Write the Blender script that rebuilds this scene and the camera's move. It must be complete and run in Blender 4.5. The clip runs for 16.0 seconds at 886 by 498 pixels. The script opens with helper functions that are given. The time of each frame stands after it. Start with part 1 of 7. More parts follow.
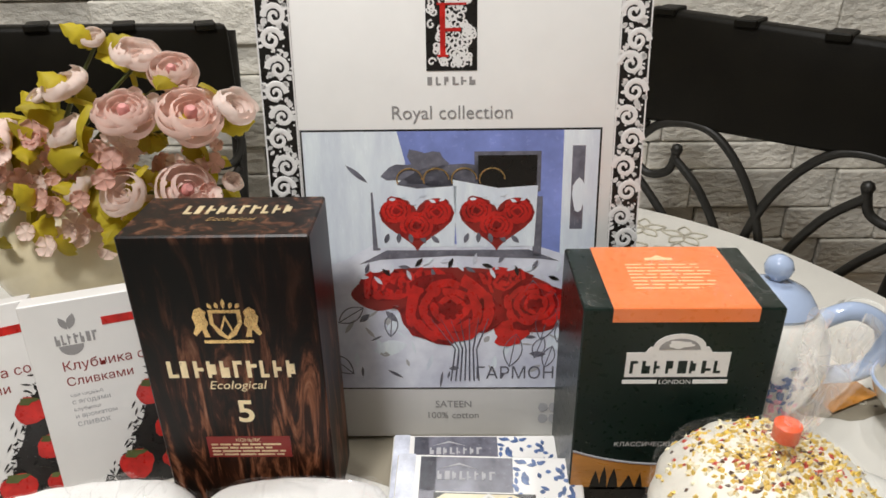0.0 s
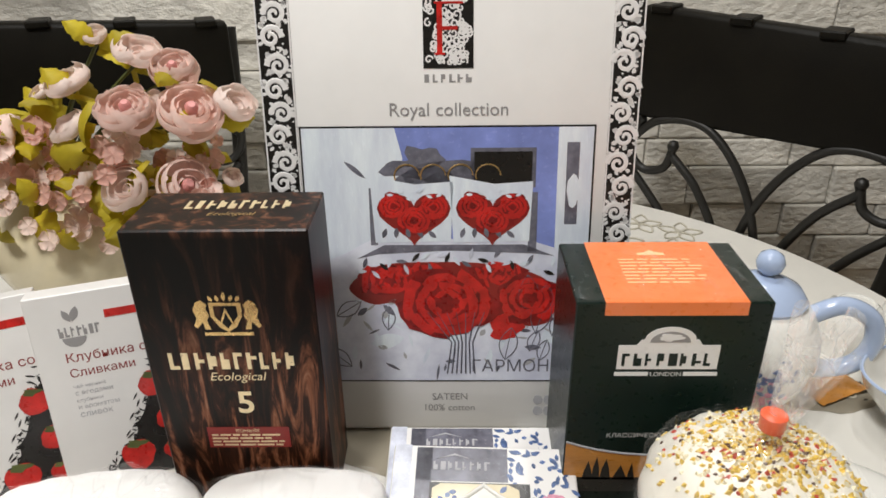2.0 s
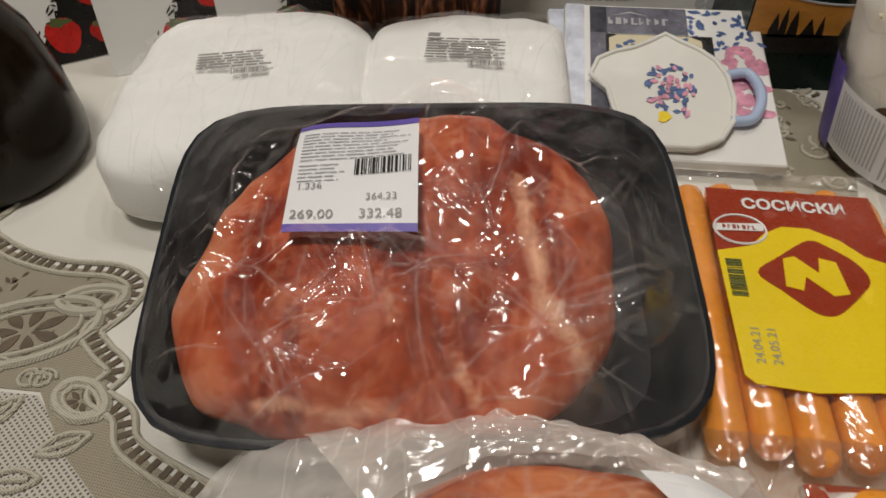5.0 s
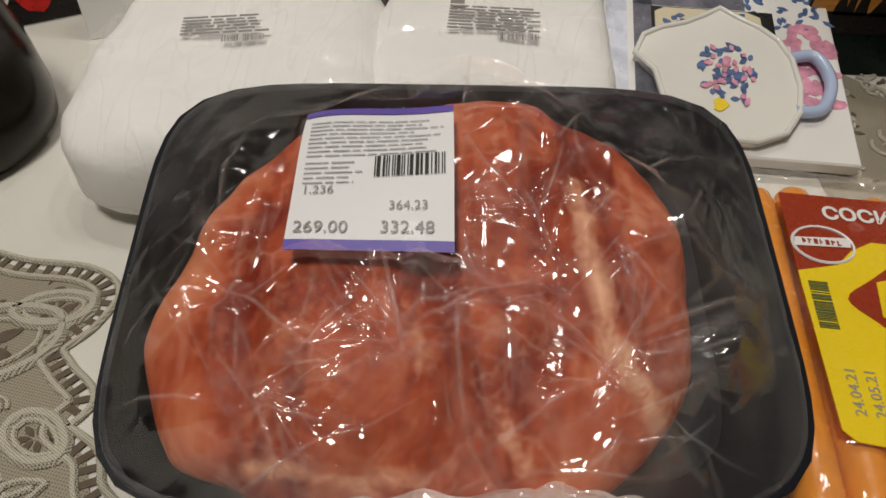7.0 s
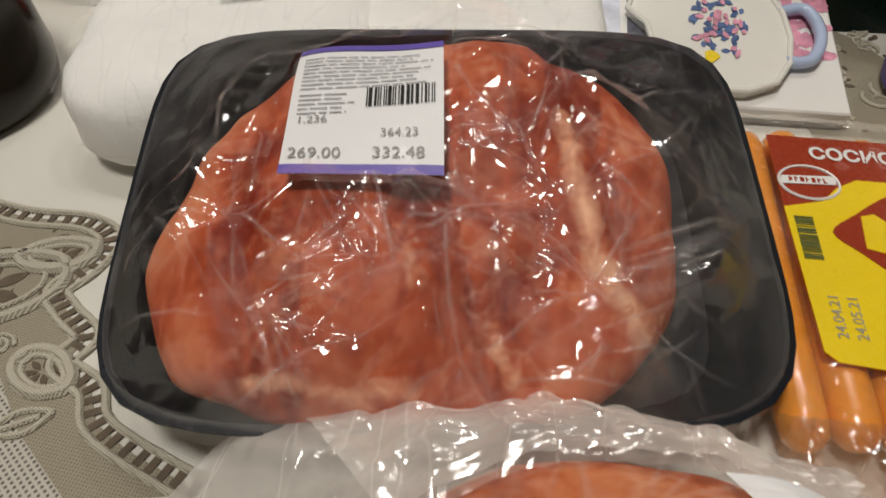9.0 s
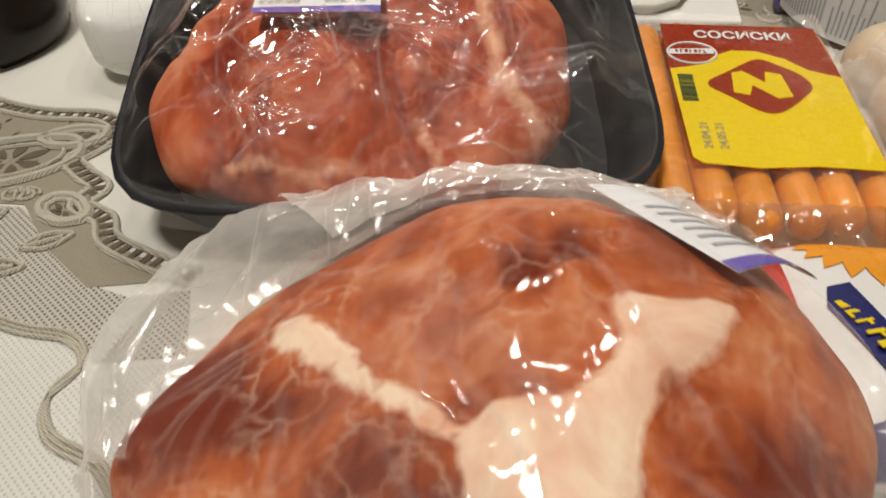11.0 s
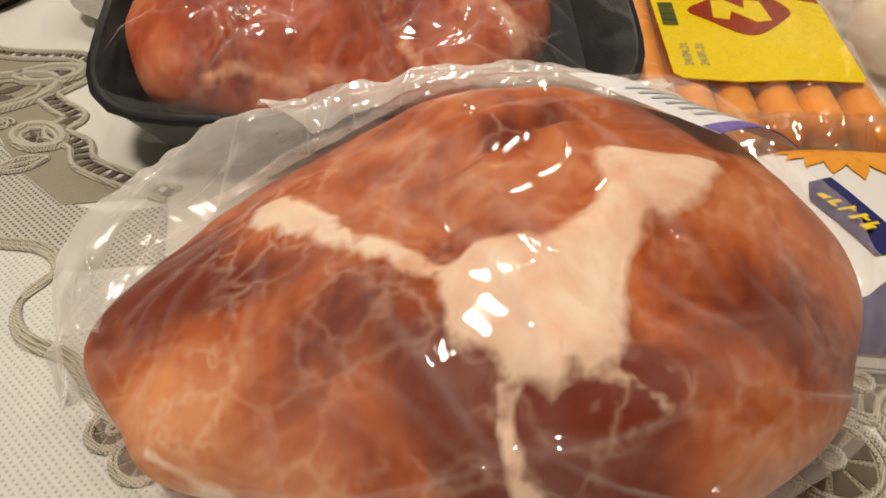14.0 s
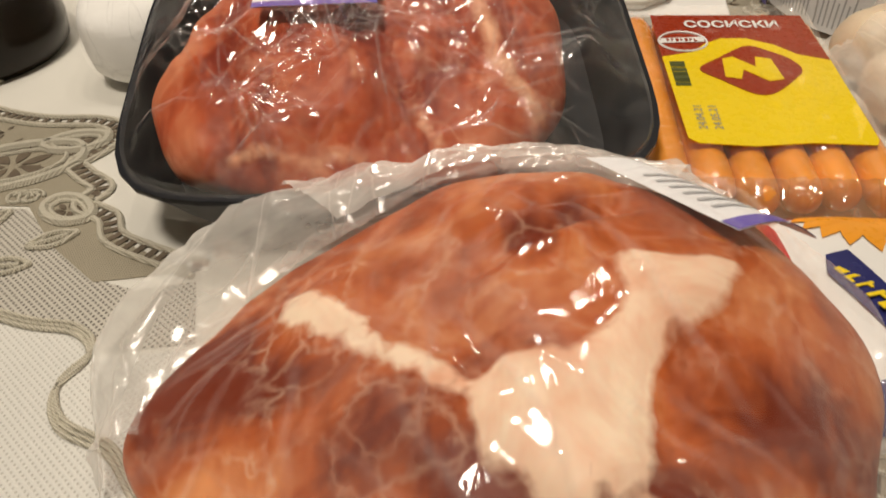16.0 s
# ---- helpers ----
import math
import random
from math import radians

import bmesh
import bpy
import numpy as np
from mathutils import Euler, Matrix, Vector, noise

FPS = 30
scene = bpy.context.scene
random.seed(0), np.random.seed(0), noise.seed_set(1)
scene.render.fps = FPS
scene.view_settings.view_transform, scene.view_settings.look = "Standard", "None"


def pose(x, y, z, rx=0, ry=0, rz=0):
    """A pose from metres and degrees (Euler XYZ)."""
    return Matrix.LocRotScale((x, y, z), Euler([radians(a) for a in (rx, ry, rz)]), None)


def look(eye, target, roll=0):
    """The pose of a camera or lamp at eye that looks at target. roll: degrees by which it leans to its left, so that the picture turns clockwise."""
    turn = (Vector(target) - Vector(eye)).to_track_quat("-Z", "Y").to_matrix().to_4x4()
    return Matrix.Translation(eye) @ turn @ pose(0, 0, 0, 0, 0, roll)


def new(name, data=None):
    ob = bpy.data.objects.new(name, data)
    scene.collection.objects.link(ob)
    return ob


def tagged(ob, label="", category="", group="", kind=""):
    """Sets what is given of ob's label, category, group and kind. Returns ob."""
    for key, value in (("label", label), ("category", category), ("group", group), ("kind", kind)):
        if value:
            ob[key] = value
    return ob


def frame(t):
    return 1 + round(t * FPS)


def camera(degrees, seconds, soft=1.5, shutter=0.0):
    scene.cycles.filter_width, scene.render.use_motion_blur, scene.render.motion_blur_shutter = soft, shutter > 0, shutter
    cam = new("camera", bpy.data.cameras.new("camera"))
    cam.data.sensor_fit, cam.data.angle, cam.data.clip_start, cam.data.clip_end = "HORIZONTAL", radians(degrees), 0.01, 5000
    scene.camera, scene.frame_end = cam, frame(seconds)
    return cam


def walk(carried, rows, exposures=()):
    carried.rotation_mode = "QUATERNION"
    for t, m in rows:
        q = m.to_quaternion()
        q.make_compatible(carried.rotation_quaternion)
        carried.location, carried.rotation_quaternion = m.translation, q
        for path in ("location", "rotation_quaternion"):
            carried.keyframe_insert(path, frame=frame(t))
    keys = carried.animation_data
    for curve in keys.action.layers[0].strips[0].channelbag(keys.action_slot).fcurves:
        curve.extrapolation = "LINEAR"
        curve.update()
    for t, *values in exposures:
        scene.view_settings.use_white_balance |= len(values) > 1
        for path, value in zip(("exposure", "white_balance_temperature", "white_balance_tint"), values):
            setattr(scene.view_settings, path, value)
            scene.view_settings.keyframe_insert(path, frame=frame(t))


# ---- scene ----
cam = camera(64.9, 16.0, soft=1.6, shutter=0.5)
PATH = [
    (0, (0.0036, -0.0693, 0.4274), (-0.0166, 0.8267, -0.0162), -0.96),
    (0.5, (0.0057, -0.0689, 0.4267), (-0.0133, 0.8263, -0.0185), -0.87),
    (1, (0.0065, -0.0695, 0.4282), (-0.0161, 0.8251, -0.0182), -0.95),
    (1.5, (0.0062, -0.0733, 0.4289), (-0.0122, 0.8224, -0.0153), -0.71),
    (2, (0.0063, -0.0782, 0.4306), (-0.0136, 0.8153, -0.0180), -0.83),
    (2.5, (0.0204, -0.1285, 0.4574), (0.0217, 0.7631, 0.0045), -0.89),
    (3, (0.0150, -0.2125, 0.4470), (0.0027, 0.6476, -0.0630), -2.14),
    (3.5, (-0.0169, -0.2317, 0.3941), (-0.0661, 0.6014, -0.1569), -1.05),
    (4, (-0.0482, -0.2155, 0.3363), (-0.1077, 0.5565, -0.2966), -2.92),
    (4.5, (-0.0771, -0.1952, 0.2845), (-0.1358, 0.5572, -0.3716), -2.34),
    (5, (-0.0951, -0.1701, 0.2706), (-0.1533, 0.5606, -0.4097), -0.66),
    (7.5, (-0.1164, -0.1166, 0.2398), (-0.1577, 0.5807, -0.4758), 1.47),
    (8, (-0.1167, -0.1166, 0.2366), (-0.1606, 0.5752, -0.4841), 1.19),
    (10.5, (-0.0872, -0.2197, 0.2241), (-0.1302, 0.5007, -0.4682), -0.54),
    (11, (-0.0806, -0.2465, 0.2113), (-0.1231, 0.4914, -0.4623), -0.94),
    (11.5, (-0.0775, -0.2643, 0.1962), (-0.1049, 0.4861, -0.4642), 0.45),
    (12, (-0.0778, -0.2765, 0.1791), (-0.1025, 0.4766, -0.4783), 0.72),
    (12.5, (-0.0782, -0.2795, 0.1731), (-0.0999, 0.4709, -0.4876), 0.29),
    (13, (-0.0781, -0.2764, 0.1766), (-0.0962, 0.4760, -0.4819), 0.16),
    (13.5, (-0.0792, -0.2744, 0.1756), (-0.0934, 0.4732, -0.4884), 0.09),
    (14, (-0.0787, -0.2723, 0.1781), (-0.1010, 0.4776, -0.4832), -0.63),
    (14.5, (-0.0813, -0.2698, 0.1872), (-0.1089, 0.4845, -0.4687), -0.91),
    (15, (-0.0820, -0.2704, 0.1889), (-0.1121, 0.4847, -0.4661), -1.36),
    (15.5, (-0.0818, -0.2691, 0.1913), (-0.1148, 0.4866, -0.4627), -1.79),
    (16, (-0.0828, -0.2595, 0.2016), (-0.1212, 0.4989, -0.4491), -2.38),
]
walk(cam, [(t, look(eye, target, roll)) for t, eye, target, roll in PATH],
     [(0, 0.0, 5950, 10), (2.5, 0.0, 5950, 10), (3.0, -0.15, 6000, 10), (3.5, -0.55, 6100, 10), (5, -0.85, 6350, 10), (8, -0.88, 6350, 10), (10.5, -0.5, 6350, 9), (12.5, -0.45, 6850, 11), (16, -0.45, 7000, 11)])

# ---- light: one warm ceiling lamp in a closed room, faint bounce from the world ----
scene.view_settings.exposure = 0.0
world = bpy.data.worlds.new("world")
world.use_nodes = True
world.node_tree.nodes["Background"].inputs["Color"].default_value = (1.0, 0.9, 0.78, 1)
world.node_tree.nodes["Background"].inputs["Strength"].default_value = 0.03
scene.world = world


def area_lamp(name, eye, target, size, watts, colour, shape="DISK", size_y=None):
    data = bpy.data.lights.new(name, "AREA")
    data.shape, data.size, data.energy, data.color = shape, size, watts, colour
    if size_y:
        data.size_y = size_y
    ob = new(name, data)
    ob.matrix_world = look(eye, target)
    return ob


LAMP = (-0.40, -0.30, 1.62)
area_lamp("ceiling_light_glow", LAMP, (-0.1, 0.3, 0.0), 0.30, 24, (1.0, 0.93, 0.83))
SPOT = (-0.02, 0.62, 1.78)
for k in (-1, 0, 1):
    area_lamp("spot_glow", (SPOT[0] + 0.38 * k, SPOT[1] + 0.10 * abs(k), SPOT[2]), (-0.05, 0.1, 0.0), 0.09, 4.6, (1.0, 0.93, 0.83))


# ---- builders ----
class Build:
    """Gathers vertices and faces of one mesh."""

    def __init__(self):
        self.v, self.f = [], []

    def add(self, verts, faces, m=None):
        n = len(self.v)
        self.v += [tuple(m @ Vector(p)) if m else tuple(p) for p in verts]
        self.f += [tuple(n + i for i in face) for face in faces]
        return self

    def box(self, a, b, bevel=0.0, m=None):
        """A box between two corners with cut edges."""
        c = [(a[i] + b[i]) / 2 for i in range(3)]
        h = [abs(b[i] - a[i]) / 2 for i in range(3)]
        bm = bmesh.new()
        bmesh.ops.create_cube(bm, size=2)
        bmesh.ops.scale(bm, vec=h, verts=bm.verts)
        if bevel:
            bmesh.ops.bevel(bm, geom=bm.edges[:], offset=bevel, segments=2 if bevel > 0.002 else 1, affect="EDGES", profile=0.5)
        bmesh.ops.translate(bm, vec=c, verts=bm.verts)
        bm.verts.index_update()
        self.add([v.co[:] for v in bm.verts], [[v.index for v in f.verts] for f in bm.faces], m)
        bm.free()
        return self

    def flat(self, pts, th=0.0003, m=None, base=0.0):
        """A thin sheet with the outline pts in the plane of m."""
        n = len(pts)
        area = sum(pts[i][0] * pts[(i + 1) % n][1] - pts[(i + 1) % n][0] * pts[i][1] for i in range(n))
        if area < 0:
            pts = pts[::-1]
        verts = [(u, v, base) for u, v in pts] + [(u, v, base + th) for u, v in pts]
        faces = [tuple(range(n, 2 * n)), tuple(range(n - 1, -1, -1))] + [(i, (i + 1) % n, n + (i + 1) % n, n + i) for i in range(n)]
        return self.add(verts, faces, m)

    def rect(self, x0, y0, x1, y1, th=0.0003, m=None, base=0.0):
        return self.flat([(x0, y0), (x1, y0), (x1, y1), (x0, y1)], th, m, base)

    def tube(self, pts, r, seg=8, closed=False, m=None):
        """A round cord along pts; r may be one number or one for each point."""
        pts = [Vector(p) for p in pts]
        n, verts, faces = len(pts), [], []
        last = None
        for i, p in enumerate(pts):
            a = pts[(i - 1) % n] if closed or i else p
            b = pts[(i + 1) % n] if closed or i < n - 1 else p
            d = (b - a).normalized()
            side = d.cross(Vector((0, 0, 1))) if last is None else last - d * last.dot(d)
            if side.length < 1e-4:
                side = d.cross(Vector((1, 0, 0)))
            side.normalize()
            last, up = side, d.cross(side)
            rr = r[i] if isinstance(r, (list, tuple)) else r
            verts += [p + (side * math.cos(k * math.tau / seg) + up * math.sin(k * math.tau / seg)) * rr for k in range(seg)]
        for i in range(n if closed else n - 1):
            j = (i + 1) % n
            faces += [(i * seg + k, j * seg + k, j * seg + (k + 1) % seg, i * seg + (k + 1) % seg) for k in range(seg)]
        if not closed:
            faces += [tuple(range(seg)), tuple((n - 1) * seg + k for k in range(seg))[::-1]]
        return self.add(verts, faces, m)

    def lathe(self, profile, seg=48, m=None, wobble=None):
        """A turned body; profile: rows of radius and height."""
        verts, faces = [], []
        for r, z in profile:
            for k in range(seg):
                a = k * math.tau / seg
                q = r * (wobble(a, z) if wobble else 1)
                verts.append((q * math.cos(a), q * math.sin(a), z))
        for i in range(len(profile) - 1):
            faces += [(i * seg + k, i * seg + (k + 1) % seg, (i + 1) * seg + (k + 1) % seg, (i + 1) * seg + k) for k in range(seg)]
        faces += [tuple(range(seg))[::-1], tuple((len(profile) - 1) * seg + k for k in range(seg))]
        return self.add(verts, faces, m)

    def grid(self, fn, nu, nv, m=None, wrap=False):
        """A surface fn(u, v), u and v from 0 to 1."""
        cols = nu if wrap else nu + 1
        verts = [fn(i / nu, j / nv) for j in range(nv + 1) for i in range(cols)]
        faces = [(j * cols + i, j * cols + (i + 1) % cols, (j + 1) * cols + (i + 1) % cols, (j + 1) * cols + i) for j in range(nv) for i in range(nu)]
        return self.add(verts, faces, m)

    def net(self, x, y, z):
        """A surface through three equal number grids."""
        rows, cols = x.shape
        verts = np.stack([x.ravel(), y.ravel(), z.ravel()], 1).tolist()
        faces = [(j * cols + i, j * cols + i + 1, (j + 1) * cols + i + 1, (j + 1) * cols + i) for j in range(rows - 1) for i in range(cols - 1)]
        return self.add(verts, faces)

    def disc(self, fn, n):
        """A round surface fn(angle share, radius share) on an even square net."""
        net = [i * 2 / n - 1 for i in range(n + 1)]
        verts = []
        for t in net:
            for s in net:
                x, y = s * math.sqrt(1 - t * t / 2), t * math.sqrt(1 - s * s / 2)
                verts.append(fn(math.atan2(y, x) / math.tau % 1.0, min(1.0, math.hypot(x, y))))
        faces = [(j * (n + 1) + i, j * (n + 1) + i + 1, (j + 1) * (n + 1) + i + 1, (j + 1) * (n + 1) + i) for j in range(n) for i in range(n)]
        return self.add(verts, faces)

    def mesh(self, name, material, smooth=False):
        me = bpy.data.meshes.new(name)
        me.from_pydata(self.v, [], self.f)
        me.validate()
        me.materials.append(material)
        if smooth:
            me.polygons.foreach_set("use_smooth", [True] * len(me.polygons))
            me.set_sharp_from_angle(angle=radians(50))
        me.update()
        return me


TINY = ("photo_rose", "photo_rose_shade", "photo_outline", "tracery", "mark", "photo_stalk", "badge_mark", "seal_mark", "label_barcode", "small_print", "label_print", "tea_leaves", "flower_print", "dish_print")


def part(name, b, material, parent=None, label="", smooth=False):
    """One mesh object under a thing."""
    ob = new(name, b if isinstance(b, bpy.types.Mesh) else b.mesh(name, material, smooth))
    if parent:
        ob.parent = parent
    if label:
        ob["label"] = label
    if name in TINY:
        ob["kind"] = "stuff"
    return ob


def thing(name, label, category, m=None, group="", kind=""):
    """An Empty at a thing's base, which parents its parts."""
    ob = new(name)
    ob.empty_display_size = 0.02
    if m:
        ob.matrix_basis = m
    return tagged(ob, label, category, group, kind)


def text(name, s, m, material, parent, height=None, width=None, align="CENTER", shear=0.0, depth=0.00015, bold=0.0):
    """Flat letters in the plane of m, scaled to a cap height or a width."""
    cu = bpy.data.curves.new(name, "FONT")
    cu.offset = bold
    cu.body, cu.size, cu.extrude, cu.shear, cu.resolution_u = s, 1.0, 0.0, shear, 3
    tmp = bpy.data.objects.new(name, cu)
    scene.collection.objects.link(tmp)
    bpy.context.view_layer.update()
    me = bpy.data.meshes.new_from_object(tmp.evaluated_get(bpy.context.evaluated_depsgraph_get()))
    bpy.data.objects.remove(tmp)
    co = np.zeros(len(me.vertices) * 3)
    me.vertices.foreach_get("co", co)
    co = co.reshape(-1, 3)
    lo, hi = co.min(0), co.max(0)
    k = width / (hi[0] - lo[0]) if width else height / (hi[1] - lo[1])
    ky = height / (hi[1] - lo[1]) if height and width else k
    co[:, 0] = (co[:, 0] - (lo[0] if align == "LEFT" else (lo[0] + hi[0]) / 2)) * k
    co[:, 1] = (co[:, 1] - (lo[1] + hi[1]) / 2) * ky
    co[:, 2] = depth
    me.vertices.foreach_set("co", co.ravel())
    me.transform(m)
    me.materials.clear()
    me.materials.append(material)
    me.update()
    return part(name, me, material, parent)


def blocks(b, n, x0, x1, y0, y1, m, seed=0, th=0.0004):
    """A row of plain upright blocks in place of a mark."""
    rng = random.Random(seed)
    step = (x1 - x0) / n
    for i in range(n):
        w = step * rng.uniform(0.5, 0.78)
        x = x0 + i * step
        b.rect(x, y0, x + w * 0.42, y1, th, m)
        b.rect(x + w * 0.42, y0 + (y1 - y0) * rng.choice((0.0, 0.4, 0.8)), x + w, y0 + (y1 - y0) * rng.choice((0.2, 0.6, 1.0)) + 1e-5, th, m)
    return b


def lines(b, x0, x1, y1, step, n, m, seed=0, fill=0.45, th=0.00025):
    """Small writing as rows of plain bars."""
    rng = random.Random(seed)
    for i in range(n):
        x, y = x0, y1 - i * step
        end = x1 - (x1 - x0) * rng.uniform(0, 0.25)
        while x < end:
            w = min(rng.uniform(1.2, 4.5) * step, end - x)
            b.rect(x, y - step * fill, x + w, y, th, m)
            x += w + step * 0.45
    return b


def barcode(b, x0, x1, y0, y1, m, seed=0, th=0.00025):
    rng = random.Random(seed)
    x, unit = x0, (x1 - x0) / 60
    while x < x1:
        w = unit * rng.choice((1, 1, 2, 3))
        b.rect(x, y0, min(x + w, x1), y1, th, m)
        x += w + unit * rng.choice((1, 1, 2))
    return b


FRONT = Matrix(((1, 0, 0, 0), (0, 0, -1, 0), (0, 1, 0, 0), (0, 0, 0, 1)))  # u to x, v to z, out to -y


def front(x=0, y=0, z=0):
    return Matrix.Translation((x, y, z)) @ FRONT


def flatm(x=0, y=0, z=0, turn=0):
    return pose(x, y, z, 0, 0, turn)


def spline(pts, n=8, closed=False):
    """A smooth line through pts."""
    pts = [Vector(p) for p in pts]
    out, k = [], len(pts)
    for i in range(k if closed else k - 1):
        g = (lambda j: pts[j % k]) if closed else (lambda j: pts[min(max(j, 0), k - 1)])
        a, b, c, d = g(i - 1), g(i), g(i + 1), g(i + 2)
        for s in range(n):
            t = s / n
            out.append(0.5 * (2 * b + (c - a) * t + (2 * a - 5 * b + 4 * c - d) * t * t + (3 * b - a - 3 * c + d) * t**3))
    if not closed:
        out.append(pts[-1])
    return out


def heart(cx, cy, w, h, n=28):
    out = []
    for i in range(n):
        t = i * math.tau / n
        out.append((cx + w / 32 * 16 * math.sin(t) ** 3, cy + h / 30 * (13 * math.cos(t) - 5 * math.cos(2 * t) - 2 * math.cos(3 * t) - math.cos(4 * t))))
    return out


def blob(cx, cy, rx, ry, n=26, rough=0.15, seed=0, turn=0.0):
    rng = random.Random(seed)
    ph = [rng.uniform(0, 6.28) for _ in range(4)]
    out = []
    for i in range(n):
        a = i * math.tau / n
        k = 1 + rough * (math.sin(3 * a + ph[0]) * 0.5 + math.sin(5 * a + ph[1]) * 0.35 + math.sin(8 * a + ph[2]) * 0.3)
        x, y = rx * k * math.cos(a), ry * k * math.sin(a)
        out.append((cx + x * math.cos(turn) - y * math.sin(turn), cy + x * math.sin(turn) + y * math.cos(turn)))
    return out


def leaf2d(cx, cy, length, width, turn, n=9):
    top = [(length * (i / n), width / 2 * math.sin(math.pi * (i / n)) ** 0.9) for i in range(n + 1)]
    pts = top + [(x, -y) for x, y in top[-2:0:-1]]
    c, s = math.cos(turn), math.sin(turn)
    return [(cx + x * c - y * s, cy + x * s + y * c) for x, y in pts]


# ---- materials ----
def nodes_of(name):
    mt = bpy.data.materials.new(name)
    mt.use_nodes = True
    nt = mt.node_tree
    return mt, nt, nt.nodes["Principled BSDF"], nt.nodes["Material Output"]


def noise_tex(nt, scale, detail=4, rough=0.6, stretch=(1, 1, 1), distort=0.0, turn=0.0):
    co, mp, nz = nt.nodes.new("ShaderNodeTexCoord"), nt.nodes.new("ShaderNodeMapping"), nt.nodes.new("ShaderNodeTexNoise")
    mp.inputs["Scale"].default_value = stretch
    mp.inputs["Rotation"].default_value = (0, 0, radians(turn))
    nz.inputs["Scale"].default_value, nz.inputs["Detail"].default_value, nz.inputs["Roughness"].default_value = scale, detail, rough
    nz.inputs["Distortion"].default_value = distort
    nt.links.new(co.outputs["Object"], mp.inputs["Vector"])
    nt.links.new(mp.outputs["Vector"], nz.inputs["Vector"])
    return nz


def ramp(nt, src, stops):
    r = nt.nodes.new("ShaderNodeValToRGB")
    el = r.color_ramp.elements
    while len(el) < len(stops):
        el.new(0.5)
    for e, (p, c) in zip(el, stops):
        e.position, e.color = p, (c if len(c) == 4 else (*c, 1)) if isinstance(c, (tuple, list)) else (c, c, c, 1)
    nt.links.new(src, r.inputs["Fac"])
    return r


def mat(name, col, rough=0.5, metal=0.0, var=0.12, scale=18.0, bump=0.0, bscale=220.0, spec=0.5, coat=0.0, sub=0.0, random_value=0.0, stretch=(1, 1, 1), bdist=0.001):
    """A plain surface with broad and fine variation, relief and uneven gloss."""
    mt, nt, p, out = nodes_of(name)
    nz = noise_tex(nt, scale, 5, 0.6, stretch)
    fine = noise_tex(nt, bscale, 3, 0.6, stretch)
    r = ramp(nt, nz.outputs["Fac"], [(0.3, tuple(c * (1 - var) for c in col)), (0.7, tuple(min(1, c * (1 + var * 0.6)) for c in col))])
    colour = r.outputs["Color"]
    if random_value:
        info, hsv, rng = nt.nodes.new("ShaderNodeObjectInfo"), nt.nodes.new("ShaderNodeHueSaturation"), nt.nodes.new("ShaderNodeMapRange")
        rng.inputs["To Min"].default_value, rng.inputs["To Max"].default_value = 1 - random_value, 1 + random_value
        nt.links.new(info.outputs["Random"], rng.inputs["Value"])
        nt.links.new(rng.outputs["Result"], hsv.inputs["Value"])
        nt.links.new(colour, hsv.inputs["Color"])
        colour = hsv.outputs["Color"]
    nt.links.new(colour, p.inputs["Base Color"])
    rr = ramp(nt, fine.outputs["Fac"], [(0.3, max(0.02, rough * 0.85)), (0.7, min(1, rough * 1.15))])
    nt.links.new(rr.outputs["Color"], p.inputs["Roughness"])
    p.inputs["Metallic"].default_value = metal
    p.inputs["Specular IOR Level"].default_value = spec
    p.inputs["Coat Weight"].default_value = coat
    p.inputs["Coat Roughness"].default_value = 0.05
    if sub:
        p.inputs["Subsurface Weight"].default_value = sub
        p.inputs["Subsurface Radius"].default_value = (0.006, 0.003, 0.002)
    if bump:
        b = nt.nodes.new("ShaderNodeBump")
        b.inputs["Strength"].default_value, b.inputs["Distance"].default_value = bump, bdist
        nt.links.new(fine.outputs["Fac"], b.inputs["Height"])
        nt.links.new(b.outputs["Normal"], p.inputs["Normal"])
    return mt


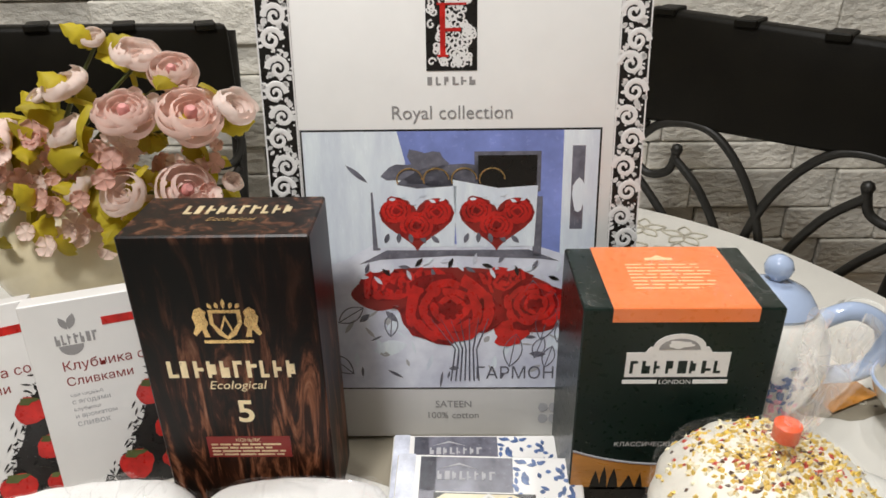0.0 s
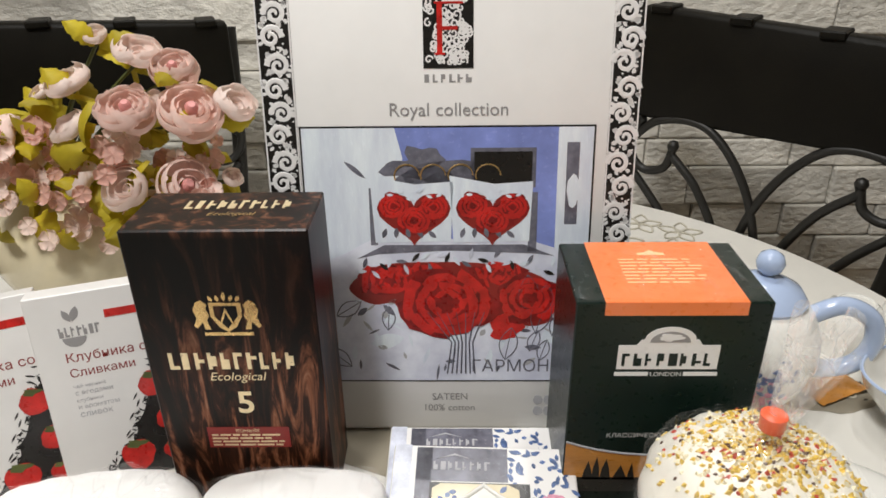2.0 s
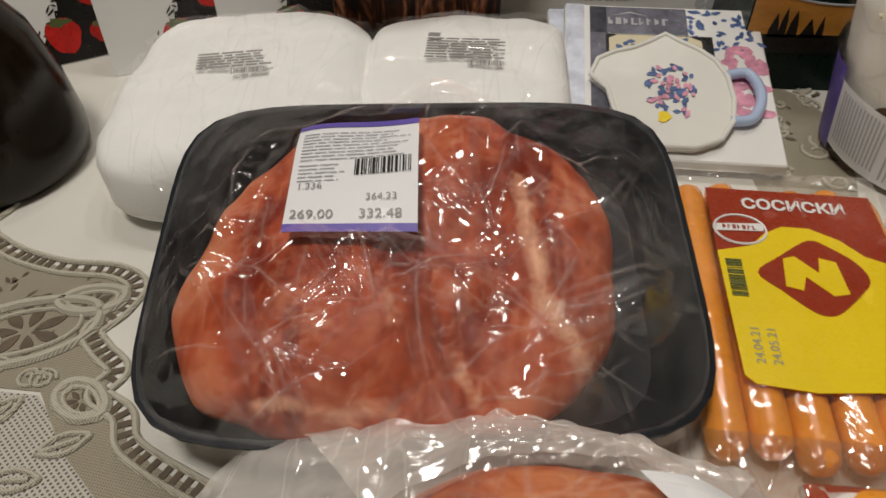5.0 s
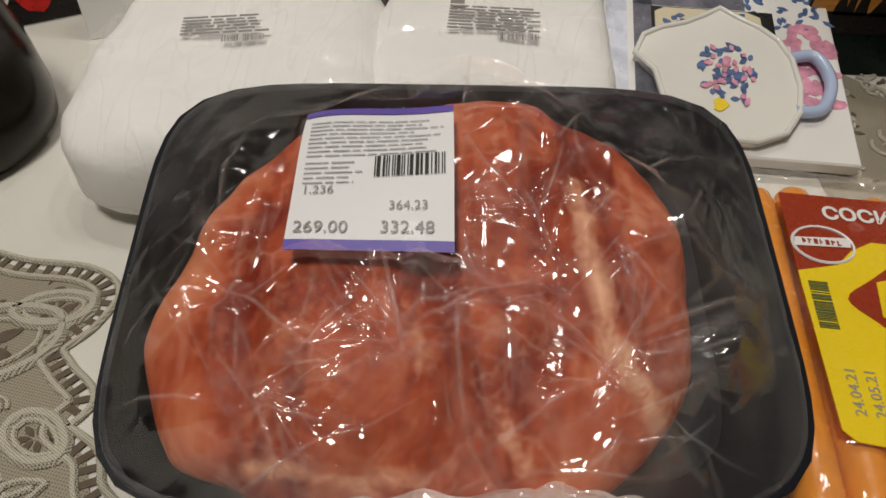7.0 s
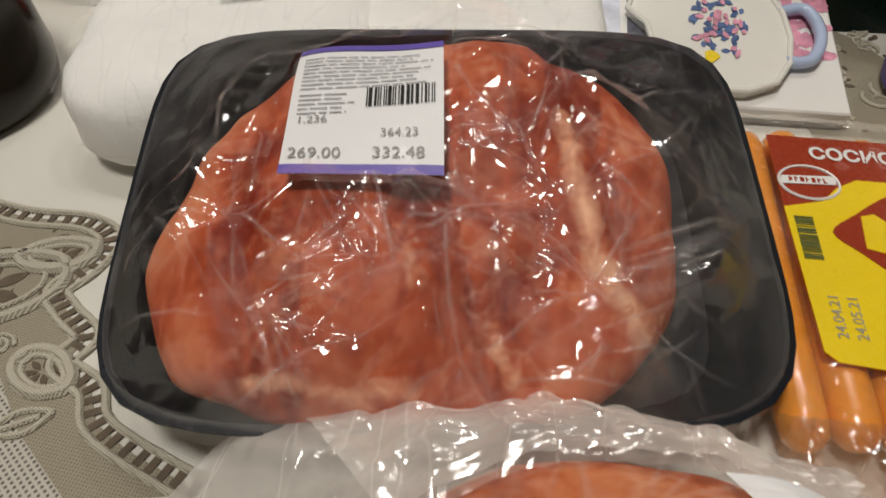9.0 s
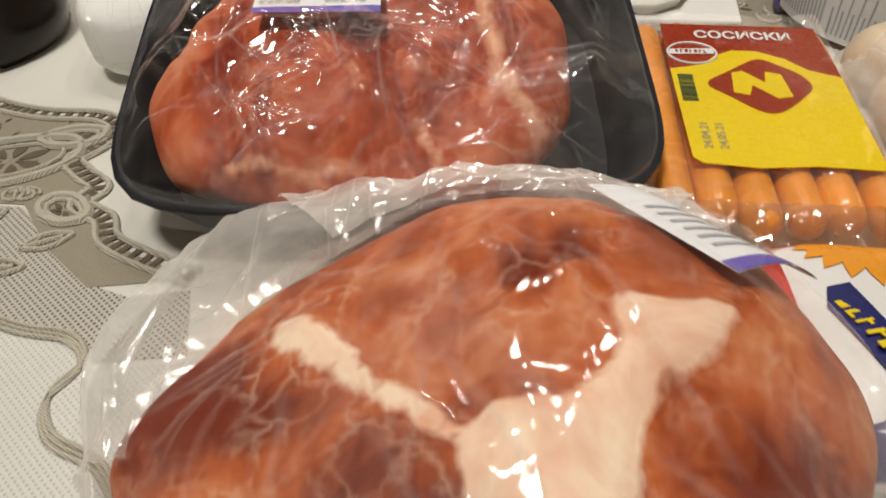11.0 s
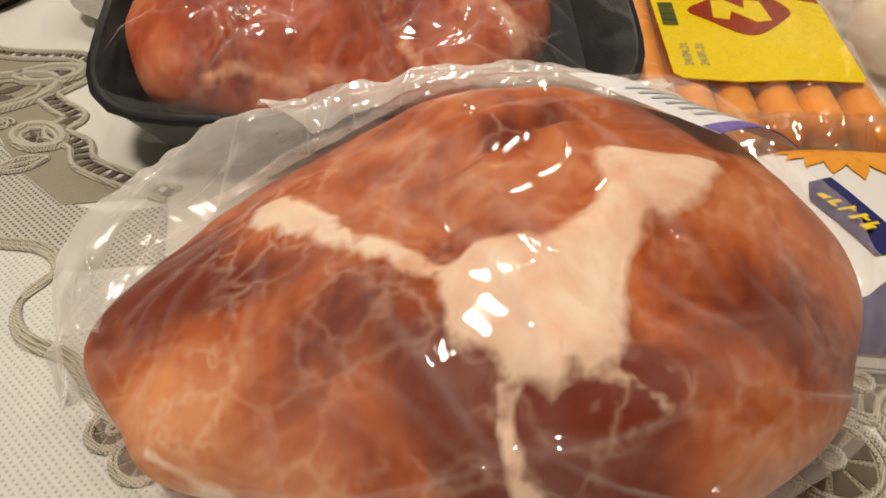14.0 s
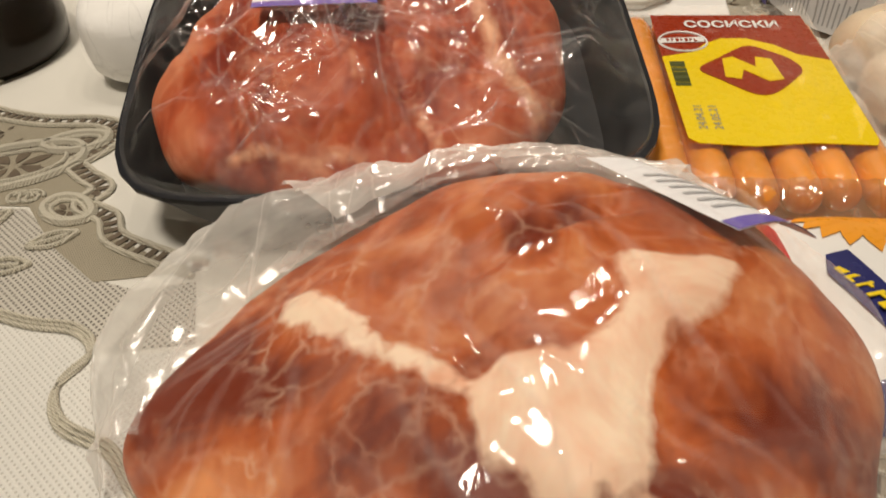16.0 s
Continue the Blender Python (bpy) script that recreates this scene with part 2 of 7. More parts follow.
def film(name, haze=0.08, streak=0.35, gloss=0.6, bump=0.5, scale=60.0, tint=(0.95, 0.95, 0.95), stretch=(1, 1, 1), rough=0.08, haze_scale=14.0, creases=0.25, whiten=0.0, sheen=0.0):
    """Clear plastic: see-through, glossy, creased, with milky patches and whitened folds that also paint in glints."""
    mt, nt, p, out = nodes_of(name)
    nt.nodes.remove(p)
    ridge = []
    for k, (sc, wd, turn) in enumerate(((scale * 0.8, 0.013, 24), (scale * 1.5, 0.018, 118))):
        crease = noise_tex(nt, sc, 0.0, 0.4, (stretch[0], stretch[1] * 0.16, stretch[2] * 0.5), 0.0, turn)
        ab, ab2 = nt.nodes.new("ShaderNodeMath"), nt.nodes.new("ShaderNodeMath")
        ab.operation, ab2.operation = "SUBTRACT", "ABSOLUTE"
        ab.inputs[1].default_value = 0.47 + 0.06 * k
        nt.links.new(crease.outputs["Fac"], ab.inputs[0])
        nt.links.new(ab.outputs[0], ab2.inputs[0])
        ridge.append(ramp(nt, ab2.outputs[0], [(0.0, 1.0), (wd, 0.0)]))
    ad = nt.nodes.new("ShaderNodeMath")
    ad.operation = "ADD"
    nt.links.new(ridge[0].outputs["Color"], ad.inputs[0])
    nt.links.new(ridge[1].outputs["Color"], ad.inputs[1])
    b = nt.nodes.new("ShaderNodeBump")
    b.inputs["Strength"].default_value, b.inputs["Distance"].default_value = bump, 0.0025
    nt.links.new(ad.outputs[0], b.inputs["Height"])
    clear, white, shine = nt.nodes.new("ShaderNodeBsdfTransparent"), nt.nodes.new("ShaderNodeBsdfDiffuse"), nt.nodes.new("ShaderNodeBsdfGlossy")
    white.inputs["Color"].default_value = (*tint, 1)
    shine.distribution = "BECKMANN"
    shine.inputs["Roughness"].default_value = rough
    nt.links.new(b.outputs["Normal"], shine.inputs["Normal"])
    cloud = noise_tex(nt, haze_scale, 4, 0.6, stretch, 0.6)
    amount = ramp(nt, cloud.outputs["Fac"], [(0.42, haze), (0.75, min(1, haze + streak))])
    m1, addn = nt.nodes.new("ShaderNodeMixShader"), nt.nodes.new("ShaderNodeAddShader")
    shine.inputs["Color"].default_value = (gloss * 0.3, gloss * 0.3, gloss * 0.3, 1)
    crest, fac = nt.nodes.new("ShaderNodeMath"), nt.nodes.new("ShaderNodeMath")
    crest.operation, fac.operation, fac.use_clamp = "MULTIPLY", "MULTIPLY_ADD", True
    nt.links.new(ad.outputs[0], crest.inputs[0])
    nt.links.new(cloud.outputs["Fac"], crest.inputs[1])
    nt.links.new(crest.outputs[0], fac.inputs[0])
    fac.inputs[1].default_value = creases
    nt.links.new(amount.outputs["Color"], fac.inputs[2])
    # white put on the fold lines also draws glints, whatever the lamps do
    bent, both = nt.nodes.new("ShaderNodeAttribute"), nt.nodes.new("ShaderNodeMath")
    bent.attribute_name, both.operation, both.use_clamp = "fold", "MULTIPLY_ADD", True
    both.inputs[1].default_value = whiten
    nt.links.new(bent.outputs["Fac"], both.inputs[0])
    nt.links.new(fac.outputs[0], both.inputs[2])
    nt.links.new(both.outputs[0], m1.inputs["Fac"])
    nt.links.new(clear.outputs[0], m1.inputs[1])
    thru, milk = nt.nodes.new("ShaderNodeBsdfTranslucent"), nt.nodes.new("ShaderNodeMixShader")
    thru.inputs["Color"].default_value = (*tint, 1)
    nt.links.new(white.outputs[0], milk.inputs[1])
    nt.links.new(thru.outputs[0], milk.inputs[2])
    nt.links.new(milk.outputs[0], m1.inputs[2])
    nt.links.new(m1.outputs[0], addn.inputs[0])
    nt.links.new(shine.outputs[0], addn.inputs[1])
    last = addn.outputs[0]
    if sheen:
        skim, much, broad = nt.nodes.new("ShaderNodeFresnel"), nt.nodes.new("ShaderNodeMapRange"), nt.nodes.new("ShaderNodeBsdfGlossy")
        skim.inputs["IOR"].default_value = 1.5
        much.inputs["From Min"].default_value, much.inputs["From Max"].default_value, much.inputs["To Max"].default_value = 0.045, 0.16, sheen
        broad.inputs["Roughness"].default_value = 0.45
        nt.links.new(skim.outputs["Fac"], much.inputs["Value"])
        nt.links.new(much.outputs["Result"], broad.inputs["Color"])
        plus = nt.nodes.new("ShaderNodeAddShader")
        nt.links.new(last, plus.inputs[0])
        nt.links.new(broad.outputs[0], plus.inputs[1])
        last = plus.outputs[0]
    nt.links.new(last, out.inputs["Surface"])
    return mt


def meat_material(name, lean, deep, fat, pale, vein_amount=0.14, vein_scale=88, fibre=0.25):
    """Raw meat: lean and fat by the mesh's own attribute, marbled and moist."""
    mt, nt, p, out = nodes_of(name)
    at = nt.nodes.new("ShaderNodeAttribute")
    at.attribute_name = "fat"
    big, fine = noise_tex(nt, 26, 5, 0.65, (1, 1, 1), 0.8), noise_tex(nt, 140, 4, 0.6, (1, 1, 1), 0.2)
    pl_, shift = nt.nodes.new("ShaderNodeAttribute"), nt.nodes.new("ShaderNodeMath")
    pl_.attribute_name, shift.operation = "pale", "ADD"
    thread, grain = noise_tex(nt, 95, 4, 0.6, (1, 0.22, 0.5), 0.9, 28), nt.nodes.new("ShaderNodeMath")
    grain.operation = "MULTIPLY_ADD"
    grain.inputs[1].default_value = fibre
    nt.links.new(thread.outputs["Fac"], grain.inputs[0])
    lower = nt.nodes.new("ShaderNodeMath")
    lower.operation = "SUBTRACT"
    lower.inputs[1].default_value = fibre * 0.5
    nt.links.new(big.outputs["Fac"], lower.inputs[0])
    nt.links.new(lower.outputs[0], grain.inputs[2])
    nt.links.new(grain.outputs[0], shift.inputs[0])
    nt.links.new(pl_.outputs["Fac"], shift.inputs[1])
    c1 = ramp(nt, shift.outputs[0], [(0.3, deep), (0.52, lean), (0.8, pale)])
    vor = nt.nodes.new("ShaderNodeTexVoronoi")
    vor.feature = "DISTANCE_TO_EDGE"
    vor.inputs["Scale"].default_value = vein_scale
    warp, co = nt.nodes.new("ShaderNodeMixRGB"), nt.nodes.new("ShaderNodeTexCoord")
    warp.inputs["Fac"].default_value = 0.024
    wn = noise_tex(nt, 55, 4)
    nt.links.new(co.outputs["Object"], warp.inputs[1])
    nt.links.new(wn.outputs["Color"], warp.inputs[2])
    nt.links.new(warp.outputs[0], vor.inputs["Vector"])
    vein = ramp(nt, vor.outputs["Distance"], [(0.0, vein_amount), (0.04, vein_amount * 0.5), (0.12, 0.0)])
    spread_ = noise_tex(nt, 34, 3, 0.6, (1, 1, 1), 0.5)
    patch = ramp(nt, spread_.outputs["Fac"], [(0.40, 0.08), (0.62, 1.0)])
    vm = nt.nodes.new("ShaderNodeMath")
    vm.operation = "MULTIPLY"
    nt.links.new(vein.outputs["Color"], vm.inputs[0])
    nt.links.new(patch.outputs["Color"], vm.inputs[1])
    su = nt.nodes.new("ShaderNodeMath")
    su.operation, su.use_clamp = "ADD", True
    edge = nt.nodes.new("ShaderNodeMath")
    edge.operation = "MULTIPLY_ADD"
    edge.inputs[1].default_value, edge.inputs[2].default_value = 0.42, -0.21
    nt.links.new(fine.outputs["Fac"], edge.inputs[0])
    ad = nt.nodes.new("ShaderNodeMath")
    ad.operation = "ADD"
    nt.links.new(at.outputs["Fac"], ad.inputs[0])
    nt.links.new(edge.outputs[0], ad.inputs[1])
    sharp = ramp(nt, ad.outputs[0], [(0.36, 0.0), (0.6, 1.0)])
    nt.links.new(sharp.outputs["Color"], su.inputs[0])
    nt.links.new(vm.outputs[0], su.inputs[1])
    fc = ramp(nt, big.outputs["Fac"], [(0.36, (fat[0] * 0.86, fat[1] * 0.58, fat[2] * 0.50)), (0.60, fat)])
    mix = nt.nodes.new("ShaderNodeMixRGB")
    nt.links.new(su.outputs[0], mix.inputs["Fac"])
    nt.links.new(c1.outputs["Color"], mix.inputs[1])
    nt.links.new(fc.outputs["Color"], mix.inputs[2])
    nt.links.new(mix.outputs[0], p.inputs["Base Color"])
    p.inputs["Roughness"].default_value = 0.42
    p.inputs["Specular IOR Level"].default_value = 0.12
    p.inputs["Subsurface Weight"].default_value = 0.12
    p.inputs["Subsurface Radius"].default_value = (0.008, 0.003, 0.002)
    b = nt.nodes.new("ShaderNodeBump")
    b.inputs["Strength"].default_value, b.inputs["Distance"].default_value = 0.28, 0.0015
    nt.links.new(fine.outputs["Fac"], b.inputs["Height"])
    nt.links.new(b.outputs["Normal"], p.inputs["Normal"])
    return mt


def woven(name, light, dark, scale, gap, bump=0.4, turn=35.0):
    """Cloth or net of crossing threads."""
    mt, nt, p, out = nodes_of(name)
    co = nt.nodes.new("ShaderNodeTexCoord")
    waves = []
    for k in (0, 90):
        mp, w = nt.nodes.new("ShaderNodeMapping"), nt.nodes.new("ShaderNodeTexWave")
        mp.inputs["Rotation"].default_value = (0, 0, radians(turn + k))
        w.inputs["Scale"].default_value, w.inputs["Distortion"].default_value, w.inputs["Detail"].default_value = scale, 0.15, 0
        nt.links.new(co.outputs["Object"], mp.inputs["Vector"])
        nt.links.new(mp.outputs["Vector"], w.inputs["Vector"])
        waves.append(w)
    mx = nt.nodes.new("ShaderNodeMath")
    mx.operation = "MAXIMUM"
    nt.links.new(waves[0].outputs["Fac"], mx.inputs[0])
    nt.links.new(waves[1].outputs["Fac"], mx.inputs[1])
    r = ramp(nt, mx.outputs[0], [(gap, dark), (min(gap + 0.3, 1), light)])
    broad = noise_tex(nt, 9, 4)
    tone = ramp(nt, broad.outputs["Fac"], [(0.3, 0.9), (0.7, 1.0)])
    mul = nt.nodes.new("ShaderNodeMixRGB")
    mul.blend_type = "MULTIPLY"
    mul.inputs["Fac"].default_value = 1
    nt.links.new(r.outputs["Color"], mul.inputs[1])
    nt.links.new(tone.outputs["Color"], mul.inputs[2])
    nt.links.new(mul.outputs[0], p.inputs["Base Color"])
    p.inputs["Roughness"].default_value, p.inputs["Specular IOR Level"].default_value = 0.75, 0.25
    b = nt.nodes.new("ShaderNodeBump")
    b.inputs["Strength"].default_value, b.inputs["Distance"].default_value = bump, 0.0006
    nt.links.new(mx.outputs[0], b.inputs["Height"])
    nt.links.new(b.outputs["Normal"], p.inputs["Normal"])
    return mt


def wood_print(name):
    """Printed dark wood with rusty flame-like grain."""
    mt, nt, p, out = nodes_of(name)
    nz = noise_tex(nt, 58, 6, 0.65, (1, 1, 0.16), 1.8)
    fine = noise_tex(nt, 260, 3, 0.6, (1, 1, 0.06))
    co, sep = nt.nodes.new("ShaderNodeTexCoord"), nt.nodes.new("ShaderNodeSeparateXYZ")
    nt.links.new(co.outputs["Object"], sep.inputs[0])
    low = ramp(nt, sep.outputs["Z"], [(0.0, 1.0), (0.12, 0.85), (0.19, 0.12), (0.235, 0.05), (0.24, 0.5)])
    r = ramp(nt, nz.outputs["Fac"], [(0.42, (0.010, 0.005, 0.003)), (0.52, (0.05, 0.015, 0.006)), (0.60, (0.30, 0.11, 0.05)), (0.72, (0.62, 0.33, 0.20))])
    mul, mul2 = nt.nodes.new("ShaderNodeMixRGB"), nt.nodes.new("ShaderNodeMixRGB")
    mul.blend_type = mul2.blend_type = "MULTIPLY"
    mul.inputs["Fac"].default_value = 1
    mul2.inputs["Fac"].default_value = 0.6
    nt.links.new(r.outputs["Color"], mul.inputs[1])
    nt.links.new(low.outputs["Color"], mul.inputs[2])
    nt.links.new(mul.outputs[0], mul2.inputs[1])
    nt.links.new(fine.outputs["Fac"], mul2.inputs[2])
    nt.links.new(mul2.outputs[0], p.inputs["Base Color"])
    p.inputs["Roughness"].default_value = 0.36
    p.inputs["Specular IOR Level"].default_value = 0.22
    return mt


M = dict(
    cloth=woven("tablecloth_weave", (0.74, 0.72, 0.66), (0.60, 0.58, 0.53), 260, 0.1, 0.25, 20),
    dotted=woven("dotted_weave", (0.72, 0.71, 0.67), (0.47, 0.45, 0.41), 150, 0.12, 0.5, 40),
    net=woven("open_net", (0.56, 0.53, 0.47), (0.13, 0.115, 0.10), 140, 0.32, 0.6, 40),
    cord=woven("ivory_cord", (0.70, 0.66, 0.55), (0.36, 0.32, 0.24), 330, 0.30, 0.8, 30),
    slot_shade=mat("openwork_shade", (0.13, 0.10, 0.07), 0.9, var=0.3, scale=90),
    lacebase=woven("lace_ground", (0.38, 0.34, 0.26), (0.19, 0.165, 0.12), 240, 0.2, 0.6, 10),
    wood=mat("table_wood", (0.16, 0.09, 0.05), 0.45, bump=0.2),
    plaster=mat("wall_plaster", (0.62, 0.58, 0.50), 0.85, bump=0.2, bscale=60),
    ceiling=mat("ceiling_paint", (0.80, 0.78, 0.72), 0.9),
    floor=mat("floor_boards", (0.22, 0.14, 0.08), 0.5, var=0.3, scale=4, stretch=(1, 8, 1)),
    mortar=mat("mortar", (0.30, 0.28, 0.24), 0.95, bump=0.5, bscale=80),
    stone=mat("cut_stone", (0.80, 0.77, 0.69), 0.85, var=0.28, scale=14, bump=1.0, bscale=55, random_value=0.22, bdist=0.006, stretch=(1, 1, 1.6)),
    leather=mat("black_leatherette", (0.006, 0.005, 0.003), 0.5, spec=0.15, var=0.3, bump=0.25, bscale=420),
    iron=mat("black_iron", (0.009, 0.008, 0.006), 0.5, var=0.2, bump=0.3, bscale=200),
    white_card=mat("white_card", (0.80, 0.79, 0.77), 0.35, var=0.04, coat=0.2),
    white=mat("white_print", (0.82, 0.81, 0.80), 0.3, var=0.04),
    black=mat("black_print", (0.012, 0.011, 0.010), 0.3, var=0.2),
    grey=mat("grey_print", (0.30, 0.29, 0.29), 0.4, var=0.08),
    midgrey=mat("soft_grey_print", (0.42, 0.42, 0.44), 0.5, var=0.1),
    gold=mat("gold_foil", (0.75, 0.52, 0.22), 0.28, metal=0.9, var=0.25, scale=120),
    paleg=mat("pale_gold_print", (0.82, 0.68, 0.42), 0.32, metal=0.5, var=0.15, scale=90),
    maroon=mat("maroon_print", (0.26, 0.02, 0.015), 0.35, var=0.2),
    red=mat("red_print", (0.55, 0.02, 0.015), 0.3, var=0.4, scale=70),
    deepred=mat("deep_red_print", (0.24, 0.008, 0.008), 0.3, var=0.65, scale=70),
    wood_print=wood_print("dark_wood_print"),
    bedpic=mat("picture_blue", (0.24, 0.30, 0.68), 0.25, var=0.45, scale=12),
    linen=mat("picture_linen", (0.66, 0.69, 0.82), 0.25, var=0.45, scale=34),
    curtain=mat("picture_curtain", (0.78, 0.85, 1.0), 0.25, var=0.20, scale=16, stretch=(3, 1, 0.6)),
    slate=mat("picture_grey", (0.16, 0.16, 0.2), 0.25, var=0.5, scale=60),
    green_box=mat("dark_green_card", (0.005, 0.014, 0.010), 0.3, spec=0.25, var=0.3, scale=20),
    orange=mat("orange_card", (0.85, 0.21, 0.05), 0.3, var=0.06, coat=0.4),
    paleor=mat("pale_orange_print", (0.95, 0.58, 0.30), 0.3, var=0.05),
    dusk=mat("sunset_print", (0.55, 0.24, 0.04), 0.3, var=0.35, scale=26, stretch=(0.6, 1, 2.0), coat=0.4),
    cream=mat("cream_porcelain", (0.74, 0.66, 0.46), 0.14, var=0.14, scale=14, coat=0.5),
    porcelain=mat("white_porcelain", (0.80, 0.79, 0.74), 0.1, var=0.04, coat=0.6),
    blue_glaze=mat("pale_blue_glaze", (0.45, 0.55, 0.76), 0.12, var=0.1, coat=0.6),
    blue_print=mat("blue_flower_print", (0.10, 0.16, 0.34), 0.25, var=0.5, scale=120),
    pink_print=mat("pink_flower_print", (0.72, 0.32, 0.44), 0.3, var=0.4, scale=140),
    yellow_print=mat("yellow_print", (0.90, 0.66, 0.01), 0.28, var=0.05, coat=0.4),
    leafgreen=mat("leaf_green", (0.33, 0.32, 0.03), 0.5, var=0.5, scale=40, bump=0.3, bscale=160, random_value=0.4),
    stem=mat("stem_green", (0.10, 0.12, 0.03), 0.6, var=0.3),
    petal=mat("pink_petal", (0.94, 0.72, 0.67), 0.6, var=0.2, scale=50, random_value=0.12),
    petal_pale=mat("pale_petal", (0.95, 0.84, 0.77), 0.6, var=0.14, scale=50, random_value=0.08),
    petal_core=mat("rose_core", (0.68, 0.30, 0.28), 0.6, var=0.3, scale=80),
    petal_dusty=mat("dusty_petal", (0.62, 0.36, 0.28), 0.65, var=0.3, scale=60, random_value=0.2),
    towel=mat("white_fleece", (0.83, 0.82, 0.80), 0.85, var=0.05, bump=0.35, bscale=300),
    foam=mat("black_foam", (0.004, 0.005, 0.009), 0.45, spec=0.2, var=0.3, bump=0.3, bscale=500),
    label=mat("thermal_label", (0.80, 0.80, 0.82), 0.45, var=0.03),
    violet=mat("violet_print", (0.13, 0.09, 0.42), 0.4, var=0.1),
    navy=mat("navy_print", (0.018, 0.022, 0.14), 0.25, var=0.2, coat=0.4),
    sausage=mat("orange_sausage", (0.80, 0.29, 0.02), 0.25, var=0.22, scale=40, coat=0.5, sub=0.1),
    brick_red=mat("brick_red_print", (0.33, 0.035, 0.01), 0.28, var=0.1, coat=0.4),
    glass_dark=mat("dark_jar", (0.012, 0.007, 0.003), 0.2, spec=0.3, var=0.6, scale=30, coat=0.0),
    crust=mat("baked_crust", (0.30, 0.10, 0.012), 0.6, spec=0.2, var=0.5, scale=40, bump=0.5, bscale=160),
    glaze=mat("sugar_glaze", (0.80, 0.77, 0.68), 0.35, var=0.08, scale=30, bump=0.2, bscale=90),
    sprinkle=mat("sugar_sprinkles", (0.78, 0.55, 0.10), 0.45, var=0.4, scale=300, random_value=0.3),
    sprinkle_dark=mat("chocolate_sprinkles", (0.09, 0.04, 0.02), 0.4),
    sprinkle_white=mat("pale_sprinkles", (0.85, 0.78, 0.55), 0.45),
    sprinkle_red=mat("red_sprinkles", (0.5, 0.06, 0.03), 0.45),
    tie=mat("red_tie", (0.85, 0.12, 0.04), 0.35),
    pale_meat=mat("pale_flesh", (0.74, 0.60, 0.44), 0.4, var=0.18, scale=30, bump=0.4, bscale=120, sub=0.1),
    petal_orange=mat("sunflower_print", (0.86, 0.34, 0.02), 0.3, var=0.15),
    film=film("cling_film", haze=0.01, streak=0.10, gloss=0.24, bump=0.05, scale=40, rough=0.13, creases=0.03, whiten=0.27, sheen=0.07),
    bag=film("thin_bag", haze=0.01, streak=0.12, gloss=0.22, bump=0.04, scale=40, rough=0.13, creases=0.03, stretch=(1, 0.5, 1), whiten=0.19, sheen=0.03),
    milky=film("milky_bag", haze=0.34, whiten=0.35, streak=0.40, gloss=0.3, bump=0.7, scale=40, rough=0.18, tint=(0.95, 0.94, 0.91)),
    wrap=film("clear_wrap", haze=0.0, streak=0.06, gloss=0.15, bump=0.7, scale=50, rough=0.07, creases=0.2),
)
M["film_brown"] = film("film_end", haze=0.30, streak=0.3, gloss=0.5, bump=0.5, scale=60, rough=0.10, tint=(0.42, 0.20, 0.06), creases=0.3)
M["lilac"] = mat("lilac_print", (0.74, 0.77, 0.96), 0.35, var=0.30, scale=22)
M["palegrey"] = mat("pale_grey_ink", (0.55, 0.55, 0.57), 0.7)
M["pork"] = meat_material("raw_pork", (0.42, 0.078, 0.028), (0.19, 0.017, 0.005), (0.84, 0.52, 0.34), (0.62, 0.22, 0.11), 0.22, 70, 0.55)
M["ham"] = meat_material("raw_ham", (0.43, 0.092, 0.019), (0.165, 0.018, 0.0017), (0.88, 0.69, 0.52), (0.69, 0.275, 0.11), 0.28, 66, 0.26)


def petal_material(name, col, random_value):
    """Thin cloth petals that let some light through."""
    mt = mat(name, col, 0.6, var=0.16, scale=50, random_value=random_value)
    nt = mt.node_tree
    p, out = nt.nodes["Principled BSDF"], nt.nodes["Material Output"]
    tr, mx = nt.nodes.new("ShaderNodeBsdfTranslucent"), nt.nodes.new("ShaderNodeMixShader")
    tr.inputs["Color"].default_value = (*col, 1)
    mx.inputs["Fac"].default_value = 0.4
    nt.links.new(p.outputs[0], mx.inputs[1])
    nt.links.new(tr.outputs[0], mx.inputs[2])
    nt.links.new(mx.outputs[0], out.inputs["Surface"])
    return mt


M["petal"] = petal_material("thin_pink_petal", (0.96, 0.76, 0.69), 0.06)
M["petal_pale"] = petal_material("thin_pale_petal", (0.96, 0.82, 0.76), 0.05)
M["petal_dusty"] = petal_material("thin_dusty_petal", (0.80, 0.50, 0.42), 0.15)
M["leafgreen"] = petal_material("thin_leaf", (0.54, 0.44, 0.02), 0.40)
M["tuft"] = film("film_tuft", haze=0.12, streak=0.26, gloss=0.3, bump=0.8, scale=60, creases=0.4)

# ---- the room ----
def slab(name, a, b, material, label, category):
    return tagged(part(name, Build().box(a, b), material), label, category, kind="structure")


slab("floor", (-2.2, -2.4, -0.80), (2.2, 1.24, -0.75), M["floor"], "brown wooden floor boards", "floor")
slab("ceiling", (-2.2, -2.4, 1.85), (2.2, 1.34, 1.90), M["ceiling"], "plain white painted ceiling", "ceiling")
slab("wall_west", (-2.3, -2.4, -0.80), (-2.2, 1.34, 1.90), M["plaster"], "plain beige plastered wall", "wall")
slab("wall_east", (2.2, -2.4, -0.80), (2.3, 1.34, 1.90), M["plaster"], "plain beige plastered wall", "wall")
slab("wall_south", (-2.3, -2.5, -0.80), (2.3, -2.4, 1.90), M["plaster"], "plain beige plastered wall", "wall")
wall = slab("wall_north", (-2.3, 1.24, -0.80), (2.3, 1.34, 1.90), M["mortar"], "wall clad in rough grey stacked stone strips", "wall")

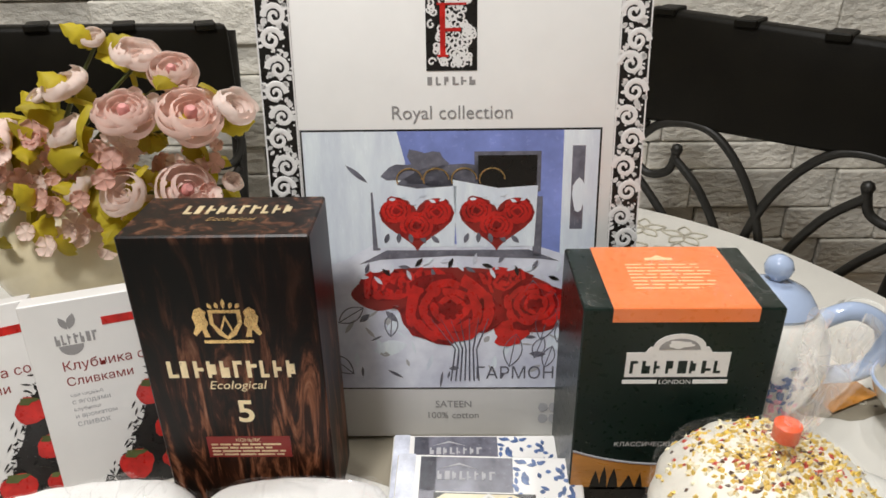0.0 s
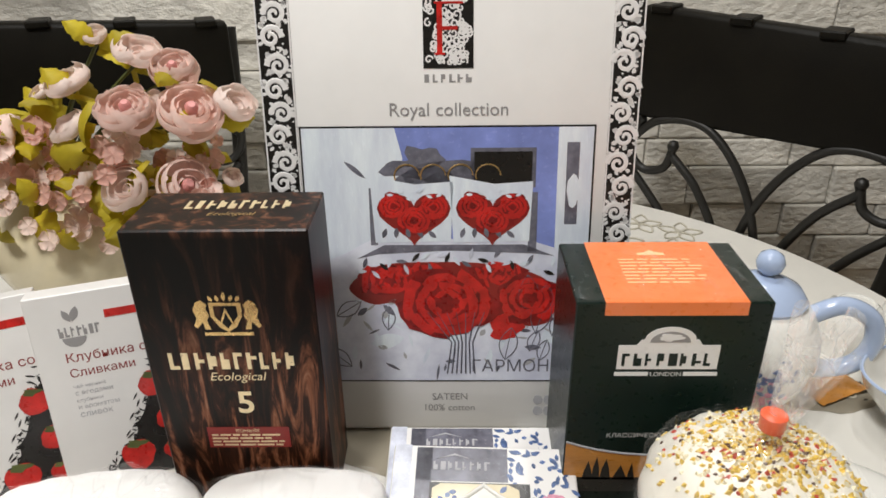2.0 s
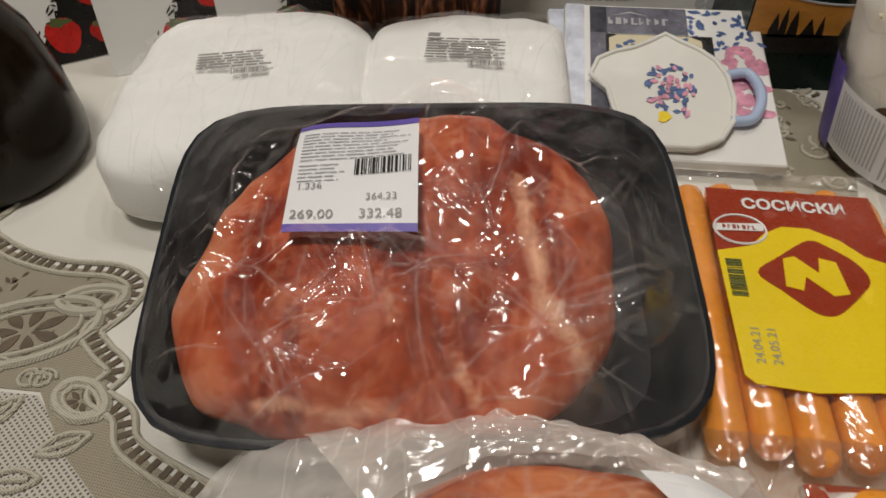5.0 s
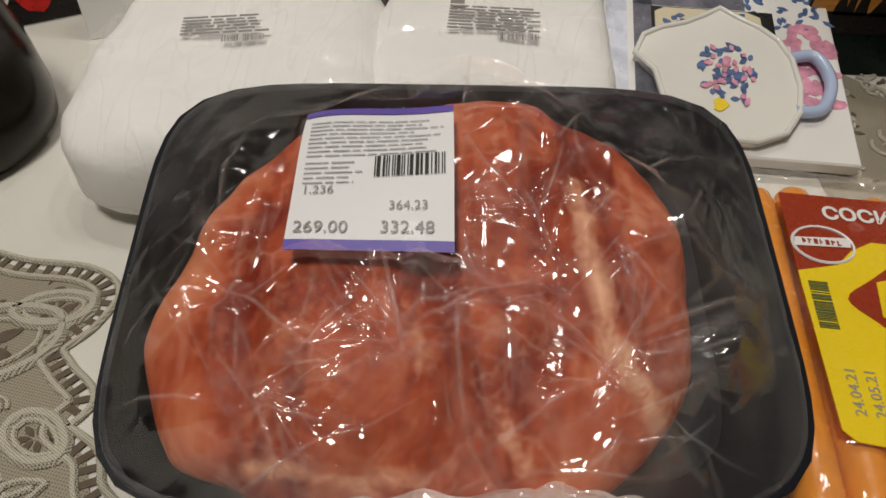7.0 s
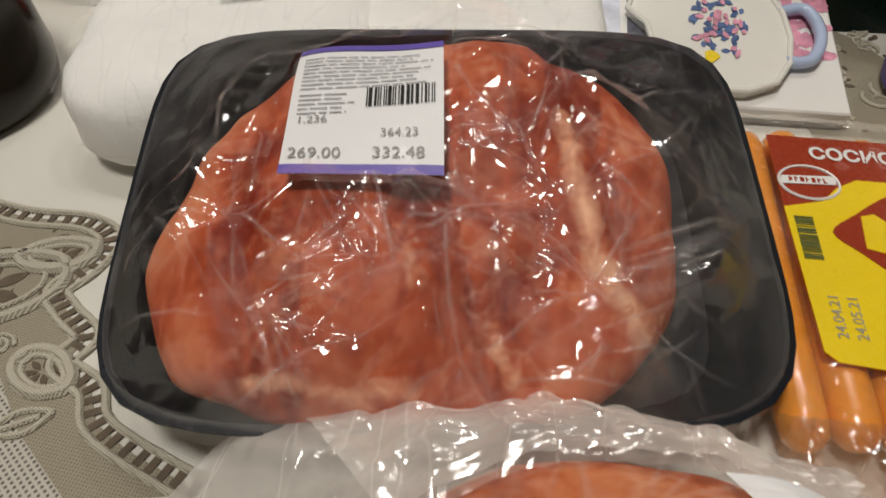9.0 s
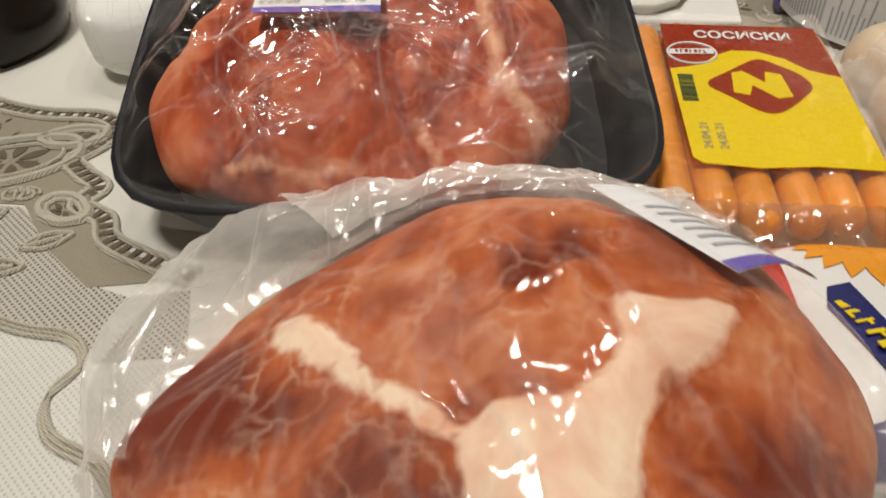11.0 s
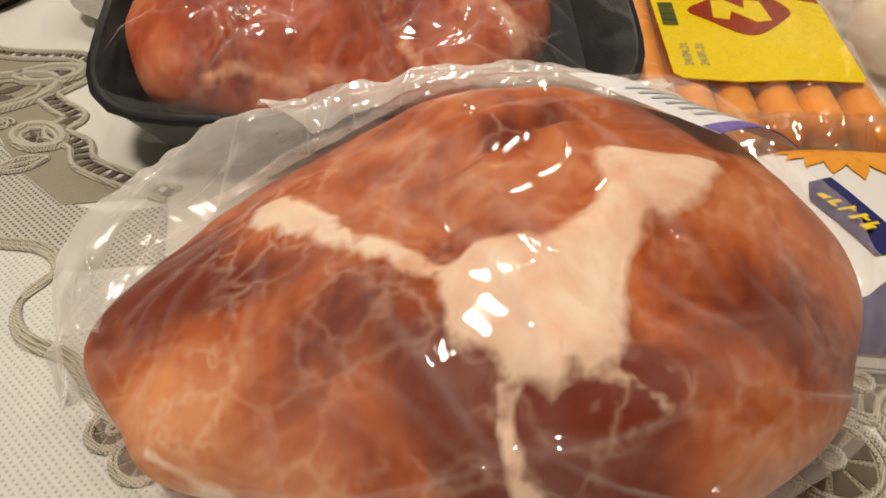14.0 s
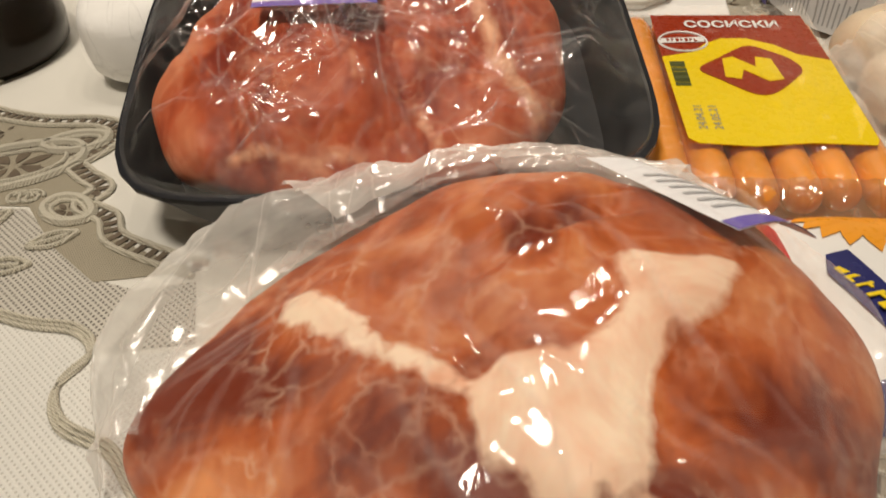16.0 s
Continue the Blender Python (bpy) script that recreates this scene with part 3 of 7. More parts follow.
# ceiling lamps
lamp = thing("ceiling_lamp", "round white ceiling lamp, switched on", "lamp", pose(LAMP[0], LAMP[1], 1.68))
part("shade", Build().lathe([(0.0, 0.0), (0.14, 0.0), (0.165, 0.03), (0.15, 0.10), (0.05, 0.17), (0.0, 0.17)], 40), M["porcelain"], lamp, smooth=True)
for k in (-1, 0, 1):
    spot = thing("ceiling_spot", "small round white ceiling spot, switched on", "lamp", pose(SPOT[0] + 0.38 * k, SPOT[1] + 0.10 * abs(k), 1.81), "ceiling spots")
    part("ring", Build().lathe([(0.05, 0.0), (0.07, 0.0), (0.07, 0.04), (0.05, 0.04)], 32), M["porcelain"], spot, smooth=True)

# ---- table and cloth ----
TC, TR = (-0.05, 0.43), 0.605


def table_outline(r, n=56):
    pts = [(TC[0] + r * math.cos(a), TC[1] + r * math.sin(a)) for a in [math.pi * i / n for i in range(n + 1)]]
    k = 0.62 + (r - TR)
    return pts + [(TC[0] - r, TC[1] - k * 0.9), (TC[0] - r * 0.9, TC[1] - k * 1.25), (TC[0] - r * 0.6, TC[1] - k * 1.5), (TC[0], TC[1] - k * 1.58), (TC[0] + r * 0.6, TC[1] - k * 1.5), (TC[0] + r * 0.9, TC[1] - k * 1.25), (TC[0] + r, TC[1] - k * 0.9)]


table = thing("dining_table", "oval wooden dining table under a white cloth", "table", pose(0, 0, -0.75))
part("tabletop", Build().flat(table_outline(TR - 0.006), 0.028, flatm(0, 0, 0.719)), M["wood"], table)
for lx, ly in ((-0.4, 0.7), (0.3, 0.7), (-0.4, -0.2), (0.3, -0.2)):
    part("leg", Build().lathe([(0.022, 0.0), (0.026, 0.3), (0.034, 0.66), (0.036, 0.719)], 20, pose(lx, ly, 0)), M["wood"], table, smooth=True)

cloth = thing("tablecloth", "white woven tablecloth with ivory openwork lace on the table", "tablecloth")
edge, drop = table_outline(TR), Build()
ring0 = [(x, y, 0.0) for x, y in edge]
n = len(edge)
drop.add(ring0, [tuple(range(n))])
for k, (grow, z) in enumerate(((0.004, -0.003), (0.007, -0.012), (0.010, -0.06), (0.014, -0.16))):
    o = table_outline(TR + grow)
    drop.v += [(x + 0.006 * k * math.sin(i * 1.7) * 0.4, y + 0.006 * k * math.cos(i * 1.3) * 0.4, z) for i, (x, y) in enumerate(o)]
    a, b = k * n, (k + 1) * n
    drop.f += [(a + i, b + i, b + (i + 1) % n, a + (i + 1) % n) for i in range(n)]
part("cloth", drop, M["cloth"], cloth)


def cord(b, pts, r=0.0012, closed=False, z=0.0012, n=7):
    return b.tube([(p[0], p[1], z) for p in spline([(x, y, 0) for x, y in pts], n, closed)], r, 6, closed)


def ladder(slot_marks, cords, pts, width, step, r=0.0016):
    """A band of small dark slot patches between two cords."""
    line = spline([(x, y, 0) for x, y in pts], 14)
    left, right, walked = [], [], 0.0
    for i, p in enumerate(line):
        d = (line[min(i + 1, len(line) - 1)] - line[max(i - 1, 0)]).normalized()
        side = Vector((-d.y, d.x, 0)) * width / 2
        left.append(p + side)
        right.append(p - side)
        if i and i < len(line) - 1:
            walked += (p - line[i - 1]).length
            if walked > step:
                walked = 0.0
                a, c, e = p + side * 0.85, p - side * 0.85, d * step * 0.30
                slot_marks.flat([(a + e)[:2], (c + e)[:2], (c - e)[:2], (a - e)[:2]], 0.0002, None, 0.0009)
    cords.tube([(p.x, p.y, 0.0012) for p in left], r, 6)
    cords.tube([(p.x, p.y, 0.0012) for p in right], r, 6)
    return left, right


slot_marks, cords, ground = Build(), Build(), Build()
border = [(-0.455, 0.26), (-0.425, 0.215), (-0.405, 0.168), (-0.388, 0.145), (-0.392, 0.122), (-0.365, 0.103), (-0.33, 0.092), (-0.297, 0.090), (-0.281, 0.080), (-0.283, 0.062), (-0.291, 0.047), (-0.282, 0.036), (-0.268, 0.024), (-0.272, 0.010), (-0.256, 0.000), (-0.248, -0.014), (-0.232, -0.024), (-0.20, -0.038)]
ladder(slot_marks, cords, border, 0.0095, 0.0052)
ground.flat([(x, y) for x, y in border] + [(-0.245, -0.045), (-0.275, -0.02), (-0.30, 0.01), (-0.345, 0.012), (-0.40, 0.02), (-0.47, 0.06)], 0.0004, None, 0.0002)
# lobes inside the border: leaf loops with dark slot patches
for cx, cy, rx, ry, turn, seed in ((-0.325, 0.045, 0.036, 0.021, 0.35, 1), (-0.40, 0.085, 0.03, 0.019, 0.9, 2), (-0.435, 0.165, 0.028, 0.018, 1.2, 3), (-0.30, 0.068, 0.017, 0.009, 0.2, 6), (-0.278, 0.006, 0.014, 0.009, -0.5, 4), (-0.385, 0.045, 0.02, 0.012, 0.2, 5)):
    cord(cords, blob(cx, cy, rx, ry, 12, 0.05, seed, turn), 0.0026, True)
    cord(cords, blob(cx, cy, rx * 0.74, ry * 0.68, 12, 0.05, seed, turn), 0.0012, True)
    for k in range(7):
        a = turn + k * math.tau / 7 + 0.3
        slot_marks.flat(leaf2d(cx + rx * 0.12 * math.cos(a), cy + ry * 0.12 * math.sin(a), rx * 0.46, ry * 0.30, a), 0.0002, None, 0.0009)
rng = random.Random(5)
for k in range(90):
    t = rng.random()
    q = border[2 + int(t * 9)]
    cx, cy = q[0] - rng.uniform(0.008, 0.05), q[1] - rng.uniform(0.008, 0.03)
    slot_marks.flat(leaf2d(cx, cy, rng.uniform(0.004, 0.008), rng.uniform(0.0018, 0.0032), rng.uniform(0, 6.28), 5), 0.0002, None, 0.0008)
for k in range(12):
    cx, cy = -0.30 - 0.012 * k + rng.uniform(-0.006, 0.006), 0.018 + 0.004 * k + rng.uniform(-0.01, 0.01)
    cord(cords, [(cx + 0.007 * math.cos(a) * (1 - a / 16), cy + 0.006 * math.sin(a) * (1 - a / 16)) for a in [i * 0.7 for i in range(14)]], 0.0009)
part("lace_ground", ground, M["lacebase"], cloth, "beige openwork lace border")

net = Build().flat([(-0.47, 0.055), (-0.40, 0.018), (-0.345, 0.010), (-0.30, 0.008), (-0.272, -0.018), (-0.245, -0.043), (-0.225, -0.05), (-0.20, -0.045), (-0.19, -0.08), (-0.225, -0.085), (-0.238, -0.07), (-0.262, -0.066), (-0.30, -0.055), (-0.36, -0.05), (-0.47, -0.06)], 0.0003, None, 0.0001)
part("net_panel", net, M["net"], cloth, "grey see-through net panel")
dots = Build().flat([(-0.47, -0.062), (-0.36, -0.052), (-0.30, -0.057), (-0.262, -0.068), (-0.24, -0.072), (-0.227, -0.088), (-0.19, -0.083), (-0.15, -0.05), (0.04, -0.04), (0.2, -0.06), (0.3, -0.25), (0.0, -0.34), (-0.3, -0.34), (-0.47, -0.25)], 0.0002, None, 0.0001)
part("dotted_panel", dots, M["dotted"], cloth, "ivory cloth with fine dotted weave")
for off in (0.0, 0.0022, 0.0044):
    cord(cords, [(-0.47, -0.060 - off), (-0.36, -0.051 - off), (-0.30, -0.056 - off), (-0.262, -0.067 - off), (-0.24, -0.071 - off), (-0.229, -0.083 - off), (-0.235, -0.100 - off), (-0.226, -0.116 - off), (-0.205, -0.126 - off), (-0.19, -0.142 - off), (-0.178, -0.150 - off), (-0.168, -0.160 - off), (-0.150, -0.165 - off)], 0.0008 if off == 0.0022 else 0.0011)
for cx, cy, turn in ((-0.285, -0.022, 0.5), (-0.32, -0.012, 0.9), (-0.30, -0.036, 0.1), (-0.35, -0.03, 0.4)):
    cord(cords, leaf2d(cx, cy, 0.022, 0.010, turn, 5), 0.0013, True)
    cord(cords, [(cx, cy), (cx + 0.018 * math.cos(turn), cy + 0.018 * math.sin(turn))], 0.0013)
# small lace wheels along the edge of the dotted cloth
for cx, cy, r0 in ((0.028, -0.160, 0.0135), (0.048, -0.133, 0.013), (-0.181, -0.154, 0.0065), (-0.169, -0.163, 0.0075), (0.062, -0.150, 0.013)):
    part("lace_insert", Build().flat(blob(cx, cy, r0 * 1.15, r0 * 1.15, 24, 0.05, 3), 0.0003, None, 0.0003), M["lacebase"], cloth)
    for r, t in ((1.18, 0.0011), (1.0, 0.0008), (0.26, 0.0010)):
        cord(cords, [(cx + r0 * r * math.cos(i * 0.524), cy + r0 * r * math.sin(i * 0.524)) for i in range(12)], t, True)
    for k in range(7):
        a = k * math.tau / 7 + cx * 90
        slot_marks.flat([(cx + r0 * r * math.cos(a + t), cy + r0 * r * math.sin(a + t)) for r, t in ((0.34, 0.15), (0.88, 0.10), (0.92, 0.45), (0.88, 0.80), (0.34, 0.75))], 0.0002, None, 0.0008)
# curls of lace between the goods
for args in ((0.105, 0.245, 0.040, 0.085, 24, 0.12, 8), (0.36, 0.47, 0.05, 0.035, 24, 0.12, 9), (-0.02, 0.40, 0.09, 0.05, 24, 0.12, 19)):
    part("lace_insert", Build().flat(blob(*args), 0.0003, None, 0.0002), M["lacebase"], cloth, "beige openwork lace insert")
rng = random.Random(11)
for k in range(34):
    cx, cy = (rng.uniform(0.075, 0.138), rng.uniform(0.17, 0.32)) if k < 22 else (rng.uniform(0.33, 0.40), rng.uniform(0.445, 0.495))
    s, d = rng.uniform(0.006, 0.011), rng.uniform(0, 6.28)
    cord(cords, [(cx + s * math.cos(d + a) * (1 - a / 9), cy + s * math.sin(d + a) * (1 - a / 9)) for a in [i * 0.6 for i in range(12)]], 0.0012)
    slot_marks.flat(leaf2d(cx + s, cy - s, s * 0.7, s * 0.35, d, 5), 0.0002, None, 0.0008)
for cx, cy in ((0.275, 0.858), (0.325, 0.828), (0.235, 0.80), (0.30, 0.775)):
    for k in range(5):
        cord(cords, leaf2d(cx, cy, 0.032, 0.018, k * math.tau / 5, 5), 0.0013, True)
tagged(part("lace_cord", cords, M["cord"], cloth, "raised ivory lace cords", True), kind="stuff")
# flat dark patches stand for the shaded table seen through the lace
tagged(part("lace_slot", slot_marks, M["slot_shade"], cloth, "dark patches painted as shaded slots in the lace"), kind="stuff")


# ---- chairs ----
def chair(m, label):
    """Iron chair: the back faces local -y, its left top corner at the origin's height."""
    ob = thing("dining_chair", label, "chair", m, "chairs at the table")
    w, seat = 0.40, 0.45
    for x in (0, w):
        lean = 0.05 if x else 0.02
        part("post", Build().tube(spline([(x + (-0.05 if x else 0.0), -0.02, 0), (x + (-0.045 if x else 0), -0.0, seat), (x - (0.012 if x else 0), lean * 0.5, 0.82), (x, lean, 1.008 if x else 1.03)], 8), 0.011, 10), M["iron"], ob, smooth=True)
        part("front_leg", Build().tube([(x * 0.94, -0.40, 0), (x * 0.94, -0.40, seat)], 0.011, 10), M["iron"], ob, smooth=True)
    part("seat", Build().box((-0.01, -0.43, seat), (w + 0.01, 0.0, seat + 0.05), 0.015), M["leather"], ob, smooth=True)
    pad = Build().box((0.004, 0.005, 0.885), (w - 0.004, 0.04, 1.045), 0.008)
    pad.v = [(x, y, z - 0.024 * x / w if z > 0.95 else z) for x, y, z in pad.v]
    part("backrest", pad, M["leather"], ob, "padded black leatherette back panel", True)
    # flush strips added in place of the shine on the back's top edge
    for i in range(4):
        part("strap", Build().box((0.02 + i * 0.11, -0.001, 1.036 - 0.0066 * i), (0.05 + i * 0.11, 0.042, 1.0462 - 0.0066 * i), 0.002), M["leather"], ob, "flush strip added where the top edge shines")
    sc = lambda pts, r=0.0065: part("scroll", Build().tube([(x, 0.01, z) for x, z in [(p.x, p.y) for p in spline([(a, b, 0) for a, b in pts], 8)]], r, 8), M["iron"], ob, smooth=True)
    for f in (1, -1):
        X = lambda x: x if f == 1 else w - x
        sc([(X(0.01), 0.85), (X(0.05), 0.885), (X(0.12), 0.885), (X(0.18), 0.82), (X(0.215), 0.72), (X(0.235), 0.56)])
        sc([(X(0.075), 0.845), (X(0.065), 0.815), (X(0.035), 0.805), (X(0.012), 0.825), (X(0.008), 0.86), (X(0.025), 0.885)])
        sc([(X(0.075), 0.835), (X(0.12), 0.79), (X(0.16), 0.71), (X(0.175), 0.60)])
        sc([(X(0.015), 0.80), (X(0.07), 0.74), (X(0.12), 0.66), (X(0.14), 0.56)])
        part("ball", Build().lathe([(0.001, -0.009), (0.007, -0.006), (0.009, 0), (0.007, 0.006), (0.001, 0.009)], 12, pose(X(0.075), 0.01, 0.85)), M["iron"], ob, smooth=True)
    part("rail", Build().tube([(0, 0, 0.55), (w - 0.03, 0, 0.55)], 0.008, 8), M["iron"], ob, smooth=True)
    return ob


chair(pose(0.262, 0.955, -0.75, 0, 0, -39), "black iron chair with scrollwork and padded dark back behind the table")
chair(pose(-0.70, 0.845, -0.75, 0, 0, 22), "black iron chair with padded dark back beside the flower vase")

# ---- boxed goods at the back ----
# bedding set
lean = math.degrees(math.atan(0.15))
bed = thing("bedding_set", "boxed satin bedding set with red rose picture, standing upright", "bedding box", pose(0.0015, 0.411, 0.0, -lean, 0, 0))
W, H, D = 0.294, 0.388, 0.075
part("box", Build().box((-W / 2, 0, 0.002), (W / 2, D, H), 0.004), M["white_card"], bed, smooth=True)
F = front(0, 0, 0)
for s in (-1, 1):
    x0, x1 = (-W / 2 + 0.001, -W / 2 + 0.027) if s < 0 else (W / 2 - 0.024, W / 2 - 0.001)
    band = part("side_band", Build().rect(x0, 0.004, x1, H - 0.004, 0.0006, F), M["black"], bed, "black band with white baroque scrolls")
    sw, rng = Build(), random.Random(31 + s)
    z, k = 0.014, 0
    while z < H - 0.012:
        cx = (x0 + x1) / 2 + (0.002 if k % 2 else -0.002)
        d, r0 = (1 if k % 2 else -1) * s, rng.uniform(0.0080, 0.0092)
        sw.tube([tuple(F @ Vector((cx + d * r0 * (1 - a / 11) * math.cos(a), z + r0 * (1 - a / 11) * math.sin(a), 0.0007))) for a in [i * 0.45 for i in range(23)]], [0.0024 - 0.00006 * i for i in range(23)], 5)
        for j in range(17):
            a = rng.uniform(0, 6.28)
            sw.flat(leaf2d(min(max(cx + 0.006 * math.cos(a), x0 + 0.004), x1 - 0.004), z + 0.012 * math.sin(a), 0.0050, 0.0028, a, 5), 0.0003, F, 0.0006)
        for j in range(7):
            a = j * 0.5 + d
            px = min(max(cx - d * 0.0095 * math.cos(a), x0 + 0.0012), x1 - 0.0012)
            sw.flat(blob(px, z + 0.0135 * math.sin(a), 0.0009, 0.0009, 6, 0, 0), 0.0003, F, 0.0006)
        z += rng.uniform(0.0165, 0.021)
        k += 1
    for xx in (x0, x1 - 0.0012):
        sw.rect(xx, 0.004, xx + 0.0012, H - 0.004, 0.0003, F, 0.0006)
    sw.v = [(x, y * 0.15 - 0.0006, z) for x, y, z in sw.v]
    part("scroll_work", sw, M["white"], band)
# emblem
em = part("emblem", Build().rect(-0.020, 0.319, 0.018, 0.374, 0.0006, F), M["black"], bed, "ornate black emblem with a red initial shape")
sw, rng = Build(), random.Random(3)
for k in range(95):
    cx, cz = rng.uniform(-0.0165, 0.0145), rng.uniform(0.3225, 0.3705)
    sw.tube([tuple(F @ Vector((cx + 0.0034 * (1 - a / 8) * math.cos(a + k), cz + 0.0034 * (1 - a / 8) * math.sin(a + k), 0.0007))) for a in [i * 0.7 for i in range(10)]], 0.0007, 4)
sw.v = [(x, y * 0.15 - 0.0006, z) for x, y, z in sw.v]
part("tracery", sw, M["white"], em)
part("initial", Build().rect(-0.0095, 0.330, -0.0055, 0.366, 0.0004, F, 0.0008).rect(-0.0115, 0.329, -0.0035, 0.3305, 0.0004, F, 0.0008).rect(-0.0115, 0.3655, 0.010, 0.367, 0.0004, F, 0.0008).rect(-0.0055, 0.347, 0.006, 0.3495, 0.0004, F, 0.0008), M["red"], em)
part("mark", blocks(Build(), 6, -0.0195, 0.0185, 0.3085, 0.3145, F, 4), M["grey"], bed)
text("title", "Royal collection", F @ Matrix.Translation((-0.001, 0.2865, 0)), M["grey"], bed, width=0.092, depth=0.0006)
# printed picture
pic = part("picture", Build().rect(-0.119, 0.0515, 0.114, 0.2755, 0.0006, F), M["black"], bed, "printed photo of a bed with red rose linen")
def art(name, pts, material, k):
    return part(name, Build().flat(pts, 0.00012, F, 0.0006 + 0.00014 * k), M[material], pic)
R = lambda a, b, c, d: [(a, b), (c, b), (c, d), (a, d)]
def rose(x, z, rx, rz, k, seed):
    """A printed rose: rings of petals, each with a dark side and a lit lip."""
    rg, dark, lit = random.Random(seed), Build(), Build()
    dark.flat(blob(x, z, rx, rz, 24, 0.22, seed), 0.00008, F, 0.0006 + 0.00014 * k)
    for ring, (q, n_) in enumerate(((0.70, 7), (0.46, 6), (0.22, 4))):
        for i in range(n_):
            a = i * math.tau / n_ + ring * 0.5 + rg.uniform(-0.35, 0.35)
            px, pz, w = x + rx * q * math.cos(a), z + rz * q * math.sin(a), rx * (0.40 - 0.06 * ring) * rg.uniform(0.7, 1.25)
            lit.flat(blob(px, pz, w, w * 0.60 * rz / rx, 12, 0.15, seed + i, a + 1.57), 0.00004, F, 0.00069 + 0.00014 * k + 0.00008 * ring + 0.000006 * i)
            dark.flat(blob(px - 0.3 * w * math.cos(a), pz - 0.3 * w * math.sin(a), w * 0.72, w * 0.34 * rz / rx, 12, 0.2, seed + i + 5, a + 1.57), 0.00004, F, 0.00073 + 0.00014 * k + 0.00008 * ring + 0.000006 * i)
    ob = part("photo_rose", lit, M["red"], pic)
    part("photo_rose_shade", dark, M["deepred"], ob)


art("photo_wall", R(-0.1175, 0.053, 0.1125, 0.274), "bedpic", 0)
art("photo_curtain", [(-0.1175, 0.15), (-0.062, 0.155), (-0.055, 0.19), (-0.043, 0.225), (-0.038, 0.25), (-0.044, 0.274), (-0.1175, 0.274)], "curtain", 1)
art("photo_doorway", [(0.085, 0.165), (0.1125, 0.14), (0.1125, 0.274), (0.085, 0.274)], "curtain", 1)
art("photo_shelf", R(0.092, 0.195, 0.102, 0.262), "slate", 2)
art("photo_towel", blob(0.098, 0.223, 0.005, 0.014, 12, 0.1, 2), "curtain", 3)
art("photo_screen", R(0.016, 0.226, 0.068, 0.258), "slate", 2)
art("photo_screen_dark", R(0.019, 0.229, 0.065, 0.255), "black", 3)
art("photo_plant", blob(-0.025, 0.243, 0.024, 0.014, 30, 0.5, 5), "slate", 2)
art("photo_tassel", leaf2d(-0.085, 0.248, 0.022, 0.004, -0.7), "slate", 2)
art("photo_headboard", blob(0.003, 0.222, 0.052, 0.026, 26, 0.08, 7), "slate", 2)
hb = Build()
for cx in (-0.035, -0.014, 0.008, 0.030):
    hb.tube([tuple(F @ Vector((cx + 0.010 * math.cos(a), 0.236 + 0.009 * math.sin(a), 0.0012))) for a in [i * 0.35 for i in range(11)]], 0.0007, 5)
part("photo_ironwork", hb, M["gold"], pic)
art("photo_sheet", [(-0.1175, 0.053), (0.1125, 0.053), (0.1125, 0.155), (0.085, 0.175), (0.06, 0.183), (-0.065, 0.183), (-0.085, 0.172), (-0.1175, 0.158)], "lilac", 3)
art("photo_post", R(-0.066, 0.178, -0.060, 0.226), "slate", 4)
art("photo_post", R(0.063, 0.172, 0.070, 0.222), "slate", 4)
for cx in (-0.030, 0.034):
    art("photo_pillow", [(cx - 0.032, 0.180), (cx + 0.030, 0.181), (cx + 0.032, 0.231), (cx + 0.001, 0.229), (cx - 0.035, 0.236)], "curtain", 5)
    art("photo_heart", heart(cx, 0.203, 0.060, 0.046), "maroon", 6)
    for dx, dz, r in ((-0.016, 0.211, 0.013), (0.016, 0.210, 0.013), (0.000, 0.199, 0.015)):
        rose(cx + dx, dz, r, r * 0.82, 7, int(dz * 1e4 + dx * 1e3) + 40)
    for k in range(6):
        art("photo_glint", leaf2d(cx - 0.022 + 0.008 * k, 0.2205 + 0.003 * math.sin(k * 2.4), 0.006, 0.0026, 2.2 * math.sin(k * 3.1), 4), "curtain", 9)
    for k in range(5):
        art("photo_leaf", leaf2d(cx - 0.026 + 0.011 * k, 0.184, 0.009, 0.004, 1.2 + 0.3 * k), "slate", 7)
art("photo_fold", [(-0.078, 0.166), (-0.055, 0.178), (0.06, 0.178), (0.085, 0.168), (0.07, 0.170), (0.0, 0.173), (-0.06, 0.170)], "slate", 4)
art("photo_duvet_heart", [(p.x, p.y) for p in spline([(x, z, 0) for x, z in ((-0.085, 0.143), (-0.060, 0.160), (-0.0155, 0.163), (0.032, 0.161), (0.0765, 0.149), (0.096, 0.121), (0.0715, 0.105), (0.027, 0.109), (-0.012, 0.098), (-0.0405, 0.109), (-0.048, 0.126), (-0.065, 0.125), (-0.080, 0.132))], 4, True)], "maroon", 5)
for x, z, rx, rz, lv in ((-0.052, 0.147, 0.028, 0.013, 6), (0.040, 0.153, 0.024, 0.009, 6), (0.066, 0.130, 0.028, 0.021, 7), (-0.020, 0.152, 0.020, 0.010, 7), (-0.004, 0.126, 0.042, 0.030, 9)):
    rose(x, z, rx, rz, lv, lv * 7 + int(x * 900))
for k in range(26):
    x = -0.080 + 0.0068 * k
    art("photo_frill", leaf2d(x, 0.1655 - 0.011 * (abs(x - 0.003) / 0.085) ** 2 + 0.003 * math.sin(k * 2.7), 0.010, 0.0034, 1.3 * math.sin(k * 1.9), 5), ("curtain", "slate", "linen", "black")[k % 4], 8)
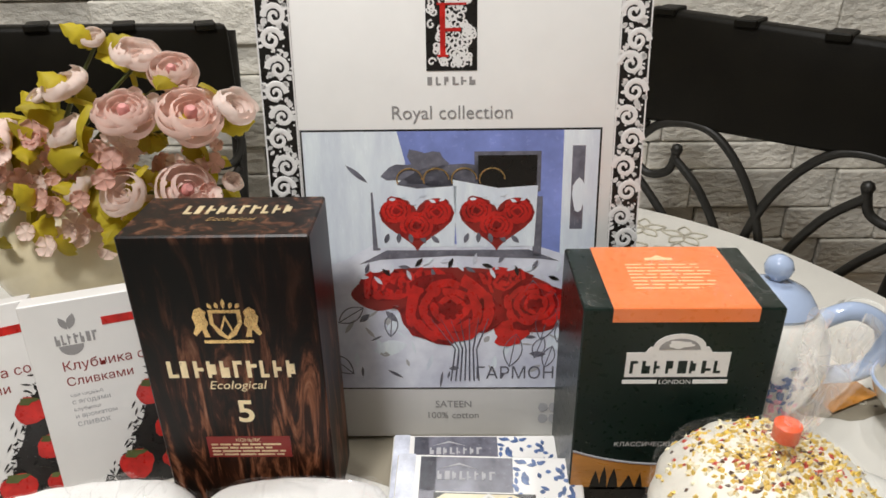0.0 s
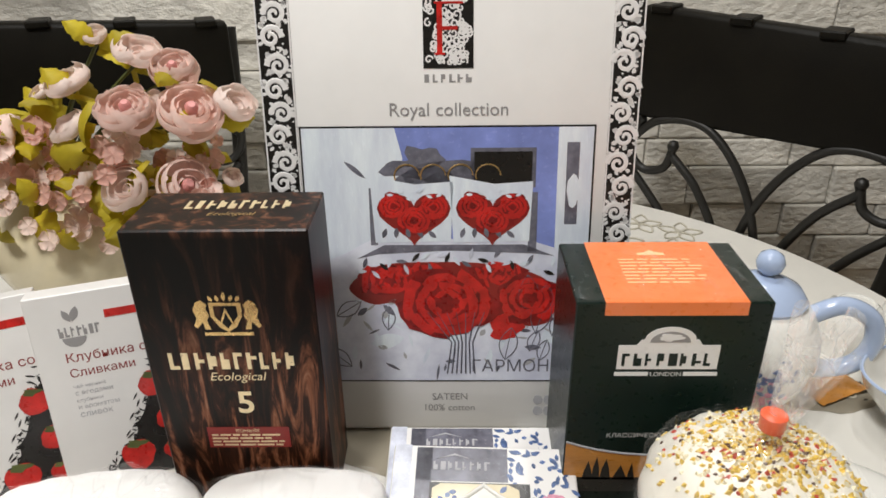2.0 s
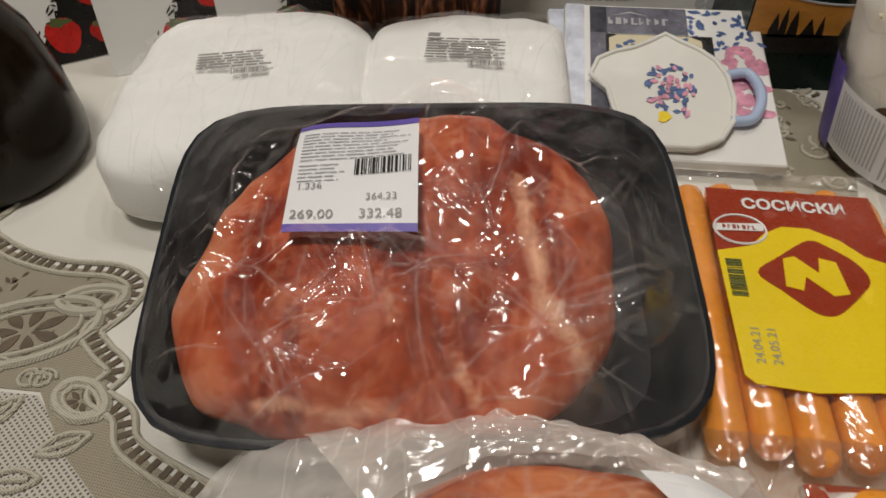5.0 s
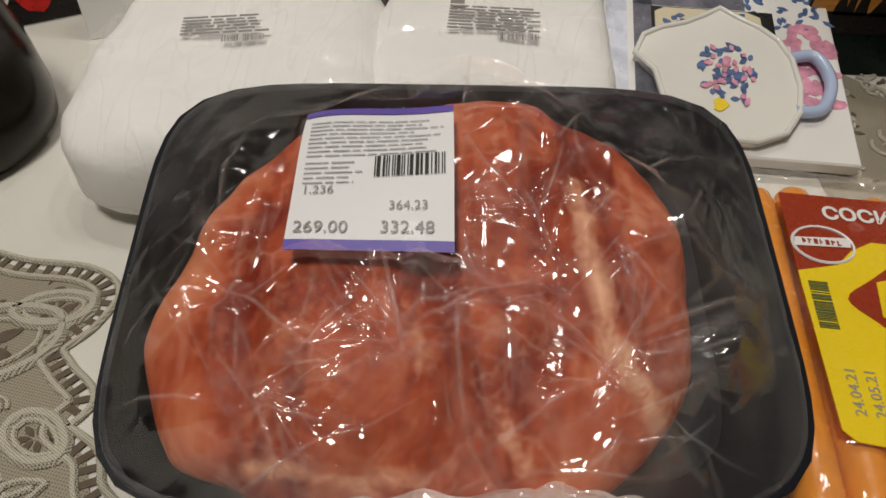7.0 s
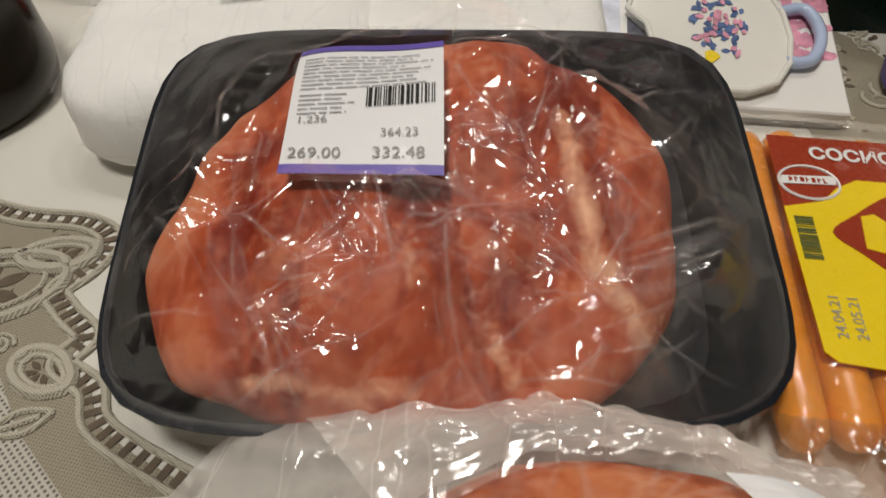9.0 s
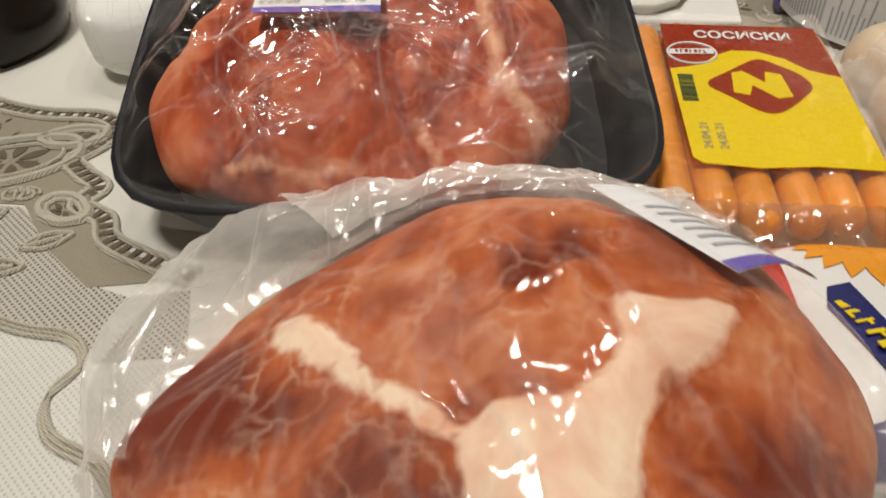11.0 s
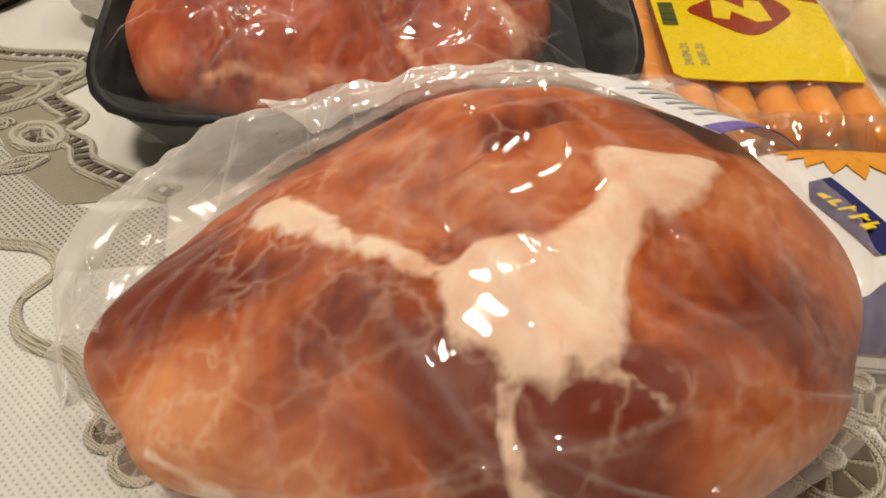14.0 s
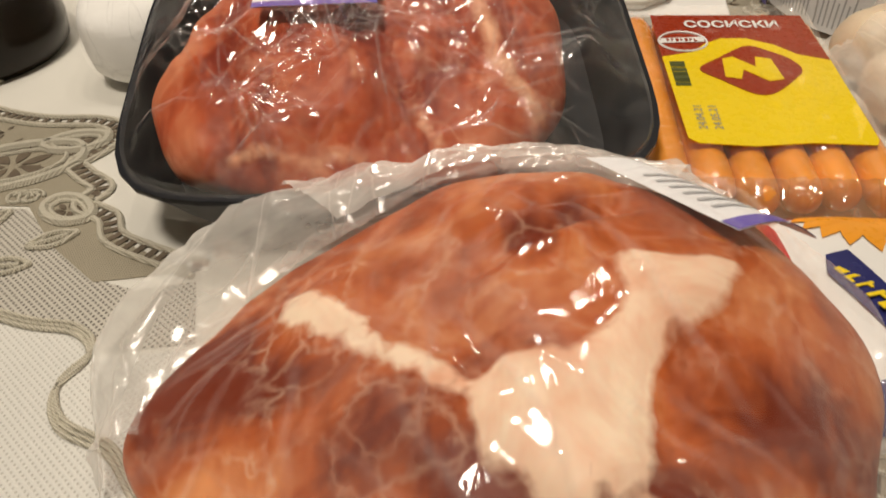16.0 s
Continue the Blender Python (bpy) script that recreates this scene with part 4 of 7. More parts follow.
for x, z, w, h, turn in ((-0.058, 0.108, 0.036, 0.016, 0.5), (-0.070, 0.088, 0.030, 0.014, 0.2), (0.076, 0.092, 0.022, 0.016, 0.4), (0.0, 0.085, 0.028, 0.010, 1.3)):
    art("photo_pale_leaf", leaf2d(x, z, w, h, turn, 6), "curtain", 4)
art("photo_rosebud", blob(0.046, 0.104, 0.014, 0.012, 20, 0.25, 4), "red", 6)
rng = random.Random(8)
for k in range(46):
    x, z = rng.uniform(-0.10, 0.105), rng.uniform(0.058, 0.128)
    if abs(x) > 0.02 or z < 0.11:
        art("photo_sprig", leaf2d(x, z, rng.uniform(0.007, 0.018), rng.uniform(0.0015, 0.006), rng.uniform(0, 6.28), 6), rng.choice(("slate", "midgrey", "curtain", "midgrey")), 5)
line_ = Build()
for k in range(11):
    x, z, turn, big_ = rng.choice((-1, 1)) * rng.uniform(0.035, 0.098), rng.uniform(0.066, 0.118), rng.uniform(0.2, 2.9), rng.uniform(0.020, 0.036)
    pts = leaf2d(x, z, big_, big_ * 0.5, turn, 7)
    line_.tube([tuple(F @ Vector((min(max(px, -0.114), 0.110), max(pz, 0.056), 0.0014))) for px, pz in pts], 0.0005, 4, True)
    line_.tube([tuple(F @ Vector((min(max(x + big_ * q * math.cos(turn), -0.114), 0.110), max(z + big_ * q * math.sin(turn), 0.056), 0.0014))) for q in (0, 0.5, 1)], 0.0004, 4)
part("photo_outline", line_, M["slate"], pic)
stalk = Build()
for k in range(7):
    stalk.tube([tuple(F @ Vector((x, z, 0.0018))) for x, z in ((-0.02 + 0.008 * k, 0.118), (0.0 + 0.003 * k, 0.09), (-0.004 + 0.004 * k, 0.06))], 0.0006, 4)
part("photo_stalk", stalk, M["slate"], pic)
text("name_line", "ГАРМОНИЯ", F @ Matrix.Translation((0.062, 0.0675, 0)), M["slate"], bed, width=0.088, depth=0.0016)
text("caption", "SATEEN", F @ Matrix.Translation((-0.002, 0.0365, 0)), M["grey"], bed, width=0.031, depth=0.0006)
text("caption", "100% cotton", F @ Matrix.Translation((-0.002, 0.0255, 0)), M["grey"], bed, width=0.044, depth=0.0006)
sw = Build()
for cx in (0.076, 0.085):
    for cz in (0.022, 0.033):
        sw.flat(blob(cx, cz, 0.0042, 0.0045, 14, 0.1, 3), 0.0002, F, 0.0004)
part("care_mark", sw, M["midgrey"], bed)

# cognac gift box
CW, CH, CD = 0.125, 0.241, 0.066
box = thing("gift_box", "tall dark wood-patterned gift box with gold crest", "gift box", pose(-0.153, 0.328 + CD / 2, 0.0, 0, 0, 0.5))
part("carton", Build().box((-CW / 2, -CD / 2, 0), (CW / 2, CD / 2, CH), 0.0012), M["wood_print"], box)
F = front(0, -CD / 2, 0)
part("mark", blocks(Build(), 10, -0.047, 0.046, 0.131, 0.145, F, 2), M["paleg"], box)
text("subtitle", "Ecological", F @ Matrix.Translation((0.001, 0.1235, 0)), M["paleg"], box, width=0.041, shear=0.25, depth=0.0004)
text("star_number", "5", F @ Matrix.Translation((0.003, 0.101, 0)), M["paleg"], box, height=0.020, depth=0.0004, bold=0.02)
crest = part("crest", Build().flat([(-0.011, 0.1865), (0.011, 0.1865), (0.011, 0.176), (0.006, 0.167), (0.0, 0.163), (-0.006, 0.167), (-0.011, 0.176)], 0.0006, F), M["gold"], box, "gold heraldic crest")
part("crest_field", Build().flat([(-0.008, 0.184), (0.008, 0.184), (0.008, 0.176), (0.0, 0.166), (-0.008, 0.176)], 0.0004, F, 0.0006), M["wood_print"], crest)
part("crest_stroke", Build().flat([(-0.005, 0.170), (0.0, 0.183), (0.005, 0.170), (0.0035, 0.170), (0.0, 0.179), (-0.0035, 0.170)], 0.0004, F, 0.001), M["gold"], crest)
for s in (-1, 1):
    b = Build()
    b.flat([(s * x, z) for x, z in ((0.012, 0.165), (0.016, 0.165), (0.017, 0.171), (0.0215, 0.166), (0.0235, 0.168), (0.021, 0.174), (0.0225, 0.181), (0.020, 0.187), (0.0165, 0.1885), (0.0125, 0.185), (0.0135, 0.181), (0.012, 0.176), (0.014, 0.172))], 0.0005, F)
    part("crest_beast", b, M["gold"], crest)
b = Build()
for k in range(5):
    b.flat(leaf2d(-0.008 + 0.004 * k, 0.1875, 0.0075 if k == 2 else 0.005, 0.003, 1.57 + (2 - k) * 0.28, 5), 0.0005, F)
b.rect(-0.017, 0.160, 0.017, 0.1625, 0.0005, F)
part("crest_crown", b, M["gold"], crest)
part("panel", Build().rect(-0.030, 0.058, 0.032, 0.0775, 0.0004, F), M["maroon"], box)
text("kind_line", "КОНЬЯК", F @ Matrix.Translation((0.001, 0.0745, 0)), M["paleg"], box, width=0.018, depth=0.0006)
part("small_print", lines(Build(), -0.027, 0.029, 0.071, 0.0032, 4, F @ Matrix.Translation((0, 0, 0.0004)), 4), M["paleg"], box)
T = flatm(0, 0, CH)
part("mark", blocks(Build(), 10, -0.030, 0.046, 0.002, 0.016, T, 2), M["paleg"], box)
text("subtitle", "Ecological", T @ Matrix.Translation((0.006, -0.008, 0)), M["gold"], box, width=0.033, shear=0.25, depth=0.0004)

# tea box
TW, TH, TD = 0.129, 0.195, 0.088
tea = thing("tea_box", "dark green tea box with orange band and white label", "tea box", pose(0.1485, 0.312 + TD / 2, 0.0))
part("carton", Build().box((-TW / 2, -TD / 2, 0), (TW / 2, TD / 2, TH), 0.001), M["green_box"], tea)
F, T = front(0, -TD / 2, 0), flatm(0, 0, TH)
part("band", Build().rect(-0.0455, -TD / 2, 0.0475, TD / 2, 0.0006, T).rect(-0.0455, TH - 0.0095, 0.0475, TH + 0.0004, 0.0006, F), M["orange"], tea, "bright orange paper band")
part("mark", Build().flat([(-0.010, 0.022), (0.010, 0.022), (0.010, 0.0255), (0.005, 0.026), (0.0, 0.030), (-0.005, 0.026), (-0.010, 0.0255)], 0.0003, T, 0.0006), M["paleor"], tea)
part("small_print", lines(Build(), -0.026, 0.032, 0.016, 0.0048, 8, T @ Matrix.Translation((0, 0, 0.0007)), 9, 0.35), M["paleor"], tea)
arch = [(-0.034, 0.1425), (0.034, 0.1425), (0.034, 0.162), (0.022, 0.162), (0.019, 0.1665)] + [(0.017 * math.cos(a), 0.1665 + 0.010 * math.sin(a)) for a in [i * math.pi / 10 for i in range(11)]] + [(-0.019, 0.1665), (-0.022, 0.162), (-0.034, 0.162)]
lab = part("label", Build().flat(arch, 0.0005, F).rect(-0.035, 0.137, -0.012, 0.140, 0.0005, F).rect(0.012, 0.137, 0.035, 0.140, 0.0005, F), M["white"], tea, "white arched label")
part("label_arch", Build().flat([(0.0135 * math.cos(a), 0.1645 + 0.0085 * math.sin(a)) for a in [i * math.pi / 12 for i in range(13)]], 0.0003, F, 0.0005), M["grey"], lab)
part("label_ornament", Build().flat(blob(0.0, 0.1685, 0.008, 0.0028, 20, 0.3, 3), 0.0003, F, 0.0008), M["white"], lab)
part("mark", blocks(Build(), 8, -0.031, 0.032, 0.1455, 0.1555, F @ Matrix.Translation((0, 0, 0.0004)), 12), M["green_box"], lab)
text("city_line", "LONDON", F @ Matrix.Translation((0.0, 0.1385, 0)), M["white"], tea, width=0.021, depth=0.0005)
text("kind_line", "КЛАССИЧЕСКИЙ ЧЕРНЫЙ", F @ Matrix.Translation((0.0, 0.085, 0)), M["white"], tea, width=0.070, depth=0.0004)
sky = [(-0.0635, 0.036), (0.0635, 0.036)] + [(0.0635 - 0.127 * i / 12, 0.066 + 0.012 * (2 * i / 12 - 1) ** 2) for i in range(13)]
part("sunset", Build().flat(sky, 0.0004, F), M["dusk"], tea, "printed orange city sunset")
rim = [(x, z) for x, z in sky[2:]]
part("sunset_rim", Build().tube([tuple(F @ Vector((x, z, 0.0005))) for x, z in rim], 0.0008, 5), M["midgrey"], tea)
b = Build().rect(-0.0635, 0.030, 0.0635, 0.044, 0.0003, F, 0.0004)
for cx, h, w in ((-0.046, 0.056, 0.004), (-0.040, 0.060, 0.003), (-0.033, 0.058, 0.004), (-0.022, 0.052, 0.006), (-0.014, 0.054, 0.003), (0.010, 0.052, 0.010), (0.034, 0.054, 0.006)):
    b.flat([(cx - w, 0.042), (cx + w, 0.042), (cx + w * 0.7, h - 0.006), (cx, h + 0.004), (cx - w * 0.7, h - 0.006)], 0.0003, F, 0.0004)
b.flat([(0.000, 0.044), (0.022, 0.044), (0.020, 0.054)] + [(0.012 + 0.008 * math.cos(a), 0.055 + 0.007 * math.sin(a)) for a in [i * math.pi / 8 for i in range(9)]] + [(0.002, 0.054)], 0.0003, F, 0.0004)
b.flat([(0.0105, 0.06), (0.0135, 0.06), (0.012, 0.069)], 0.0003, F, 0.0004)
part("skyline", b, M["black"], tea)

def shrink(x, y):
    """Uneven height of tight shrink film."""
    return 0.0014 + 0.0016 * max(0.0, 1 - 7 * abs(noise.noise(Vector((x * 30, y * 14, 5))))) + 0.0010 * max(0.0, 1 - 6 * abs(noise.noise(Vector((x * 18 + 4, y * 55, 2)))))


part("film", Build().grid(lambda u, v: tuple(T @ Vector(((u - 0.5) * TW, (v - 0.5) * TD, shrink(u * TW, v * TD)))), 90, 60), M["wrap"], tea, "clear shrink film", True)

# three fruit tea boxes leaning back
def fruit_tea(m):
    ob = thing("fruit_tea_box", "white fruit tea box with strawberries and black tea print, leaning back", "tea box", m, "fruit tea boxes")
    w, h, d = 0.094, 0.170, 0.020
    part("carton", Build().box((0, 0, 0), (w, d, h), 0.0008), M["white_card"], ob)
    F = front(0, 0, 0)
    part("stripe", Build().rect(0.054, 0.146, w - 0.0005, 0.1525, 0.0003, F), M["red"], ob)
    b = Build()
    b.flat(leaf2d(0.030, 0.147, 0.011, 0.005, 2.0, 5), 0.0003, F).flat(leaf2d(0.031, 0.147, 0.013, 0.006, 1.2, 5), 0.0003, F)
    b.flat([(0.030 + 0.0085 * math.cos(a), 0.134 + 0.008 * math.sin(a)) for a in [math.pi + i * math.pi / 10 for i in range(11)]], 0.0003, F)
    blocks(b, 7, 0.020, 0.050, 0.135, 0.143, F, 6)
    part("mark", b, M["grey"], ob, "dark leaf and fruit mark")
    text("flavour", "Клубника со", F @ Matrix.Translation((0.021, 0.1165, 0)), M["maroon"], ob, width=0.064, align="LEFT", depth=0.0003)
    text("flavour", "Сливками", F @ Matrix.Translation((0.021, 0.1045, 0)), M["maroon"], ob, width=0.047, align="LEFT", depth=0.0003)
    for i, s in enumerate(("чай черный", "с ягодами", "клубники", "и ароматом", "сливок")):
        text("blurb", s, F @ Matrix.Translation((0.021, 0.0925 - 0.0062 * i, 0)), M["midgrey"], ob, height=0.0040, align="LEFT", depth=0.0003)
    rng = random.Random(2)
    left = [(0.030 + 0.060 * (t / 16) ** 0.8 + rng.uniform(-0.004, 0.004), 0.001 + 0.112 * t / 16) for t in range(17)]
    print_ = part("tea_print", Build().flat([(w - 0.0005, 0.001)] + [(w - 0.0005, 0.125)] + left[::-1], 0.0003, F), M["black"], ob, "printed heap of black tea leaves")
    b = Build()
    for x, z in left:
        for k in range(7):
            b.flat(leaf2d(x + rng.uniform(-0.007, 0.006), z + rng.uniform(-0.005, 0.005), rng.uniform(0.004, 0.008), 0.0014, rng.uniform(0, 6.28), 4), 0.0003, F, 0.0001)
    part("tea_leaves", b, M["black"], print_)
    for x, z, r in ((0.077, 0.083, 0.011), (0.084, 0.050, 0.010), (0.056, 0.022, 0.0135), (0.083, 0.020, 0.008)):
        berry = part("strawberry", Build().flat([(min(px, w - 0.001), pz) for px, pz in blob(x, z, r * 0.95, r * 1.02, 18, 0.10, int(z * 1000))], 0.0003, F, 0.0004), M["red"], print_)
        part("berry_cap", Build().flat([(min(px, w - 0.001), pz) for px, pz in blob(x, z + r * 0.75, r * 0.6, r * 0.25, 12, 0.4, 3)], 0.0003, F, 0.0007), M["stem"], berry)
    return ob


fruit_tea(pose(-0.310, 0.337, 0.0, -9, 0, 20))
fruit_tea(pose(-0.388, 0.302, 0.0, -14, 0, 26))
fruit_tea(pose(-0.478, 0.292, 0.0, -16, 0, 33))

# ---- white packets ----
def pillow(m, w, l, h, label, group, seed):
    """A soft wrapped packet with rounded, dented sides."""
    ob = thing("wrapped_packet", label, "packet", m, group)

    def surf(grow):
        def fn(u, v):
            a = u * math.tau
            ph = v * math.pi
            c, s = math.cos(a), math.sin(a)
            r = (abs(c) ** 5 + abs(s) ** 5) ** (-1 / 5)
            ring = math.sin(ph) ** 0.30 if 0 < v < 1 else 0
            x, y = w / 2 * c * r * ring * (1 + grow), l / 2 * s * r * ring * (1 + grow)
            z = h * (0.5 - 0.5 * math.copysign(abs(math.cos(ph)) ** 0.52, math.cos(ph)))
            k = noise.noise(Vector((x * 22 + seed, y * 22, z * 30))) * 0.0035 + noise.noise(Vector((x * 70 + seed, y * 70, z * 60))) * 0.0012
            if grow:
                k += 0.0035 * max(0.0, 1 - 6 * abs(noise.noise(Vector((x * 13 + seed, y * 40, z * 20)))))
            return (x * (1 + k * 8), y * (1 + k * 8), max(0.0006, z * (1 + grow * 0.5) + k * (1 if v > 0.4 else 0)))
        return fn
    part("towel", Build().grid(surf(0), 64, 32, None, True), M["towel"], ob, "folded white fleece", True)
    part("film", Build().grid(surf(0.025), 150, 60, None, True), M["wrap"], ob, "clear plastic film", True)
    return ob


pk = pillow(pose(-0.113, 0.250, 0.0), 0.138, 0.135, 0.056, "white folded textile wrapped in clear film beside the tray", "white packets", 3)
L = flatm(-0.003, -0.012, 0.0592)
b = lines(Build(), -0.022, 0.03, 0.024, 0.0036, 8, L, 3, 0.5)
barcode(b, 0.006, 0.028, -0.012, -0.0055, L, 3)
part("label_print", b.rect(-0.022, 0.026, -0.014, 0.031, 0.0003, L), M["grey"], pk, "grey printed text block")
pk = pillow(pose(-0.250, 0.218, 0.0, 0, 0, 5), 0.158, 0.190, 0.056, "white folded textile wrapped in clear film near the jar", "white packets", 9)
L = flatm(-0.008, 0.004, 0.0592, 8)
b = lines(Build(), -0.022, 0.026, 0.014, 0.0036, 6, L, 5, 0.5)
part("label_print", barcode(b, 0.0, 0.022, -0.015, -0.0085, L, 5), M["grey"], pk, "grey printed text block")

# ---- tea bag rests in their packs ----
def rest_pack(m, label):
    ob = thing("tea_bag_rest_pack", label, "tea rest", m, "tea bag rest packs")
    w, l = 0.138, 0.145
    part("card", Build().box((-w / 2, -l / 2, 0), (w / 2, l / 2, 0.009), 0.001), M["white_card"], ob)
    T = flatm(0, 0, 0.009)
    part("side_stripe", Build().rect(-w / 2 + 0.001, -l / 2, -w / 2 + 0.014, l / 2, 0.0003, T), M["linen"], ob)
    part("header", Build().rect(-w / 2 + 0.018, l / 2 - 0.030, 0.018, l / 2 - 0.002, 0.0003, T).rect(-w / 2 + 0.018, -l / 2, -w / 2 + 0.030, l / 2 - 0.002, 0.0003, T), M["slate"], ob, "dark grey printed corner")
    part("mark", blocks(Build(), 8, -0.038, 0.006, l / 2 - 0.021, l / 2 - 0.014, T @ Matrix.Translation((0, 0, 0.0003)), 7).flat([(-0.036, l / 2 - 0.012), (-0.022, l / 2 - 0.007), (-0.008, l / 2 - 0.012), (-0.022, l / 2 - 0.0085)], 0.0003, T, 0.0003), M["midgrey"], ob)
    b, c, rng = Build(), Build(), random.Random(6)
    for k in range(44):
        x, y = rng.uniform(0.020, w / 2 - 0.004), rng.uniform(0.028, l / 2 - 0.004)
        b.flat(leaf2d(x, y, rng.uniform(0.004, 0.008), 0.0032, rng.uniform(0, 6.28), 4), 0.0002, T, 0.0001 + k * 0.000004)
    for k in range(40):
        x, y = rng.uniform(0.042, w / 2 - 0.005), rng.uniform(-0.035, 0.03)
        c.flat(blob(x, y, rng.uniform(0.003, 0.006), rng.uniform(0.003, 0.006), 9, 0.25, k), 0.0002, T, 0.0001 + k * 0.000004)
    part("flower_print", b, M["blue_print"], ob)
    part("flower_print", c, M["pink_print"], ob)
    part("print_square", Build().rect(-0.040, 0.0, 0.034, 0.041, 0.0003, T, 0.0006), M["black"], ob)
    part("print_dish", Build().flat([(-0.038, 0.0), (0.028, 0.0), (0.026, 0.036), (0.018, 0.040), (-0.032, 0.040), (-0.038, 0.036)], 0.0003, T, 0.0009), M["cream"], ob, "printed cream dish with blue flowers")
    bp = Build()
    for k in range(22):
        bp.flat(leaf2d(rng.gauss(-0.012, 0.010), rng.gauss(0.026, 0.005), rng.uniform(0.004, 0.009), 0.004, rng.uniform(0, 6.28), 4), 0.0002, T, 0.0012 + k * 0.000005)
    part("flower_print", bp, M["blue_print"], ob)
    # porcelain teapot-shaped dish
    body = [(-0.052, 0.014), (-0.047, 0.026), (-0.036, 0.032), (-0.022, 0.036), (-0.010, 0.042), (0.0, 0.048), (0.010, 0.042), (0.022, 0.036), (0.032, 0.028), (0.038, 0.016), (0.040, 0.0), (0.037, -0.016), (0.028, -0.028), (0.012, -0.034), (-0.012, -0.034), (-0.028, -0.027), (-0.037, -0.012), (-0.041, 0.004)]
    D = flatm(0.0, -0.024, 0.0095) @ Matrix.Diagonal((1.0, 1.25, 1.0, 1.0))
    dish = part("dish", Build().flat(body, 0.006, D), M["porcelain"], ob, "white porcelain teapot-shaped dish")
    part("dish_rim", Build().tube([tuple(D @ Vector((x, y, 0.006))) for x, y in body], 0.0018, 8, True), M["porcelain"], dish, smooth=True)
    part("dish_handle", Build().tube([tuple(D @ Vector(p)) for p in spline([(0.036, 0.018, 0.004), (0.052, 0.020, 0.005), (0.058, 0.004, 0.005), (0.050, -0.012, 0.005), (0.036, -0.014, 0.004)], 6)], 0.0036, 10), M["blue_glaze"], dish, "pale blue handle", True)
    fl, pk_, ye = Build(), Build(), Build()
    for k in range(90):
        a, r = rng.uniform(0, 6.28), 0.019 * rng.random() ** 0.6
        (fl if k < 62 else pk_).flat(leaf2d(r * math.cos(a) * 0.9, 0.004 + r * math.sin(a), rng.uniform(0.003, 0.007), 0.0030, rng.uniform(0, 6.28), 4), 0.0002, D, 0.0061 + k * 0.00001)
    ye.flat(blob(-0.006, -0.015, 0.004, 0.004, 10, 0.3, 4), 0.0002, D, 0.0066)
    part("dish_print", fl, M["blue_print"], dish)
    part("dish_print", pk_, M["pink_print"], dish)
    part("dish_yellow", ye, M["yellow_print"], dish)
    return ob


rest_pack(pose(0.018, 0.318, 0.008, 6, 0, 0), "tea bag rest pack with grey print under another pack")
rest_pack(pose(0.024, 0.268, 0.024, 15, 0, -2), "tea bag rest pack with porcelain dish on another pack")

# ---- meat tray ----
TM = pose(-0.122, 0.061, 0.0495, 15.0, 0, 4.5)
tray = thing("meat_tray", "black foam tray of raw pork wrapped in cling film", "meat tray", TM)
TX, TY = 0.1215, 0.090


def rounded(rx, ry, n=64, p=5.5):
    out = []
    for i in range(n):
        a = i * math.tau / n
        c, s = math.cos(a), math.sin(a)
        r = (abs(c) ** p + abs(s) ** p) ** (-1 / p)
        out.append((rx * c * r, ry * s * r))
    return out


b, prof = Build(), [(0.80, -0.030), (0.86, -0.030), (0.97, 0.000), (1.0, 0.004), (1.0, 0.007), (0.965, 0.007), (0.93, 0.0), (0.83, -0.026), (0.4, -0.026), (0.01, -0.026)]
n = 64
for k, z in prof:
    off = (1 - k) * 0.1
    b.v += [(x, y, z) for x, y in rounded(TX - off, TY - off, n)]
for i in range(len(prof) - 1):
    b.f += [(i * n + j, i * n + (j + 1) % n, (i + 1) * n + (j + 1) % n, (i + 1) * n + j) for j in range(n)]
b.f.append(tuple(range(n))[::-1])
part("foam_tray", b, M["foam"], tray, "glossy black foam tray", True)


def with_fat(ob, fn, name="fat"):
    me = ob.data
    at = me.attributes.new(name, "FLOAT", "POINT")
    at.data.foreach_set("value", [fn(v.co) for v in me.vertices])
    return ob


def seg_dist(p, a, b):
    a, b, p = Vector(a[:2]), Vector(b[:2]), Vector((p[0], p[1]))
    d = b - a
    t = max(0, min(1, (p - a).dot(d) / max(d.length_squared, 1e-9)))
    return (p - a - d * t).length


def near(p, pts):
    return min(seg_dist(p, pts[i], pts[i + 1]) for i in range(len(pts) - 1))


def lump(cx, cy, rx, ry, h, base, seed, p=2.6, amp=0.006, nu=110, nv=46, tuck=0.80, flat=0.8):
    """A soft mound of meat."""
    def fn(u, v):
        a, s = u * math.tau, v
        c, sn = math.cos(a), math.sin(a)
        r = (abs(c) ** p + abs(sn) ** p) ** (-1 / p)
        r *= 1 + 0.07 * noise.noise(Vector((c * 1.6 + seed, sn * 1.6, 0.3)))
        ph = s * math.pi * tuck
        q = math.sin(min(ph, math.pi)) ** flat if s > 0 else 0
        x, y = cx + rx * r * c * q, cy + ry * r * sn * q
        z = base + h * (0.5 + 0.5 * math.cos(ph))
        k = noise.noise(Vector((x * 26 + seed, y * 26, z * 20))) + 0.4 * noise.noise(Vector((x * 80, y * 80 + seed, z * 50)))
        k -= 1.2 * max(0, 0.12 - abs(noise.noise(Vector((x * 17 + seed * 2, y * 17, 1.5))))) * 4
        return (x + k * amp * c * 0.5 * s, y + k * amp * sn * 0.5 * s, z + k * amp * (1 - s * 0.6))
    return fn


